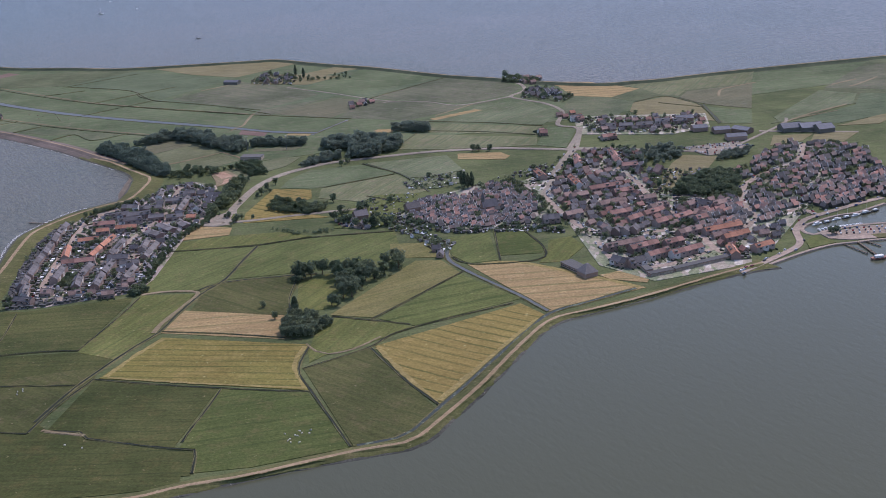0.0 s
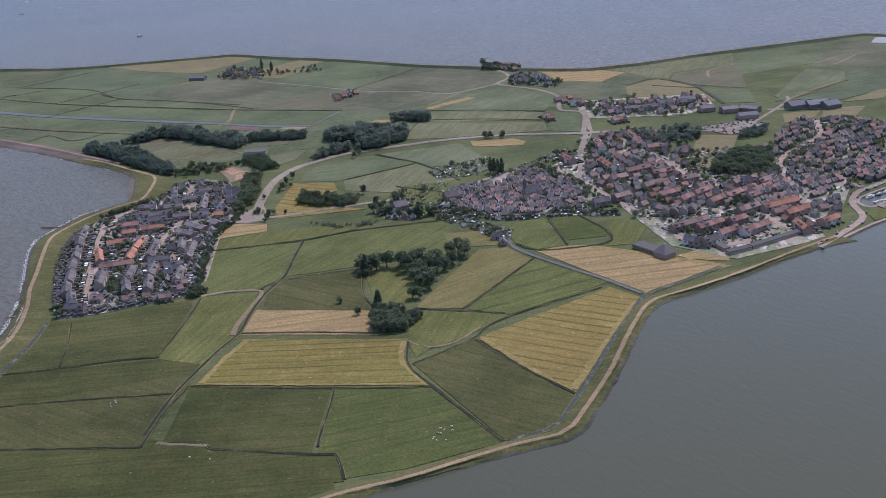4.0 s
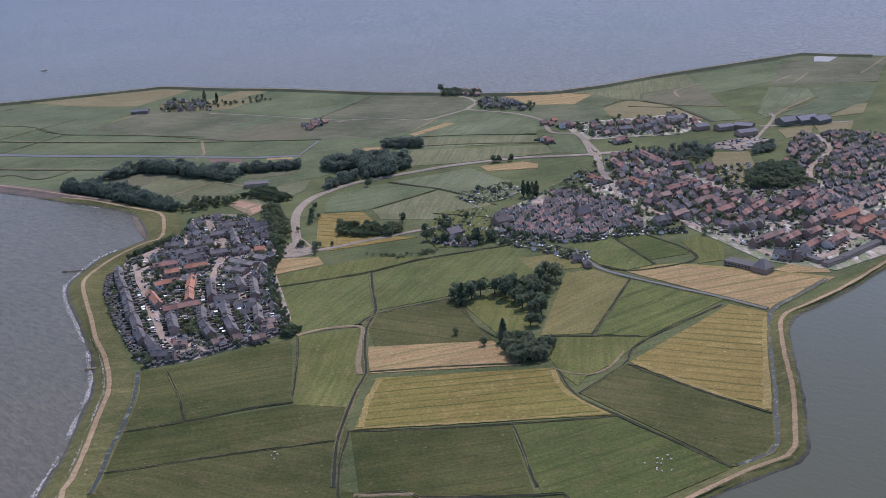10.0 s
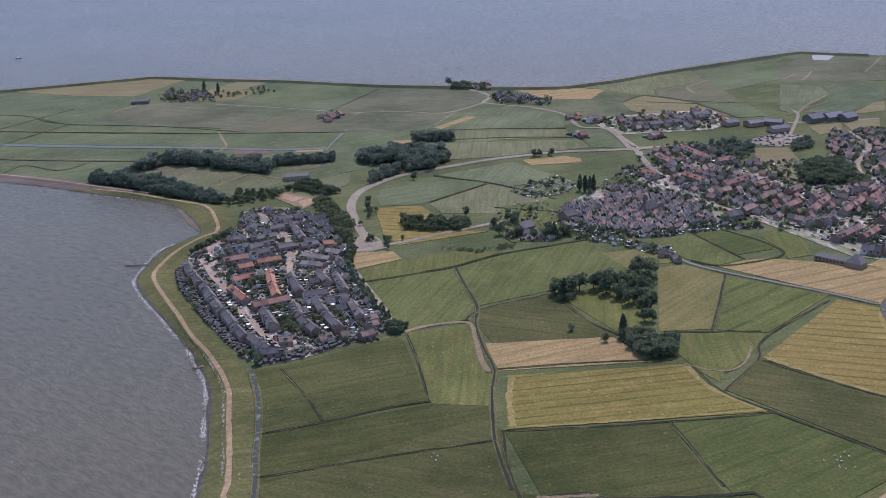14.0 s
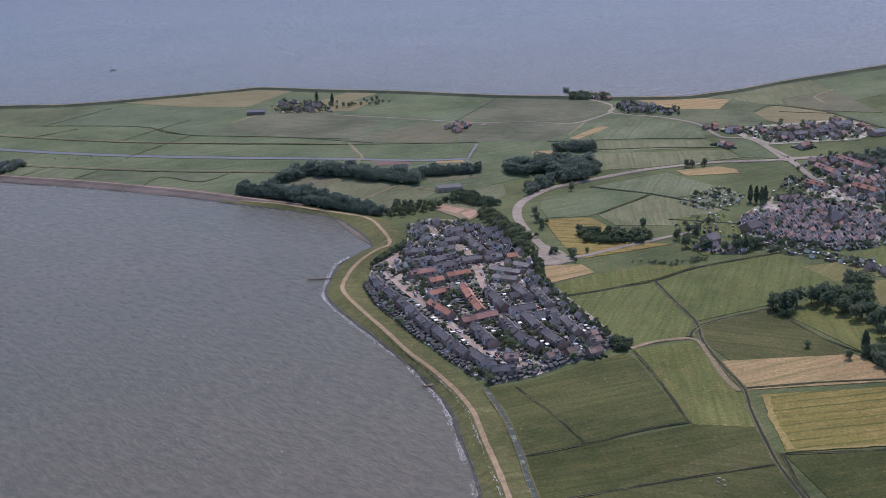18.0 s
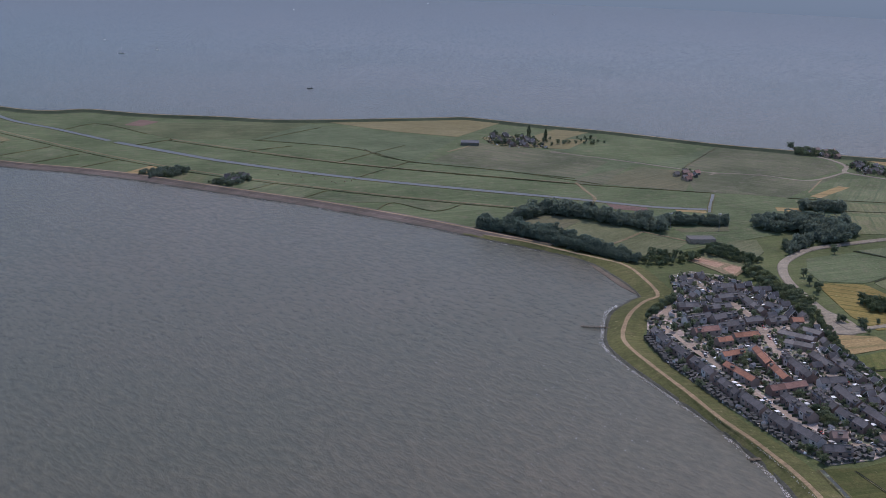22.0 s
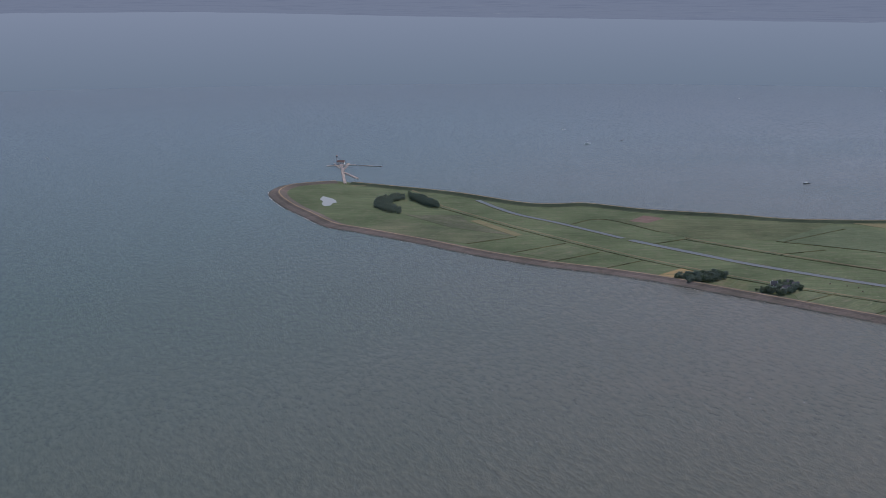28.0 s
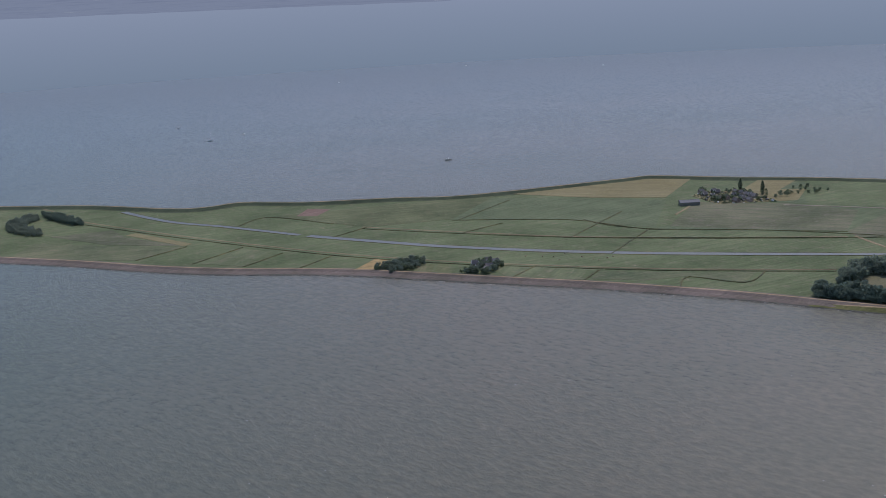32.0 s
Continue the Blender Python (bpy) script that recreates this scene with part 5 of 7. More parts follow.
CARS = [car_kind(gloss("paint_" + n, c), "car", f"{n} car parked on the ground") for n, c in (("white", (0.75, 0.75, 0.75)), ("silver", (0.5, 0.51, 0.53)), ("black", (0.02, 0.02, 0.022)), ("red", (0.35, 0.03, 0.03)), ("blue", (0.04, 0.07, 0.18)))]
SPARE = set(range(len(CARS)))


def put_car(x, y, turn, z=0.5):
    k = RNG.choice((0, 0, 1, 1, 2, 2, 3, 4))
    m = Matrix.Translation((x, y, z)) @ Matrix.Rotation(turn, 4, "Z")
    if k in SPARE:
        SPARE.discard(k)
        CARS[k].matrix_world = m
    else:
        copy_thing(CARS[k], m)


def street(*pts):
    way = smooth_line(pts, 5.0)
    z = 0.64 + 0.02 * RNG.random()
    structure("street", ribbon(way, ((-3.1, 0.2), (-3.0, z), (3.0, z), (3.1, 0.2))), G["paving"], "pale brick paved village street", "street")
    for p, n in zip(way, normals(way)):
        if RNG.random() < 0.5:
            q = p + n * RNG.choice((-3.6, 3.6, 1.7))
            if clear(q.x, q.y, 1.2):
                put_car(q.x, q.y, math.atan2(-n.x, n.y) + RNG.uniform(-0.06, 0.06), 0.66)
    for p, q in zip(way, way[1:]):
        claim((p.x + q.x) / 2, (p.y + q.y) / 2, (q - p).length / 2 + 0.5, 3.0, math.atan2(q.y - p.y, q.x - p.x))


def car_park(count, poly):
    poly = list(poly)
    LAYER[0] += 0.002
    structure("car_park", slab(poly, 0.0, 0.12 + LAYER[0]), G["asphalt"], "paved car park", "car park")
    spots = []
    for _ in range(count * 12):
        x, y = scatter(poly, RNG)
        x, y = round(x / 2.6) * 2.6, round(y / 7.5) * 7.5
        if (x, y) not in spots and inside(x, y, poly) and clear(x, y, 2) and len(spots) < count:
            spots.append((x, y))
            put_car(x, y, math.pi / 2 + RNG.uniform(-0.05, 0.05), 0.13 + LAYER[0])


def shed_kind(l, d, h, roof, wall, label):
    ob = thing("garden_shed", Matrix(), label, "shed", "garden sheds")
    part("wall", gable_wall(l, d, h, 0.7), V[wall], ob)
    part("roof", gable_roof(l, d, h, 0.7, 0.2, 0.1), V[roof], ob)
    return ob


SHEDS = [shed_kind(3, 2.4, 2.0, "felt", "timber", "small timber garden shed with felt roof"), shed_kind(3.6, 2.6, 2.0, "metal_roof", "white", "pale garden shed with metal roof"), shed_kind(2.6, 2.2, 1.9, "tile_dark", "wood_dark", "dark wooden garden shed")]
SHED_SPARE = set(range(3))


def gardens(kind, sheds, bushes, cars, poly):
    poly = list(poly)
    for n in range(sheds):
        for _ in range(30):
            x, y = scatter(poly, RNG)
            if clear(x, y, 2.2):
                k = RNG.randrange(3)
                m = Matrix.Translation((x, y, 0.38)) @ Matrix.Rotation(RNG.choice((0.6, 2.1)), 4, "Z")
                if k in SHED_SPARE:
                    SHED_SPARE.discard(k)
                    SHEDS[k].matrix_world = m
                else:
                    copy_thing(SHEDS[k], m)
                claim(x, y, 1.6, 1.3, 0)
                break
    spots = []
    for _ in range(bushes * 14):
        x, y = scatter(poly, RNG)
        if clear(x, y, 1.5):
            spots.append((x, y))
    shrub_mass("garden_shrubs", spots, "leaf", 1.0, 3.4)
    for n in range(cars):
        x, y = scatter(poly, RNG)
        if clear(x, y, 2.4):
            put_car(x, y, RNG.choice((0.6, 2.1, -0.4, 1.1)), 0.5)
    fences(poly, sheds * 2)
    clutter(poly, sheds * 16)
    garden_trees(poly, sheds * 2)
    roofscape("small_garden_sheds", "small dark garden sheds behind the houses", sheds * 2, (2.4, 3.4), (1.8, 2.6), 1.9, 0.5, 35, 1.6, poly)


def fences(poly, count):
    """Garden fences and hedges: thin upright boards between plots, joined, as they cannot be counted from the air."""
    bm = bmesh.new()
    for n in range(count):
        x, y = scatter(poly, RNG)
        if clear(x, y, 0.6):
            m = Matrix.Translation((x, y, 0.3)) @ Matrix.Rotation(RNG.choice((0.6, 2.1, -0.4, 1.1)), 4, "Z")
            l = RNG.uniform(3, 8)
            box(bm, -l / 2, l / 2, -0.05, 0.05, 0, 1.5, m)
            for k in range(int(l / 1.8) + 1):
                box(bm, -l / 2 + k * 1.8 - 0.06, -l / 2 + k * 1.8 + 0.06, -0.09, 0.09, 0, 1.65, m)
    tagged(new("garden_fences", mesh_of("garden_fences", bm, V["timber"])), "weathered timber garden fences between plots", "fence", kind="stuff")


def clutter(poly, count):
    bm = bmesh.new()
    for n in range(count):
        x, y = scatter(poly, RNG)
        if clear(x, y, 0.8):
            m = Matrix.Translation((x, y, 0.3)) @ Matrix.Rotation(RNG.uniform(0, 3), 4, "Z")
            a, b, h = RNG.uniform(0.4, 1.3), RNG.uniform(0.3, 0.9), RNG.uniform(0.3, 1.3)
            box(bm, -a, a, -b, b, 0, h, m)
            box(bm, -a - 0.1, a + 0.1, -b - 0.1, b + 0.1, h, h + 0.1, m)
    tagged(new("garden_clutter", mesh_of("garden_clutter", bm, V["clutter"])), "pale garden tables, covers and greenhouses", "garden things", kind="stuff")


# ---- trees ----
def crown_arrays(seed, kind):
    """Many small tilted leaf sprays on lobes: a crown about 1 high and wide, its foot at 0."""
    rng = np.random.default_rng(seed)
    n = 420
    if kind == "poplar":
        h = rng.uniform(0.06, 1.0, n)
        r = 0.15 * np.sin(np.clip(h, 0, 1) * math.pi * 0.86 + 0.35) * rng.uniform(0.55, 1.1, n)
        a = rng.uniform(0, 2 * math.pi, n)
        c = np.c_[r * np.cos(a), r * np.sin(a), h]
        size = 0.05
    else:
        lobes = np.c_[rng.uniform(-0.24, 0.24, 11), rng.uniform(-0.24, 0.24, 11), rng.uniform(0.24, 0.76, 11)]
        lobes[0] = (0, 0, 0.5)
        rad = rng.uniform(0.13, 0.24, 11)
        rad[0] = 0.34
        k = rng.integers(0, 11, n)
        d = rng.normal(size=(n, 3))
        d /= np.linalg.norm(d, axis=1)[:, None]
        d[:, 2] = np.where(d[:, 2] < -0.35, -d[:, 2], d[:, 2])
        c = lobes[k] + d * (rad[k] * rng.uniform(0.72, 1.05, n))[:, None]
        size = 0.062
    out = c - (0, 0, 0.5)
    out[:, 2] += 0.25
    nrm = out / np.linalg.norm(out, axis=1)[:, None] + rng.normal(size=(n, 3)) * 0.55
    nrm /= np.linalg.norm(nrm, axis=1)[:, None]
    t = np.cross(nrm, rng.normal(size=(n, 3)))
    t /= np.linalg.norm(t, axis=1)[:, None]
    b = np.cross(nrm, t)
    s = size * rng.uniform(0.6, 1.5, n)[:, None]
    bend = nrm * s * 0.45
    quads = np.stack([c - t * s - bend, c - b * s * 0.7, c + t * s - bend, c + b * s * 0.7], 1)
    return quads.reshape(-1, 3)


CROWNS = [crown_arrays(k, "round") for k in range(7)]
POPLARS = [crown_arrays(40 + k, "poplar") for k in range(2)]


def quads_mesh(name, verts, *mats):
    me = bpy.data.meshes.new(name)
    n = len(verts) // 4
    me.from_pydata(verts.tolist(), [], np.arange(n * 4).reshape(n, 4).tolist())
    for m in mats:
        me.materials.append(m)
    return me


def trunk_mesh(h, r):
    bm = bmesh.new()
    rings = []
    for z, k, dx in ((0, 1.5, 0), (0.08, 1.0, 0), (0.3, 0.8, 0.015), (0.55, 0.5, -0.02), (0.75, 0.15, 0.02)):
        rings.append([bm.verts.new((dx * h + r * k * math.cos(a), r * k * math.sin(a), z * h)) for a in np.linspace(0, 2 * math.pi, 7)[:-1]])
    for p, q in zip(rings, rings[1:]):
        for i in range(6):
            bm.faces.new((p[i - 1], p[i], q[i], q[i - 1]))
    for a in (0.4, 1.9, 3.3, 4.9):
        m = Matrix.Translation((0, 0, h * 0.3)) @ Matrix.Rotation(a, 4, "Z") @ Matrix.Rotation(0.7, 4, "Y")
        bmesh.ops.create_cone(bm, segments=5, radius1=r * 0.45, radius2=r * 0.1, depth=h * 0.4, matrix=m @ Matrix.Translation((0, 0, h * 0.2)))
    return mesh_of("trunk", bm, V["bark"])


TRUNK = trunk_mesh(1.0, 0.03)
TREES = {}


def tree(at, leaf="leaf", size=7.0, kind="tree"):
    k = RNG.randrange(2 if kind == "poplar_tree" else 7)
    key = (kind, leaf, k)
    s = size * RNG.uniform(0.88, 1.12)
    m = Matrix.Translation((at[0], at[1], 0.2)) @ Matrix.Rotation(RNG.uniform(0, 6.28), 4, "Z") @ Matrix.Scale(s, 4)
    if key not in TREES:
        words = {"leaf": "green", "leaf_dark": "dark green", "leaf_pale": "pale green", "leaf_hazy": "grey-green"}[leaf]
        ob = thing(kind, Matrix(), f"{'tall narrow poplar' if kind == 'poplar_tree' else 'broad leafy tree'} with {words} foliage", "tree", "trees")
        part("trunk", TRUNK, None, ob)
        part("crown", quads_mesh("crown", POPLARS[k] if kind == "poplar_tree" else CROWNS[k], LEAF[leaf]), None, ob)
        TREES[key] = ob
        ob.matrix_world = m
        return ob
    ob = copy_thing(TREES[key], Matrix())
    ob.matrix_basis = m
    return ob


def poplar(at, size=15.0):
    return tree(at, "leaf_dark", size, "poplar_tree")


def lane_trees(leaf, gap, size, wide, pts):
    for p in smooth_line(list(pts), gap):
        tree((p.x + RNG.uniform(-1, 1), p.y + RNG.uniform(-1, 1)), leaf, size * RNG.uniform(0.8, 1.3))


def wood(leaf, count, size, poly):
    """A dense stand that nobody could count, joined into one mesh: crowns of uneven size and tone."""
    poly, rows, tones = list(poly), [], []
    area = abs(sum(a[0] * b[1] - b[0] * a[1] for a, b in zip(poly, poly[1:] + poly[:1]))) / 2
    count = int(max(count * 0.6, min(area / (size * size * 0.22), count * 2.4)))
    spots = []
    for n in range(count):
        best = max((scatter(poly, RNG) for _ in range(6)), key=lambda p: min(((p[0] - q[0]) ** 2 + (p[1] - q[1]) ** 2 for q in spots), default=0))
        spots.append(best)
        s, a = size * RNG.choice((0.7, 0.9, 1.0, 1.1, 1.4)) * RNG.uniform(0.88, 1.12), RNG.uniform(0, 6.28)
        c = CROWNS[RNG.randrange(7)] * s
        rows.append(np.c_[c[:, 0] * math.cos(a) - c[:, 1] * math.sin(a) + best[0], c[:, 0] * math.sin(a) + c[:, 1] * math.cos(a) + best[1], c[:, 2] - 0.1 * s + 0.2])
        tones += [RNG.choice((0, 0, 1, 2))] * (len(c) // 4)
    me = quads_mesh("wood", np.concatenate(rows), LEAF[leaf], LEAF["leaf_hazy" if leaf == "leaf_hazy" else "leaf_dark" if leaf == "leaf" else "leaf"], LEAF["leaf_pale" if leaf == "leaf" else leaf])
    me.polygons.foreach_set("material_index", tones)
    tagged(new("wood", me), "dense stand of dark green broadleaf trees", "wood", kind="stuff")


def shrub_mass(name, spots, leaf, low, high):
    rows = []
    for x, y in spots:
        s = RNG.uniform(low, high)
        c = CROWNS[RNG.randrange(7)][: 4 * 110] * s
        rows.append(np.c_[c[:, 0] * 1.3 + x, c[:, 1] * 1.3 + y, (c[:, 2] - 0.25 * s) * 1.0 + 0.35])
    if rows:
        tagged(new(name, quads_mesh(name, np.concatenate(rows), LEAF[leaf])), "low green garden bushes and hedges", "bushes", kind="stuff")


def garden_trees(poly, count, low=4.0, high=8.0, leaf="leaf"):
    """Garden trees between the houses, joined, as they run together and cannot be counted."""
    rows = []
    for _ in range(count * 4):
        if len(rows) >= count:
            break
        x, y = scatter(list(poly), RNG)
        if clear(x, y, 1.2):
            s, a = RNG.uniform(low, high), RNG.uniform(0, 6.28)
            c = CROWNS[RNG.randrange(7)][:4 * 260] * s
            rows.append(np.c_[c[:, 0] * math.cos(a) - c[:, 1] * math.sin(a) + x, c[:, 0] * math.sin(a) + c[:, 1] * math.cos(a) + y, c[:, 2] - 0.1 * s + 0.2])
    tagged(new("garden_trees", quads_mesh("garden_trees", np.concatenate(rows), LEAF[leaf])), "green garden trees between the village houses", "trees", kind="stuff")


def shrubs(count, poly):
    shrub_mass("shrubs", [scatter(list(poly), RNG) for _ in range(count * 2)], "leaf", 1.5, 4.0)


# ---- shore things ----
def jetty(a, b, width):
    a, b = Vector(a), Vector(b)
    l, turn = (b - a).length, math.atan2(b.y - a.y, b.x - a.x)
    ob = thing("jetty", Matrix.Translation((a.x, a.y, SEA)) @ Matrix.Rotation(turn, 4, "Z"), "weathered timber jetty reaching into the lake", "jetty")
    plank = mesh_of("plank", box(bmesh.new(), -0.42, 0.42, -width / 2, width / 2, 0.9, 1.02), V["timber"])
    for k in range(int(l / 0.95)):
        fit_part("plank", plank, ob, 0.5 + k * 0.95, 0, 0)
    bm = bmesh.new()
    bmesh.ops.create_cone(bm, cap_ends=True, segments=8, radius1=0.18, radius2=0.16, depth=2.4, matrix=Matrix.Translation((0, 0, 0.3)))
    pile = mesh_of("pile", bm, V["timber"])
    for k in range(int(l / 4) + 1):
        for s in (-1, 1):
            fit_part("pile", pile, ob, 0.4 + k * 4, s * width / 2, 0)
    for s in (-1, 1):
        part("beam", box(bmesh.new(), 0, l, s * width * 0.4 - 0.1, s * width * 0.4 + 0.1, 0.7, 0.9), V["timber"], ob)


def hull(l, w, h):
    bm = bmesh.new()
    rows = []
    for x, k in ((-0.5, 0.72), (-0.3, 0.95), (0.0, 1.0), (0.3, 0.8), (0.44, 0.4), (0.5, 0.05)):
        rows.append([bm.verts.new((x * l, y * w / 2 * k * f, z)) for y, f, z in ((-1, 1, h), (-1, 0.6, -0.2), (1, 0.6, -0.2), (1, 1, h))])
    for p, q in zip(rows, rows[1:]):
        for i in range(4):
            j = (i + 1) % 4
            bm.faces.new((p[i], p[j], q[j], q[i]))
    bm.faces.new(rows[0][::-1])
    bm.faces.new(rows[-1])
    return bm


def boat(at, l, paint, name, label, tall=0.0, turn=None):
    ob = thing(name, Matrix.Translation((at[0], at[1], SEA)) @ Matrix.Rotation(RNG.uniform(-0.5, 0.5) if turn is None else turn, 4, "Z"), label, "boat", "boats")
    part("hull", hull(l, l * 0.3, l * 0.1), V[paint], ob)
    bm = box(bmesh.new(), -l * 0.3, l * 0.12, -l * 0.1, l * 0.1, l * 0.1, l * 0.19)
    box(bm, -l * 0.32, l * 0.14, -l * 0.11, l * 0.11, l * 0.19, l * 0.205)
    part("cabin", bm, V["white"], ob)
    if tall:
        bm = bmesh.new()
        bmesh.ops.create_cone(bm, cap_ends=True, segments=6, radius1=0.1, radius2=0.06, depth=tall, matrix=Matrix.Translation((l * 0.05, 0, tall / 2)))
        part("mast", bm, V["white"], ob)
        bm = box(bmesh.new(), -l * 0.35, l * 0.05, -0.08, 0.08, l * 0.26, l * 0.26 + 0.2)
        part("boom", bm, V["timber"], ob)
    return ob


def sailing_boat(at):
    boat(at, 14, "white", "sailing_boat", "white sailing boat under way on the lake", 15)


def barge(at):
    boat(at, 11, "felt", "barge", "dark sailing barge lying on the lake", 5, 0.1)


def motor_boat(at):
    boat(at, 7, "white", "motor_boat", "white motor boat on open water")


def animal(name, label, l, h, mat, at):
    ob = thing(name, Matrix.Translation((at[0], at[1], 0.36)) @ Matrix.Rotation(RNG.uniform(0, 6.28), 4, "Z"), label, name, name + " at pasture")
    bm = bmesh.new()
    bmesh.ops.create_icosphere(bm, subdivisions=2, radius=0.5, matrix=Matrix.Translation((0, 0, h * 0.62)) @ Matrix.Diagonal((l, l * 0.46, h * 0.62, 1)))
    part("body", bm, V[mat], ob)
    bm = bmesh.new()
    bmesh.ops.create_icosphere(bm, subdivisions=1, radius=0.5, matrix=Matrix.Translation((l * 0.58, 0, h * 0.78)) @ Matrix.Diagonal((l * 0.34, l * 0.2, l * 0.24, 1)))
    part("head", bm, V[mat], ob)
    for x in (-l * 0.3, l * 0.3):
        for y in (-l * 0.13, l * 0.13):
            part("leg", box(bmesh.new(), x - 0.08, x + 0.08, y - 0.08, y + 0.08, 0, h * 0.5), V[mat], ob)


def mast(at):
    ob = thing("light_mast", Matrix.Translation((at[0], at[1], 0.2)), "tall grey floodlight mast beside the sports pitch", "mast", "light masts")
    bm = bmesh.new()
    bmesh.ops.create_cone(bm, cap_ends=True, segments=8, radius1=0.3, radius2=0.15, depth=17, matrix=Matrix.Translation((0, 0, 8.5)))
    part("pole", bm, V["metal_roof"], ob)
    part("crossbar", box(bmesh.new(), -1.6, 1.6, -0.12, 0.12, 16.6, 16.9), V["metal_roof"], ob)
    for x in (-1.3, 0, 1.3):
        part("floodlight", box(bmesh.new(), x - 0.4, x + 0.4, -0.4, 0.1, 16.9, 17.6), V["white"], ob)

# rows of houses
yard("plots", ((-295, 1084), (-306, 1040), (-304, 993), (-286, 918), (-264, 847), (-253, 828), (-225, 834), (-160, 868), (-156, 899), (-170, 1037), (-167, 1114), (-179, 1162), (-196, 1199), (-224, 1214), (-247, 1201), (-257, 1141), (-282, 1107)))
terrace("tile_dark", "brick", -298.7, 1047.1, -294.3, 1016.7, 7.5, 4.6, 2.8)
terrace("tile_dark", "brick", -293.6, 1013.8, -287.4, 989.8, 7.5, 4.6, 2.8)
terrace("tile_dark", "brick", -286.9, 985.8, -280.7, 956.9, 7.5, 4.6, 2.8)
terrace("tile_dark", "brick", -280.1, 952, -274.8, 922.9, 7.5, 4.6, 2.8)
terrace("tile_dark", "brick", -273.2, 924.8, -267.1, 897, 7.5, 4.6, 2.8)
terrace("tile_dark", "brick", -267, 892.8, -260.6, 869.7, 7.5, 4.6, 2.8)
terrace("tile_dark", "brick", -258.3, 874.1, -249.4, 849.3, 7.5, 4.6, 2.8)
terrace("tile_dark", "brick", -251.8, 840.5, -235.8, 838.2, 7.5, 4.6, 2.8)
terrace("tile_orange", "brick", -258.9, 1024.5, -247.1, 1028.2, 7, 4.2, 2.6)
terrace("tile_orange", "brick", -243.5, 1034.3, -223.6, 1038.8, 7, 4.2, 2.6)
terrace("tile_orange", "brick", -264.4, 995, -246.5, 1001.9, 7, 4.2, 2.6)
terrace("tile_orange", "brick", -266.4, 977.6, -256.2, 946.6, 7, 4.2, 2.6)
terrace("tile_orange", "brick", -235.1, 1008.2, -235.3, 977.8, 7, 4.2, 2.6)
terrace("tile_orange", "brick", -235.1, 975.2, -233.6, 948.8, 7, 4.2, 2.6)
terrace("tile_red", "brick", -270.2, 1044.8, -250.1, 1050.7, 7.5, 4.4, 2.8)
terrace("tile_red", "brick", -252.5, 931.6, -225.1, 940.5, 7.5, 4.4, 2.8)
terrace("tile_dark", "brick", -247.9, 1054.6, -227.5, 1063.8, 7.5, 4.6, 2.8)
terrace("tile_dark", "brick", -269.5, 1071.3, -247, 1080.2, 7.5, 4.6, 2.8)
terrace("tile_dark", "brick", -247.7, 1072.7, -226.1, 1083.6, 7.5, 4.6, 2.8)
terrace("tile_dark", "brick", -219.8, 993.1, -216, 951.2, 7.5, 4.6, 2.8)
terrace("tile_dark", "brick", -245.7, 920.6, -239.9, 886.6, 7.5, 4.6, 2.8)
terrace("tile_dark", "brick", -223.1, 925.9, -220.6, 897.3, 7.5, 4.6, 2.8)
terrace("tile_dark", "brick", -220.4, 895.1, -212.6, 869, 7.5, 4.6, 2.8)
terrace("tile_dark", "brick", -206.1, 932.9, -203, 903.5, 7.5, 4.6, 2.8)
terrace("tile_dark", "brick", -202.9, 901.2, -196.3, 869.7, 7.5, 4.6, 2.8)
terrace("tile_dark", "brick", -214.4, 943.5, -195.6, 945.6, 7.5, 4.6, 2.8)
terrace("tile_grey", "brick", -206.9, 1140.2, -200.7, 1090.7, 7, 3.6, 2.6)
terrace("tile_grey", "brick", -220.9, 1155.2, -204.8, 1159.5, 7, 3.6, 2.6)
terrace("tile_grey", "brick", -245.4, 1169.8, -239.5, 1142.8, 7, 3.6, 2.6)
terrace("tile_grey", "brick", -244.6, 1100.3, -223, 1107.1, 7, 3.6, 2.6)
terrace("tile_grey", "brick", -265.1, 1106.3, -248.2, 1107.9, 7, 3.6, 2.6)
terrace("tile_grey", "brick", -192.4, 1109.9, -184.6, 1099.2, 7, 3.6, 2.6)
terrace("tile_grey", "brick", -198.5, 930.8, -182.5, 935.9, 7, 3.6, 2.6)
terrace("tile_grey", "brick", -181.1, 921.3, -179.2, 891.5, 7, 3.6, 2.6)
terrace("tile_grey", "brick", -205.2, 1069.7, -189.8, 1074.7, 7, 3.6, 2.6)
terrace("tile_grey", "brick", -197.7, 997.6, -192.9, 969.8, 7, 3.6, 2.6)
terrace("tile_grey", "brick", -185.4, 987.4, -182.7, 948.1, 7, 3.6, 2.6)
terrace("tile_grey", "brick", -223.6, 1070.4, -208.8, 1073.9, 7, 3.6, 2.6)
terrace("tile_grey", "brick", -226.8, 1128.6, -208.5, 1133.6, 7, 3.6, 2.6)
terrace("tile_orange", "brick", -185.4, 1073.4, -176.7, 1074.1, 7, 3, 2.4)
terrace("tile_grey", "brick", -204.3, 1046.8, -184.1, 1029.3, 10, 3.4, 1.6)
terrace("tile_grey", "brick", -207.6, 1025.9, -190.8, 1014.1, 10, 3.4, 1.6)
terrace("tile_grey", "brick", -184.1, 1053.1, -173.8, 1041.1, 10, 3.4, 1.6)
terrace("tile_brown", "brick", -197.4, 858.5, -191.7, 860.9, 7, 3.4, 2.8)
terrace("tile_brown", "brick", -178, 872.6, -169.2, 875.5, 7, 3.4, 2.8)
terrace("tile_brown", "brick", -212.6, 854.6, -203.3, 860, 7, 3.4, 2.8)
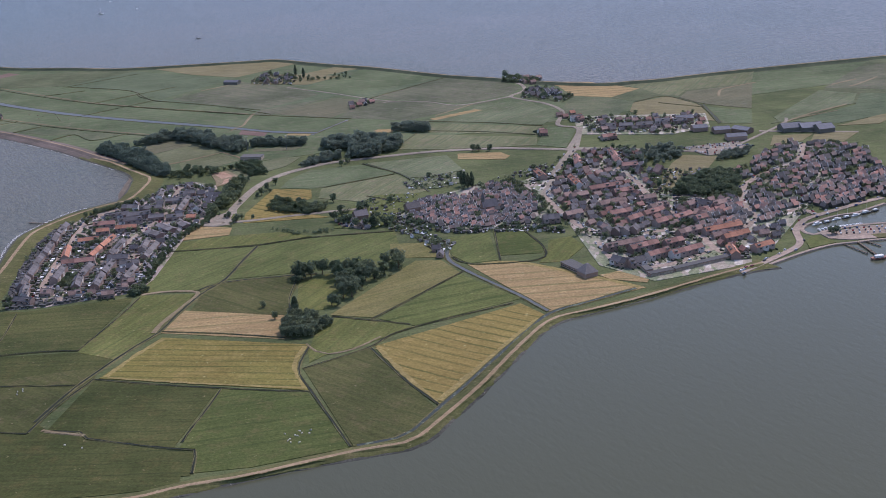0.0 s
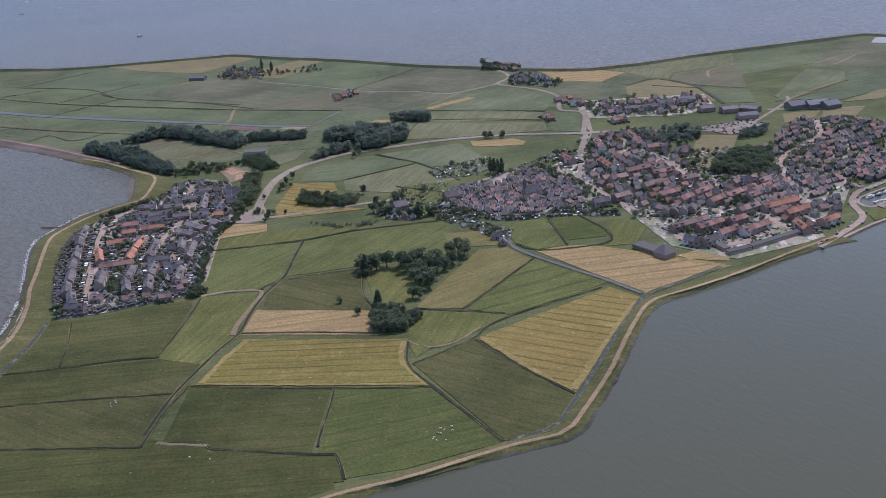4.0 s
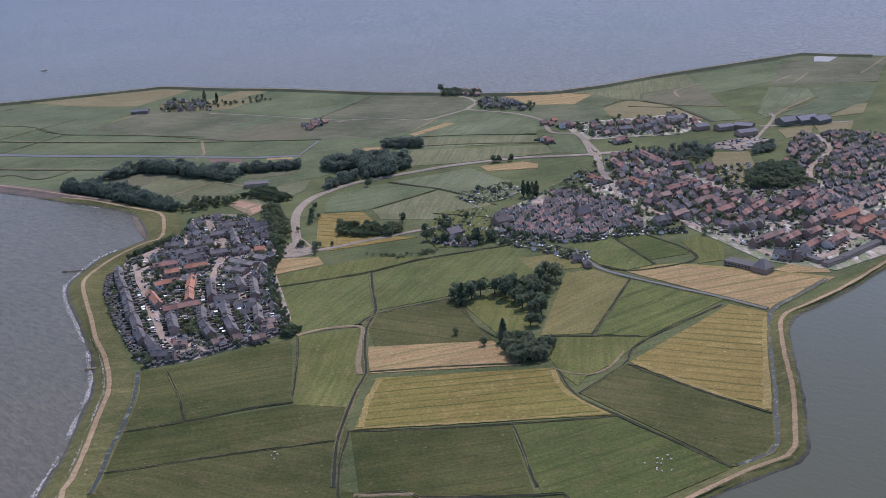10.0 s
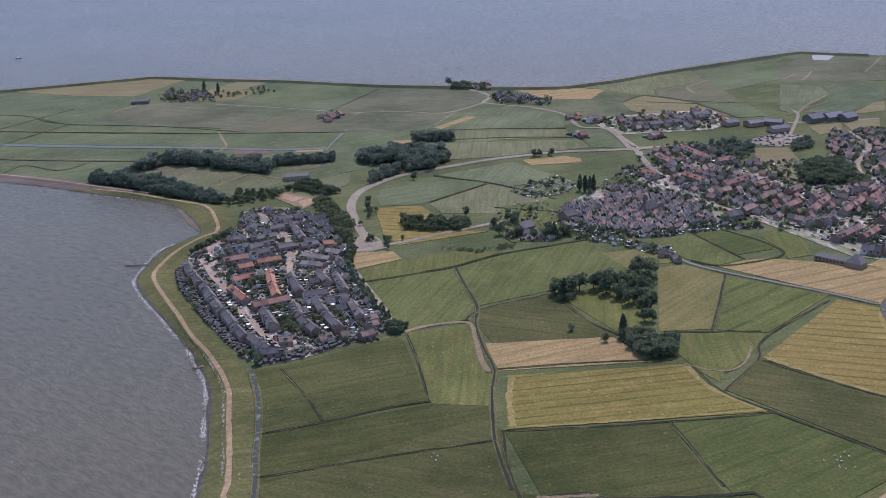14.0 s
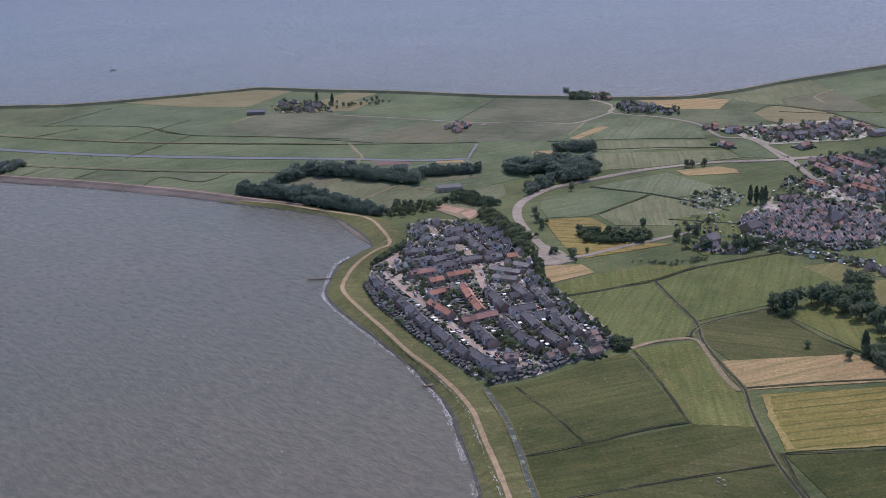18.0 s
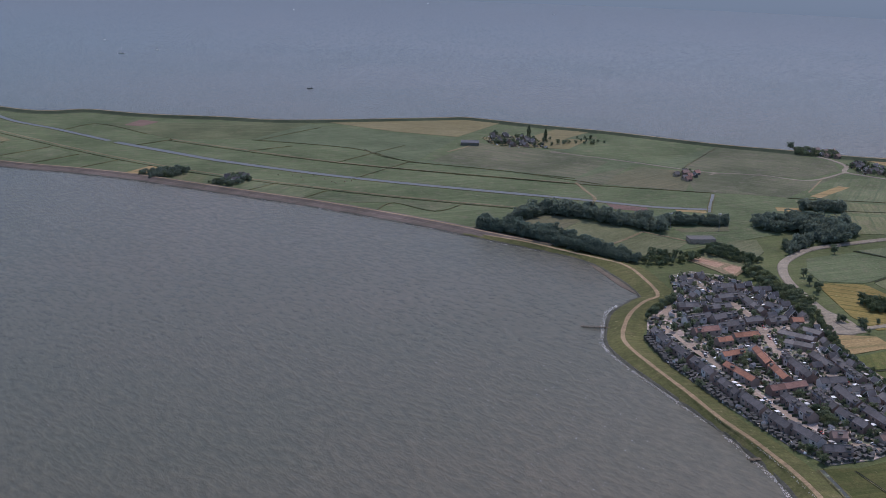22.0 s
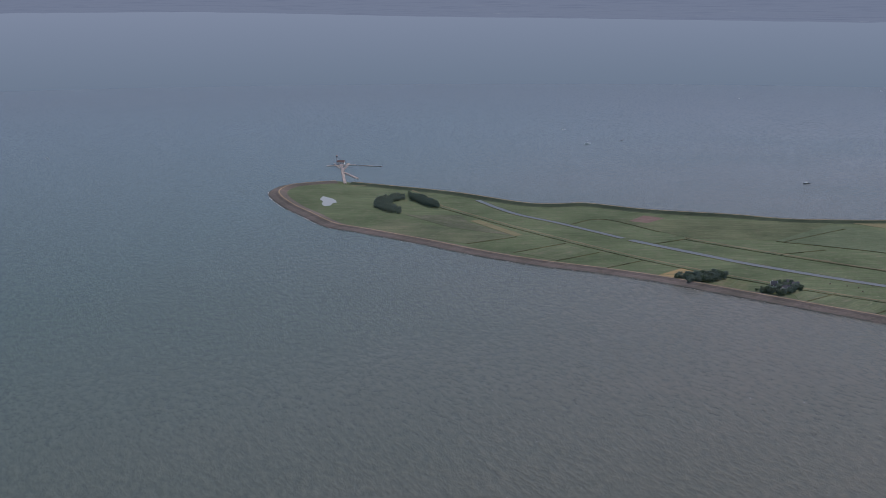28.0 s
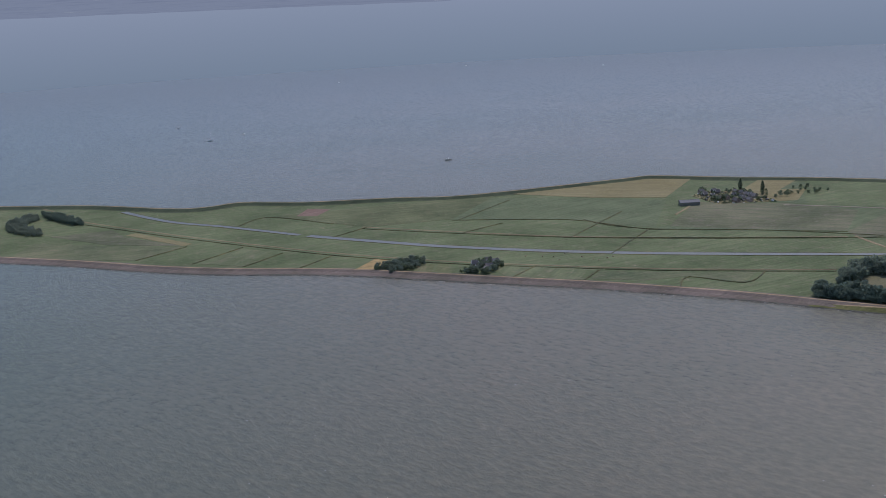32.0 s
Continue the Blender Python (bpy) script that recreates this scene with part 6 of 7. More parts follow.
terrace("tile_brown", "brick", -177.8, 884.1, -168.5, 888.1, 7, 3.4, 2.8)
terrace("tile_brown", "brick", -184.3, 854.9, -174.7, 858.4, 7, 3.4, 2.8)
terrace("tile_brown", "brick", -238.6, 861.5, -229.7, 861.1, 7, 3.4, 2.8)
yard("garden", ((20, 1088), (47, 1138), (104, 1194), (126, 1180), (170, 1240), (188, 1140), (166, 1038), (83, 1028), (36, 1061)))
yard("garden", ((179, 1239), (236, 1314), (257, 1233), (271, 1145), (365, 1160), (341, 926), (262, 887), (218, 926), (191, 1037)))
yard("garden", ((428, 1334), (465, 1322), (442, 1228), (446, 1182), (362, 967), (319, 938), (288, 923)))
terrace("tile_red", "brick", 243.6, 954.8, 266.8, 972.4, 8, 4.8, 3)
terrace("tile_red", "brick", 272.9, 969.1, 288.1, 979.4, 8, 4.8, 3)
terrace("tile_red", "brick", 257.7, 936.6, 275.4, 950.8, 8, 4.8, 3)
terrace("tile_red", "brick", 277.2, 940.4, 302.9, 960.4, 8, 4.8, 3)
terrace("tile_red", "brick", 257.5, 1054.6, 275.5, 1071.9, 8, 4.8, 3)
terrace("tile_red", "brick", 283.9, 1040.9, 299.8, 1056.1, 8, 4.8, 3)
terrace("tile_red", "brick", 266.8, 1027.9, 281.9, 1041, 8, 4.8, 3)
terrace("tile_red", "brick", 226.1, 1056.2, 245.4, 1067.9, 8, 4.8, 3)
terrace("tile_red", "brick", 242.4, 1037.6, 254.8, 1051.2, 8, 4.8, 3)
terrace("tile_red", "brick", 206.1, 1142.3, 235.6, 1159.3, 8, 4.8, 3)
terrace("tile_red", "brick", 230.4, 1130.5, 249.2, 1139.6, 8, 4.8, 3)
terrace("tile_red", "brick", 227.8, 1303.8, 236.1, 1247.7, 8, 4.8, 3)
terrace("tile_red", "brick", 239, 1233.1, 255.6, 1236.5, 8, 4.8, 3)
terrace("tile_red", "brick", 190.4, 1276.2, 193.7, 1239, 8, 4.8, 3)
terrace("tile_red", "brick", 302.8, 1038.3, 313.3, 1046.5, 8, 4.8, 3)
terrace("tile_orange", "brick", 308.2, 1002.7, 341.3, 1021.1, 8, 4.6, 3)
terrace("tile_orange", "brick", 322.9, 982.8, 338.6, 993.3, 8, 4.6, 3)
terrace("tile_orange", "brick", 186.7, 1193.2, 196.2, 1159.8, 8, 4.6, 3)
terrace("tile_orange", "brick", 150.3, 1218.7, 158.6, 1195.2, 8, 4.6, 3)
terrace("tile_brown", "brick", 222.8, 960.1, 255.6, 980.7, 8, 4.6, 3)
terrace("tile_brown", "brick", 263.7, 1076.2, 279.9, 1088.4, 8, 4.6, 3)
terrace("tile_brown", "brick", 216.5, 1088.1, 235.2, 1102.5, 8, 4.6, 3)
terrace("tile_brown", "brick", 188.9, 1119, 205.2, 1128, 8, 4.6, 3)
terrace("tile_brown", "brick", 253.9, 1105.3, 270.2, 1114.1, 8, 4.6, 3)
terrace("tile_brown", "brick", 297.9, 1083.7, 311.8, 1098.1, 8, 4.6, 3)
terrace("tile_brown", "brick", 321.1, 1082.4, 337.8, 1096.6, 8, 4.6, 3)
terrace("tile_brown", "brick", 285.6, 997.1, 306, 1012.6, 8, 4.6, 3)
terrace("tile_brown", "brick", 185.6, 1056.4, 201, 1066.5, 8, 4.6, 3)
terrace("tile_dark", "brick", 229.4, 930.2, 240.8, 919.8, 8.5, 4.4, 3.6)
terrace("tile_dark", "brick", 241.7, 918.4, 254.7, 928, 8.5, 4.4, 3.6)
terrace("tile_dark", "brick", 223.2, 1002.9, 226.1, 1012.7, 8.5, 4.4, 3.6)
terrace("tile_dark", "brick", 231.1, 1002.6, 234.1, 1012.4, 8.5, 4.4, 3.6)
terrace("tile_dark", "brick", 239, 1003.9, 242.1, 1013.7, 8.5, 4.4, 3.6)
terrace("tile_dark", "brick", 246.4, 1006.9, 249.6, 1016.8, 8.5, 4.4, 3.6)
terrace("tile_dark", "brick", 306.2, 1092.7, 322.1, 1082.3, 8.5, 4.4, 3.6)
terrace("tile_dark", "brick", 165.3, 1044.8, 180.6, 1049.4, 8.5, 4.4, 3.6)
flat_block("felt", "brick", 257.5, 898.8, 276.7, 909.2, 6, 2.6, 0.25)
flat_block("felt", "brick", 277.6, 910.5, 324.1, 941.7, 6, 2.6, 0.25)
flat_block("felt", "brick", 254.4, 918, 258.7, 906.9, 6, 2.6, 0.25)
terrace("tile_grey", "brick", 216.4, 1424.1, 233.9, 1425.3, 8, 4.4, 3)
terrace("tile_grey", "brick", 237.3, 1424.9, 254.1, 1426.1, 8, 4.4, 3)
terrace("tile_grey", "brick", 257.5, 1425.7, 277, 1429.7, 8, 4.4, 3)
terrace("tile_grey", "brick", 178.3, 1472.8, 192.2, 1477.7, 8, 4.4, 3)
terrace("tile_grey", "brick", 281.6, 1444.8, 298.5, 1446, 8, 4.4, 3)
terrace("tile_grey", "brick", 301.7, 1442.5, 318.8, 1446.9, 8, 4.4, 3)
terrace("tile_red", "brick", 217.4, 1367.7, 233.7, 1374.7, 8, 4, 3)
terrace("tile_red", "brick", 185.4, 1468.7, 193.7, 1474.3, 8, 4, 3)
terrace("tile_red", "brick", 143.6, 1398.6, 152.2, 1400.7, 8, 4, 3)
terrace("metal_roof", "brick", 346.2, 1393.5, 364.6, 1397.4, 14, 4.5, 2.5)
terrace("metal_roof", "brick", 357.9, 1357.8, 380.3, 1361.2, 14, 4.5, 2.5)
terrace("metal_roof", "brick", 371.3, 1399.6, 387.9, 1386.1, 14, 4.5, 2.5)
terrace("metal_roof", "brick", 305.9, 1459.2, 326.5, 1463.3, 14, 4.5, 2.5)
terrace("metal_roof", "brick", 322.9, 1404.8, 339.6, 1409, 14, 4.5, 2.5)
terrace("metal_roof", "wood_dark", 422.6, 1393.5, 445.6, 1399.8, 18, 5, 4)
terrace("metal_roof", "wood_dark", 443.9, 1393.6, 468.4, 1399.5, 18, 5, 4)
terrace("metal_roof", "wood_dark", 460.8, 1384.8, 479.1, 1392.6, 18, 5, 4)
terrace("tile_orange", "brick", 326.3, 959.5, 329.4, 936.5, 8, 4.8, 3)
terrace("tile_orange", "brick", 345.6, 954.7, 361.3, 967.1, 8, 4.8, 3)
terrace("tile_orange", "brick", 327.4, 989.2, 345.4, 998.4, 8, 4.8, 3)
terrace("tile_orange", "brick", 322.9, 1011.3, 340.1, 1024.9, 8, 4.8, 3)
terrace("tile_red", "brick", 141.8, 1409.5, 147.2, 1414.2, 7, 3, 3)
terrace("metal_roof", "wood_dark", -368.3, 1800, -345.2, 1796.7, 14, 4, 2)
flat_block("felt", "brick_pale", -199.2, 1312.3, -174.2, 1312.4, 14, 4, 1.5)
terrace("tile_dark", "brick", 30.3, 1090.3, 42.4, 1096.3, 12, 4, 4)
terrace("tile_dark", "brick", -16.5, 1066.7, -5, 1072.5, 12, 4, 4)
yard("hazy_polder_d", ((8, 1199), (71, 1243), (80, 1201), (52, 1172), (21, 1168)))
yard("meadow_d", ((-11, 1148), (34, 1156), (29, 1084), (11, 1037), (-30, 1038), (-36, 1084)))
BREAKWATER = (((-1290, 2166), (-1366, 2388), 5), ((-1380, 2359), (-1335, 2382), 5), ((-1326, 2286), (-1283, 2222), 4), ((-1329, 2376), (-1283, 2368), 1.6), ((-1351, 2393), (-1334, 2305), 4), ((-1374, 2385), (-1347, 2331), 3))
LIGHT_AT = (-1371, 2386)
SCHOOL = ((190.8, 929.9), (211.3, 901.4), (216.5, 919.4))
CHURCH_AT = (111.6, 1091.1)
claim(*CHURCH_AT, 9, 6, 0.5)

# streets and their parked cars
street((-286.5, 1066.8), (-281.6, 1032.6), (-273.5, 997), (-266, 957.8), (-258.9, 923.7), (-251.5, 898), (-243.1, 865.4), (-239.5, 845.4))
street((-230.8, 1192.6), (-227.3, 1149.5), (-217, 1129.2), (-213.1, 1094.9), (-215.1, 1049.4), (-218.9, 1008.2), (-221.1, 959.9), (-219.6, 942.7))
street((-156.9, 1062.9), (-177.9, 1075.2), (-205.8, 1058.6), (-217.9, 1047.2), (-242.3, 1039.7), (-267, 1028.5), (-280.3, 1028.1))
street((-258.9, 923.7), (-238.6, 932.8), (-221.8, 942.2), (-205.5, 955.7), (-189.5, 946.4))
street((-239.5, 845.4), (-223.5, 855.4), (-215.2, 846.6))
street((-199.9, 905.6), (-201.4, 862.3))
street((-292.3, 1086.4), (-279.2, 1095), (-266.2, 1126.7))
street((-200.7, 1060.2), (-191, 1021), (-198.7, 957.4))
street((413, 1058), (434, 1076), (454, 1093), (480, 1112))
street((330, 905), (360, 940), (385, 975), (388, 1015), (400, 1045), (413, 1058))
street((335, 994), (360, 1051), (400, 1075), (413, 1058))
street((360, 1051), (350, 1120), (372, 1190), (420, 1250), (440, 1330))
street((185.5, 1334.6), (170.1, 1240), (166.6, 1183.4), (160.2, 1139.6))
street((170.1, 1240), (203.2, 1237.5), (244.6, 1211.4), (265.2, 1125.4), (297.4, 1032.1), (314.7, 967.5), (329, 944.9))
street((160.2, 1139.6), (190.7, 1054.2), (217.1, 1015.3), (261.9, 1013.6), (297.4, 1032.1), (339.4, 1056.2))
street((236, 1235), (233.4, 1309.2))
street((320, 1306.8), (357.7, 1319.1), (383.1, 1327.3))
street((217.3, 986.2), (236.3, 925.9), (272.9, 925), (314.7, 967.5))
street((286.8, 1124.1), (352.6, 1140.2))

# the lakeside estate
houses("dark", 34, 18, ((-246, 1192), (-223, 1204), (-179, 1162), (-171, 1099), (-171, 1052), (-204, 1046), (-214, 1064), (-221, 1113), (-265, 1110)))
houses("dark", 22, -78, ((-195, 1015), (-172, 1030), (-168, 961), (-169, 897), (-162, 884), (-200, 864), (-192, 938), (-210, 961)))
gardens("estate", 70, 120, 24, ((-296, 1080), (-306, 1039), (-304, 993), (-286, 918), (-264, 847), (-253, 831), (-224, 837), (-162, 869), (-159, 897), (-171, 1034), (-168, 1111), (-180, 1157), (-197, 1192), (-225, 1208), (-247, 1196), (-256, 1141), (-281, 1103)))
roofscape("small_garden_sheds", "small dark garden sheds behind the houses", 95, (2.2, 3.2), (1.8, 2.4), 1.9, 0.45, 28, 1.5, ((-254, 829), (-224, 836), (-162, 867), (-160, 884), (-226, 850), (-258, 846)))
roofscape("small_garden_sheds", "small dark garden sheds behind the houses", 90, (2.2, 3.0), (1.8, 2.4), 1.9, 0.45, 12, 1.5, ((-305, 1000), (-286, 918), (-264, 847), (-259, 852), (-280, 918), (-298, 1000), (-304, 1045), (-307, 1040)))
clutter(((-254, 829), (-224, 836), (-162, 867), (-160, 884), (-226, 850), (-258, 846)), 240)
clutter(((-305, 1000), (-286, 918), (-264, 847), (-259, 852), (-280, 918), (-298, 1000), (-304, 1045), (-307, 1040)), 160)
lane_trees("leaf", 9, 4.5, 7, ((-163, 1077), (-170, 1036), (-172, 1002), (-170, 956), (-165, 909), (-162, 884), (-161, 862)))
for at in ((-286.6, 1092.5), (-294.9, 1084.1), (-281.6, 1056.6), (-265, 1021.1), (-165.7, 930.3), (-162.5, 872.1), (-160.7, 861.5), (-258.4, 843), (-256, 831.5), (-229.8, 892.2), (-232.5, 903.5),):
    tree(at, "leaf", 7)
field("road_junction", "asphalt", "pale paved road junction beside the estate", *((-165, 1078), (-144, 1104), (-136, 1080), (-134, 1053), (-156, 1049), (-173, 1063)))
field("green_island", "meadow_d", "small green island in the road junction", *((-149, 1083), (-141, 1090), (-138, 1076), (-148, 1068)))
for at in ((-144.9, 1079.9), (-143.2, 1076.2), (-132.5, 1063.6), (-133.2, 1068.6),):
    tree(at, "leaf_dark", 7)

# the old village and its new rows
old_houses(150, 28, ((31, 1107), (47, 1134), (87, 1132), (104, 1185), (126, 1175), (156, 1116), (152, 1042), (83, 1031), (40, 1065)))
roofscape("old_village_houses", "crowded dark wooden houses with white verge boards", 170, (4.0, 5.4), (3.2, 4.2), 2.2, 2.1, 28, 1.7, ((31, 1107), (47, 1134), (86, 1140), (104, 1185), (126, 1175), (155, 1128), (163, 1083), (152, 1038), (83, 1028), (41, 1061)), True)
houses("mixed", 78, 38, ((171, 1228), (203, 1238), (216, 1170), (255, 1167), (271, 1125), (280, 1086), (351, 1120), (345, 1065), (303, 1040), (237, 1010), (191, 1037), (162, 1112), (164, 1173)))
houses("mixed", 42, 38, ((202, 1312), (258, 1312), (263, 1233), (280, 1232), (266, 1156), (204, 1181), (179, 1239)))
houses("mixed", 30, 25, ((213, 1480), (338, 1488), (341, 1434), (293, 1400), (214, 1405)))
roofscape("harbour_houses", "crowded small dark wooden houses behind the harbour", 150, (4.6, 7.5), (4.0, 5.2), 2.8, 2.5, 35, 2.4, ((425, 1075), (446, 1082), (470, 1108), (520, 1130), (540, 1190), (500, 1215), (455, 1190), (430, 1150), (405, 1100)), True)
roofscape("village_houses", "crowded small houses between the village streets", 190, (4.6, 7.5), (4.0, 5.2), 2.8, 2.5, 20, 2.8, ((405, 1100), (440, 1170), (500, 1225), (500, 1310), (425, 1340), (395, 1290), (350, 1210), (330, 1110), (360, 1060)), True)
roofscape("village_houses", "crowded small houses between the village streets", 70, (4.6, 7.5), (4.0, 5.2), 2.8, 2.5, 38, 2.6, ((300, 1010), (371, 1045), (400, 1090), (335, 1100), (290, 1060), (280, 1030)), True)
gardens("harbour", 14, 60, 6, ((330,1000),(400,1060),(425,1080),(440,1170),(490,1220),(490,1300),(425,1330),(350,1200),(310,1100)))
houses("mixed", 14, 20, ((337, 1058), (365, 1064), (383, 1031), (358, 968), (321, 945), (310, 980)))
houses("dark", 26, 30, ((111, 1677), (140, 1693), (173, 1623), (165, 1594), (109, 1628)))
houses("mixed", 12, 30, ((77, 1778), (127, 1761), (119, 1727), (93, 1736)))
houses("dark", 18, 20, ((-327, 1848), (-313, 1872), (-263, 1836), (-264, 1774), (-319, 1793)))
houses("mixed", 8, 20, ((-130, 1635), (-99, 1636), (-101, 1603), (-119, 1580), (-133, 1599)))
houses("red", 4, 20, ((168, 1525), (200, 1508), (193, 1486), (160, 1496)))
houses("dark", 8, 0, ((-675, 1560), (-659, 1598), (-629, 1589), (-641, 1548)))
houses("dark", 5, 0, ((-38, 1070), (5, 1042), (4, 1029), (-33, 1049)))
houses("dark", 3, 0, ((78, 971), (84, 955), (82, 950), (74, 966)))
gardens("village", 44, 170, 40, ((20, 1090), (47, 1134), (105, 1188), (161, 1131), (191, 1037), (217, 986), (263, 911), (334, 945), (361, 1226), (298, 1230), (257, 1233), (190, 1300), (137, 1242)))
car_park(60, ((306, 1324), (373, 1350), (377, 1297), (331, 1286)))
car_park(14, ((166, 1194), (176, 1189), (174, 1141), (166, 1141)))
car_park(24, ((-29, 1056), (8, 1046), (2, 1032), (-24, 1043)))
wood("leaf", 60, 4, ((-162, 1083), (-156, 1086), (-168, 1012), (-166, 962), (-161, 915), (-157, 888), (-159, 865), (-162, 880), (-167, 903), (-173, 947), (-177, 994), (-173, 1030)))
garden_trees(((405, 1100), (440, 1170), (500, 1225), (500, 1310), (425, 1340), (395, 1290), (350, 1210), (330, 1110), (360, 1060)), 150)
garden_trees(((425, 1075), (470, 1108), (520, 1130), (540, 1190), (500, 1215), (455, 1190), (430, 1150), (405, 1100)), 40)
garden_trees(((164, 1240), (214, 1332), (259, 1328), (286, 1231), (282, 1134), (238, 1137), (183, 1140)), 70, 3.5, 9)
garden_trees(((155, 1132), (216, 1138), (281, 1115), (354, 1150), (342, 1030), (275, 969), (217, 986), (176, 1029)), 66, 3.5, 9)
garden_trees(((20, 1088), (47, 1138), (104, 1194), (126, 1180), (170, 1240), (188, 1140), (166, 1038), (83, 1028), (36, 1061)), 50, 3.5, 9)
garden_trees(((184, 1506), (340, 1504), (341, 1434), (293, 1386), (194, 1407)), 30, 3.5, 9)
garden_trees(((-296, 1080), (-306, 1039), (-304, 993), (-286, 918), (-264, 847), (-253, 831), (-224, 837), (-162, 869), (-159, 897), (-171, 1034), (-168, 1111), (-180, 1157), (-197, 1192), (-225, 1208), (-247, 1196), (-256, 1141), (-281, 1103)), 60, 3.5, 6)
gardens("allotments", 4, 8, 0, ((8, 1199), (71, 1243), (80, 1201), (52, 1172), (21, 1168)))
gardens("farmstead", 3, 10, 8, ((-11, 1148), (34, 1156), (29, 1084), (11, 1037), (-30, 1038), (-36, 1084)))
gardens("village edge", 6, 14, 0, ((19, 1069), (59, 1024), (94, 982), (82, 955), (46, 1011), (16, 1039)))

gardens("farm hamlet", 4, 24, 3, ((-335, 1850), (-313, 1876), (-260, 1840), (-255, 1774), (-325, 1790)))
garden_trees(((-335, 1850), (-313, 1876), (-225, 1830), (-215, 1790), (-325, 1790)), 26, 5, 10, "leaf_dark")
garden_trees(((-235, 1850), (-190, 1860), (-170, 1810), (-230, 1800)), 14, 5, 8, "leaf_dark")
gardens("south hamlet", 4, 30, 3, ((105, 1680), (140, 1697), (177, 1623), (165, 1590), (104, 1628)))
garden_trees(((105, 1680), (140, 1697), (177, 1623), (165, 1590), (104, 1628)), 24, 5, 9, "leaf_dark")
garden_trees(((-138, 1640), (-95, 1640), (-95, 1600), (-119, 1576), (-138, 1599)), 8, 4, 7, "leaf")
yard("garden", ((180, 1500), (345, 1500), (345, 1425), (300, 1390), (190, 1400)))
yard("straw_green", ((-335, 1850), (-313, 1876), (-190, 1840), (-230, 1774), (-325, 1790)))
gardens("south rows", 12, 50, 16, ((190, 1490), (340, 1490), (341, 1434), (293, 1400), (200, 1405)))

# trees
wood("leaf_hazy", 75, 11, ((-396, 1356), (-352, 1319), (-302, 1266), (-274, 1234), (-261, 1243), (-280, 1272), (-314, 1318), (-356, 1355), (-389, 1376)))
wood("leaf_hazy", 75, 12, ((-361, 1391), (-335, 1403), (-317, 1417), (-288, 1402), (-256, 1371), (-214, 1342), (-208, 1365), (-230, 1388), (-263, 1410), (-291, 1432), (-318, 1436), (-346, 1417)))
wood("leaf_hazy", 80, 12, ((-118, 1361), (-100, 1344), (-79, 1353), (-70, 1302), (-43, 1310), (-18, 1346), (-19, 1368), (-45, 1385), (-82, 1389), (-110, 1388)))
wood("leaf_hazy", 26, 9, ((-205, 1374), (-142, 1371), (-139, 1384), (-200, 1394)))
wood("leaf_hazy", 26, 11, ((-40, 1441), (1, 1427), (5, 1444), (-30, 1459)))
wood("leaf_hazy", 26, 9, ((-119, 1266), (-102, 1281), (-78, 1304), (-87, 1315), (-111, 1289)))
wood("leaf", 34, 8, ((-180, 1216), (-164, 1216), (-154, 1134), (-160, 1083), (-170, 1082), (-173, 1139)))
wood("leaf", 30, 7, ((-110, 1129), (-80, 1118), (-58, 1100), (-66, 1083), (-95, 1092), (-109, 1100)))
wood("leaf", 14, 7, ((-63, 1113), (-52, 1116), (-55, 1092), (-64, 1092)))
for at in ((7, 913), (14, 922), (15, 908), (5, 898), (22, 913), (28, 911), (38, 929), (45, 938), (50, 932), (50, 925), (23, 893), (16, 889), (10, 884), (13, 871), (20, 875), (28, 879), (35, 896), (41, 908), (24, 856), (18, 852), (17, 835), (12, 836), (-29, 907), (-27, 897), (-20, 902), (-1, 909), (4, 909), (-12, 909), (24, 903), (28, 892), (24, 868)):
    tree(at, RNG.choice(("leaf", "leaf_dark", "leaf_dark", "leaf_dark")), RNG.uniform(10, 15))
shrubs(24, ((-2, 893), (14, 906), (50, 930), (56, 922), (34, 880), (22, 846), (12, 850), (18, 885)))
wood("leaf_dark", 44, 7.5, ((-14, 812), (2, 814), (20, 797), (10, 772), (-13, 773), (-14, 789)))
wood("leaf_dark", 70, 9, ((300, 1172), (334, 1211), (361, 1190), (340, 1138), (314, 1124), (287, 1131)))
wood("leaf_hazy", 26, 8, ((240, 1304), (290, 1325), (307, 1290), (281, 1250), (245, 1263)))
wood("leaf_hazy", 20, 7, ((-753, 1590), (-749, 1614), (-702, 1615), (-702, 1598), (-737, 1572)))
wood("leaf_hazy", 14, 6, ((-675, 1550), (-653, 1577), (-624, 1574), (-646, 1542)))
wood("leaf_hazy", 70, 6, ((-1193, 1997), (-1185, 2047), (-1163, 2054), (-1157, 2030), (-1168, 2009), (-1165, 1976), (-1138, 1938), (-1133, 1913), (-1150, 1920), (-1180, 1956)))
wood("leaf_hazy", 50, 6, ((-1158, 2065), (-1142, 2062), (-1096, 1994), (-1090, 1966), (-1106, 1974), (-1147, 2031)))
wood("leaf", 18, 7, ((77, 1778), (125, 1752), (116, 1728), (68, 1753)))
wood("leaf_hazy", 20, 6, ((357, 1305), (382, 1309), (368, 1274), (339, 1261)))
wood("leaf", 14, 5, ((278, 1042), (308, 1049), (312, 1028), (282, 1019)))
wood("leaf", 16, 6, ((322, 1132), (354, 1150), (351, 1120), (323, 1103)))
wood("leaf", 20, 5, ((112, 1176), (124, 1202), (161, 1127), (157, 1102), (132, 1143)))
wood("leaf", 16, 5, ((-294, 1090), (-280, 1106), (-262, 1125), (-259, 1141), (-278, 1117), (-292, 1099)))
wood("leaf", 12, 5, ((-158, 878), (-150, 869), (-158, 858), (-166, 863)))
wood("leaf", 10, 4, ((-256, 845), (-248, 848), (-253, 829), (-256, 830)))
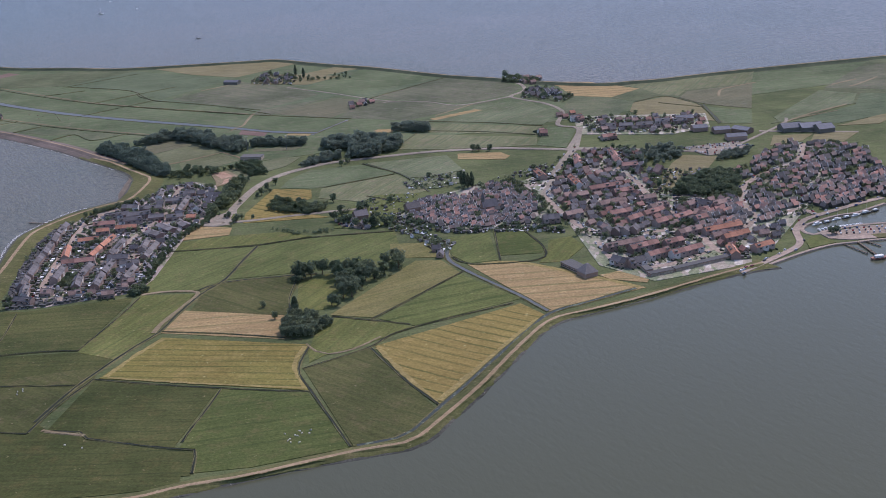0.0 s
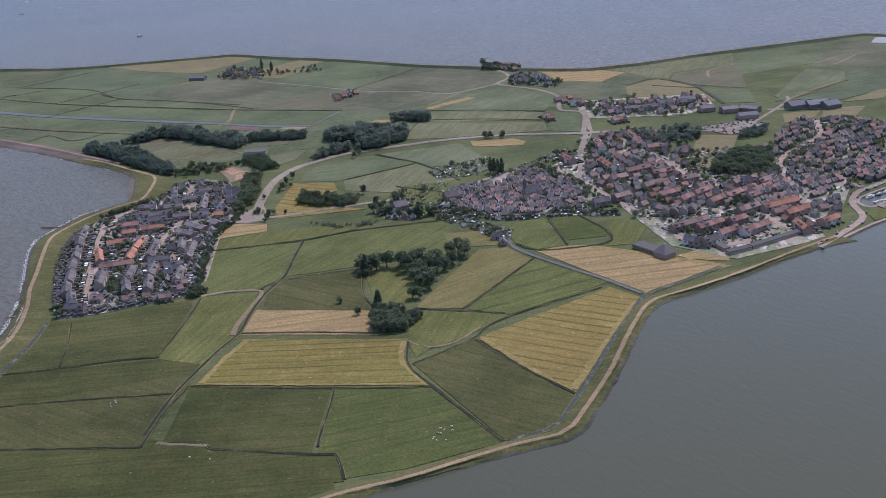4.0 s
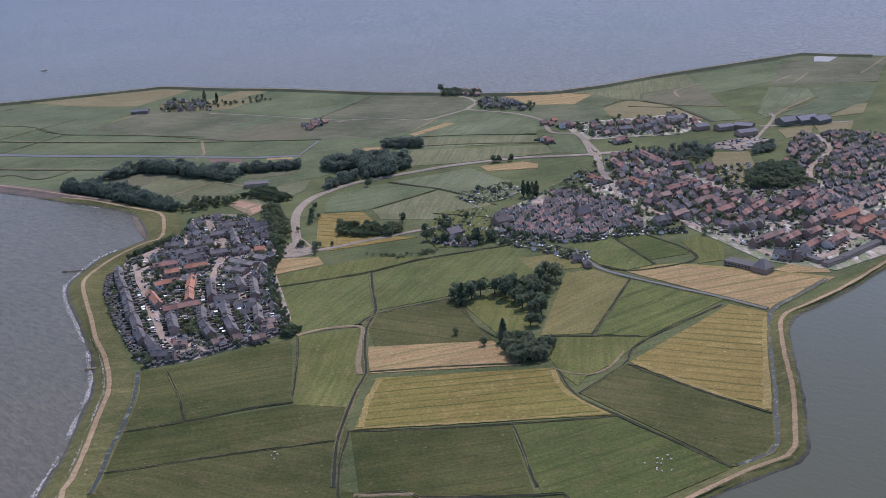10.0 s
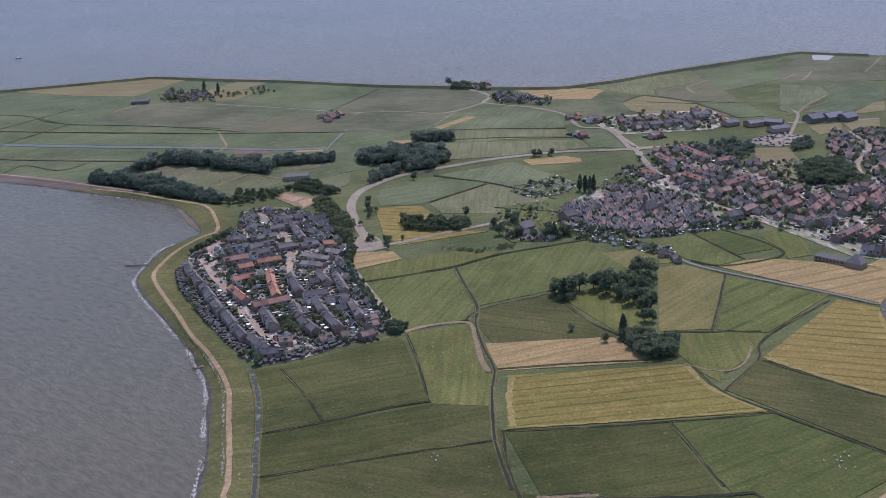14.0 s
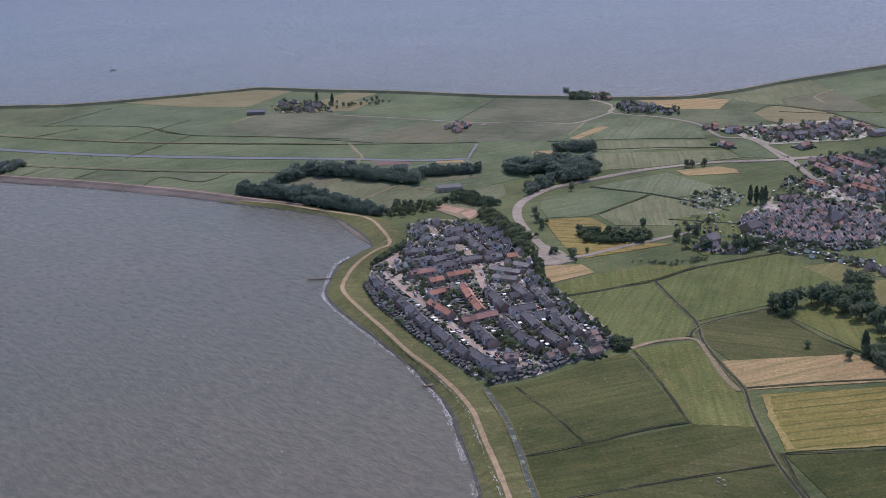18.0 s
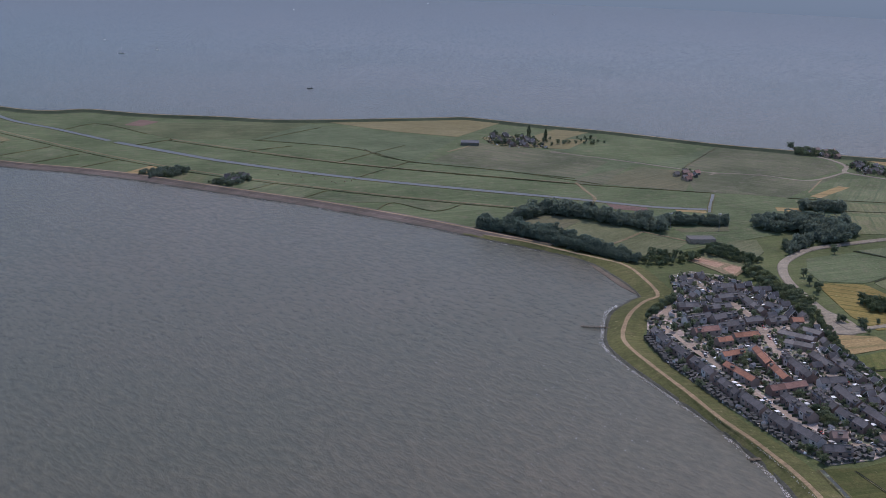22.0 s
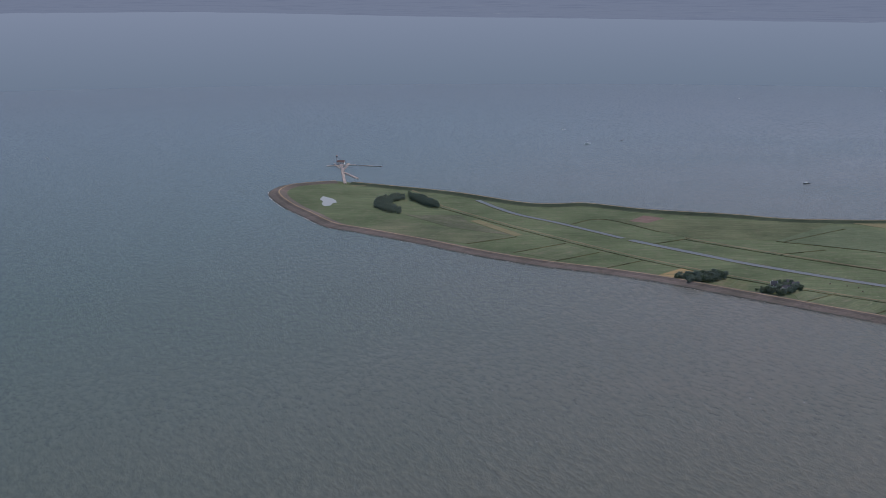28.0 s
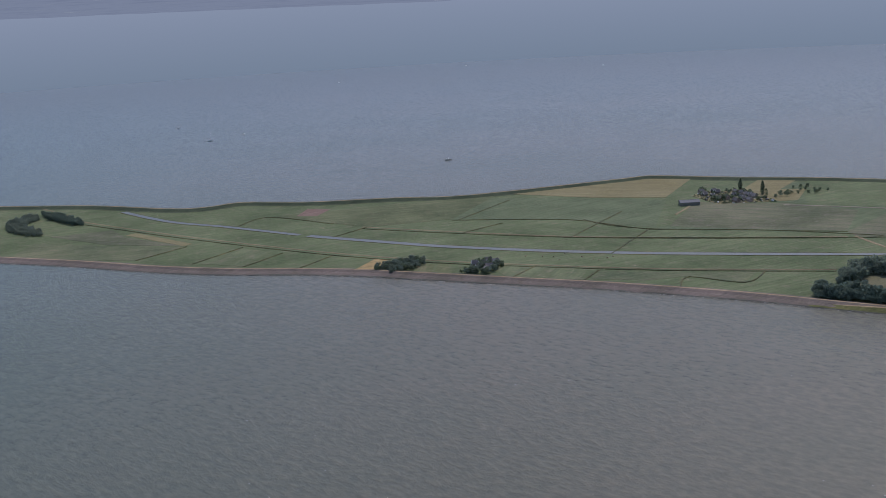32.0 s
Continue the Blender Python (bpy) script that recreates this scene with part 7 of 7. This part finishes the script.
wood("leaf", 12, 5, ((-234, 898), (-225, 895), (-225, 883), (-234, 879)))
wood("leaf", 30, 7, ((-208, 1260), (-193, 1279), (-177, 1298), (-150, 1244), (-168, 1234), (-193, 1268)))
wood("leaf", 16, 7, ((-263, 1248), (-238, 1269), (-216, 1263), (-206, 1249), (-239, 1232), (-258, 1225)))
wood("leaf", 16, 6, ((465, 1331), (480, 1320), (460, 1259), (449, 1262)))
shrubs(26, ((-92, 1040), (-61, 1029), (-35, 1036), (-20, 1027), (-39, 1023), (-64, 1019)))
for at in ((70.9, 1780),):
    tree(at, "leaf_dark", 13)
for at in ((-33.9, 1086.7), (-17.6, 1100.4), (-19.6, 1053.3), (-9.8, 1042.3), (0.2, 1043), (5.8, 1041.5), (18.1, 1044.9), (-35, 1062.6), (22.2, 1047.2), (-29, 896.2), (-32.7, 903.4),):
    tree(at, "leaf_dark", 10)
garden_trees(((-31, 1100), (-8, 1113), (-2, 1066), (20, 1051), (10, 1034), (-30, 1041)), 9, 8, 12, "leaf_dark")
garden_trees(((-112, 1298), (-99, 1311), (-105, 1290), (-116, 1281)), 7, 7, 10, "leaf_dark")
garden_trees(((-674, 1551), (-655, 1582), (-636, 1600), (-624, 1570), (-651, 1536)), 34, 4, 8, "leaf_dark")
garden_trees(((-753, 1586), (-736, 1615), (-703, 1615), (-702, 1600), (-724, 1572)), 26, 5, 9, "leaf_dark")
for at in ((74.7, 1180.6), (78.3, 1175.3), (81.9, 1172.1), (86.1, 1173.1), (-28.2, 895.9), (7.6, 1041), (-11.4, 815.1), (-12, 813.1), (-250.7, 1832.2), (-269.8, 1857),):
    poplar(at, 15)
for at in ((-41.3, 833.1), (-25.7, 808.2), (-133.8, 1058.9), (-147.3, 1075.8), (-66.8, 1290.2), (72.8, 1331.8), (88.1, 1330), (-117.6, 1071.2), (-133.8, 1050.8),):
    tree(at, "leaf", 5)
for at in ((-72, 1271), (70, 1329), (77, 1329), (90, 1328), (-129, 1198), (-133, 1157), (-132, 1176), (-50, 1127)):
    tree(at, "leaf_dark", 9)
for at in ((-67.8, 1284), (-129.2, 1070.6), (-126.4, 1165.1), (-134.9, 1149), (-146.1, 1125.5),):
    tree(at, "leaf", 6)
for at in ((-32, 890.3), (-26.3, 890.2), (42.9, 923.7), (9.7, 931.7), (11.1, 889.5), (-42.6, 832.4), (-26.7, 808.4),):
    tree(at, "leaf", 6)
gardens("old village", 16, 20, 0, ((22, 1077), (46, 1064), (83, 1031), (152, 1042), (186, 1028), (187, 1012), (151, 1021), (84, 1016), (27, 1047)))
shrubs(24, ((31, 1066), (59, 1024), (92, 975), (84, 955), (46, 1011), (25, 1041)))
shrubs(14, ((14, 1198), (64, 1217), (66, 1172), (25, 1163)))

# shore and water things
jetty((-322.8, 1065.4), (-349, 1070), 2.2)
jetty((-284.6, 839), (-296.4, 836.7), 3.0)
for at in ((-968.7, 2763.4),):
    sailing_boat(at)
for at in ((-577.5, 2303),):
    barge(at)
for at in ((-660, 3935), (-1047.5, 3020), (124, 3955), (-236, 4284), (-907, 2840), (-1922, 2363)):
    motor_boat(at)
for at in ((30.6, 617.4), (36.9, 606.5), (37, 616.1), (42.1, 606.6), (40.8, 619.1), (34.6, 608.6), (-90.9, 595.9), (-103.2, 599.2),):
    animal("sheep", "woolly white sheep grazing in the meadow", 1.3, 1, "wool", at)
for at in ((-170.4, 675), (-168.8, 670.6), (-166.9, 675.6), (-168.3, 678.7), (38.8, 621.4), (45.2, 623.3), (38.9, 614.9), (45.5, 618.6), (35.2, 610.6),):
    animal("sheep", "woolly white sheep grazing in the meadow", 1.3, 1, "wool", at)
for at in ((-582.3, 1593.7), (-572, 1587.2), (-557.7, 1597.8), (-545.2, 1577), (-537, 1563.5), (-522.6, 1563.2), (-515.3, 1568.4), (-533, 1556.8), (-570, 1570.7), (-598.6, 1599.9),):
    animal("cow", "brown and pale cow grazing by the canal", 2, 1.3, "hide", at)
for at in ((-205.1, 1355.4), (-156.4, 1354.1),):
    mast(at)


# ---- lighthouse on its stone point ----
def lighthouse(at):
    x, y = at
    ob = thing("lighthouse", Matrix.Translation((x, y, 0.0)), "white lighthouse with a low keeper's house at the island's tip", "lighthouse")
    bm = bmesh.new()
    bmesh.ops.create_cone(bm, cap_ends=True, segments=20, radius1=2.6, radius2=1.9, depth=11, matrix=Matrix.Translation((0, 0, 6.5)))
    part("tower", bm, V["white"], ob)
    bm = bmesh.new()
    bmesh.ops.create_cone(bm, cap_ends=True, segments=20, radius1=2.7, radius2=2.7, depth=0.4, matrix=Matrix.Translation((0, 0, 12.1)))
    for k in range(12):
        a = k * math.pi / 6
        box(bm, 2.5 * math.cos(a) - 0.04, 2.5 * math.cos(a) + 0.04, 2.5 * math.sin(a) - 0.04, 2.5 * math.sin(a) + 0.04, 12.3, 13.2)
    part("gallery", bm, V["wood_dark"], ob)
    bm = bmesh.new()
    bmesh.ops.create_cone(bm, cap_ends=True, segments=12, radius1=1.3, radius2=1.3, depth=1.9, matrix=Matrix.Translation((0, 0, 13.2)))
    lamp = part("lantern", bm, V["pane"], ob, "glazed lantern")
    bm = bmesh.new()
    bmesh.ops.create_cone(bm, cap_ends=True, segments=12, radius1=1.6, radius2=0.1, depth=1.3, matrix=Matrix.Translation((0, 0, 14.8)))
    part("lantern_roof", bm, V["tile_red"], lamp)
    wall = part("keepers_house", gable_wall(13, 6.5, 3.4, 3.0), V["white"], ob)
    wall.matrix_local = Matrix.Translation((8, -1, 0.2))
    roof = part("roof", gable_roof(13, 6.5, 3.4, 3.0), V["tile_red"], wall, "red tiled roof")
    for k in (-4, 0, 4):
        fit_part("window", SMALL_WINDOW, wall, k, -3.25, 1.2)
    chim = fit_part("chimney", CHIMNEY, wall, 3, 0, 6.4)


bm = bmesh.new()
LX, LY = LIGHT_AT
for a, b, w in BREAKWATER:
    d = Vector((b[0] - a[0], b[1] - a[1]))
    m = Matrix.Translation((a[0], a[1], 0)) @ Matrix.Rotation(math.atan2(d.y, d.x), 4, "Z")
    for k in range(int(d.length / 1.6)):
        for j in range(max(1, int(w / 2))):
            s = RNG.uniform(0.7, 1.4)
            box(bm, k * 1.6 - s, k * 1.6 + s, -w / 2 + j * 2 - s, -w / 2 + j * 2 + s, SEA - 0.5, RNG.uniform(0.1, 0.9), m)
tagged(new("breakwater_stones", mesh_of("breakwater_stones", bm, varied("pale_stone", (0.44, 0.36, 0.31), 0.2, 0.9, 0.1))), "pale rough stones of the lighthouse breakwater", "breakwater", kind="stuff")
lighthouse((LX, LY))

# ---- church in the old village ----
church = thing("church", Matrix.Translation((*CHURCH_AT, 0.3)) @ Matrix.Rotation(0.5, 4, "Z"), "dark roofed village church with a small pointed turret", "church")
claim(*CHURCH_AT, 10, 6, 0.5)
part("nave", gable_wall(15, 8, 4.5, 6), V["brick"], church)
part("roof", gable_roof(15, 8, 4.5, 6), V["tile_dark"], church, "steep dark tiled roof")
part("turret", box(bmesh.new(), -7.6, -5.2, -1.2, 1.2, 8, 13.5), V["wood_dark"], church)
bm = bmesh.new()
bmesh.ops.create_cone(bm, cap_ends=True, segments=4, radius1=2.3, radius2=0.05, depth=5, matrix=Matrix.Translation((-6.4, 0, 15.9)) @ Matrix.Rotation(math.pi / 4, 4, "Z"))
part("spire", bm, V["tile_dark"], church)
for k in (-5, 0, 5):
    for side, rz in ((-4, 0), (4, math.pi)):
        fit_part("window", WINDOW, church, k, side, 2.0, rz)

# ---- school: flat wings and a tall hipped hall ----
(sx, sy), (ex, ey), (px, py) = SCHOOL
turn = math.atan2(ey - sy, ex - sx)
school = thing("school", Matrix.Translation(((sx + ex) / 2, (sy + ey) / 2, 0.3)) @ Matrix.Rotation(turn, 4, "Z"), "flat roofed brick school with a grey hipped hall", "school")
part("wing", box(bmesh.new(), -17, 13, -6, 5, 0, 3.2), V["brick"], school)
part("wing_roof", box(bmesh.new(), -17.4, 13.4, -6.4, 5.4, 3.2, 3.5), V["felt"], school, "pale flat roof")
part("hall", box(bmesh.new(), 10, 22, -8, 4, 0, 4), V["brick"], school)
bm = bmesh.new()
bmesh.ops.create_cone(bm, cap_ends=True, segments=4, radius1=9.6, radius2=1.2, depth=6.5, matrix=Matrix.Translation((16, -2, 7.2)) @ Matrix.Rotation(math.pi / 4, 4, "Z"))
part("hall_roof", bm, V["tile_grey"], school, "grey pyramid roof")
for k in range(8):
    fit_part("window", WINDOW, school, -15 + 3 * k, -6, 1.0)
claim((sx + ex) / 2, (sy + ey) / 2, 20, 8, turn)

# ---- harbour ----
structure("marina_quay", slab([(406, 1005), (420, 1010), (446, 1024), (470, 1028), (486, 1018), (484, 1004), (450, 990), (430, 986), (412, 990)], 0.0, 0.72), G["paving"], "paved marina quay with parked cars", "quay")
structure("harbour_lawn", slab([(392, 964), (404, 972), (416, 979), (412, 988), (403, 1000), (397, 996), (392, 980)], 0.0, 0.7), G["meadow_d"], "small lawn at the harbour mouth", "lawn")
structure("harbour_lawn", slab([(452, 990), (482, 1001), (484, 1006), (462, 1003), (448, 1000)], 0.0, 0.78), G["reed"], "strip of rough grass on the quay", "lawn")
jetty((434, 980), (443, 944), 2.0)
jetty((440, 984), (451, 969), 2.0)
jetty((422, 976), (436, 950), 1.6)
for k in range(26):
    put_car(424 + 5.5 * (k % 9) + RNG.uniform(-1, 1), 1002 + 7 * (k // 9) + (k % 9) * 0.8, 1.3, 0.74)
tree((416, 1001), "leaf_dark", 9)
tree((420, 1003), "leaf_dark", 8)
for k in range(13):
    boat((408 + 3.2 * k, 1017 + 1.3 * k + RNG.uniform(-1, 1)), RNG.uniform(5, 7.5), "white", "moored_boat", "small white boat moored in the marina", RNG.choice((0, 0, 9)), 1.9 + RNG.uniform(-0.15, 0.15))
for k in range(7):
    boat((409 + 9.5 * k, 1033 + 6.6 * k + RNG.uniform(-1, 1)), RNG.uniform(9, 14), RNG.choice(("white", "wood_dark", "white")), "moored_boat", "moored boat along the old harbour quay", RNG.choice((0, 10, 12)), 0.62 + RNG.uniform(-0.1, 0.1))
boat((444, 939), 16, "tile_red", "houseboat", "red roofed houseboat by the pier", 0, 0.3)
tagged(new("garden_hedges", mesh_of("garden_hedges", HEDGES, V["hedge"])), "clipped dark hedges and fences between garden plots", "hedge", kind="stuff")
tagged(new("garden_stores", mesh_of("garden_stores", STORES, V["clutter"])), "small flat roofed stores at the ends of gardens", "sheds", kind="stuff")
for ob in [o for o in scene.objects if o.name in UNUSED]:
    for o in (*ob.children_recursive, ob):
        bpy.data.objects.remove(o)
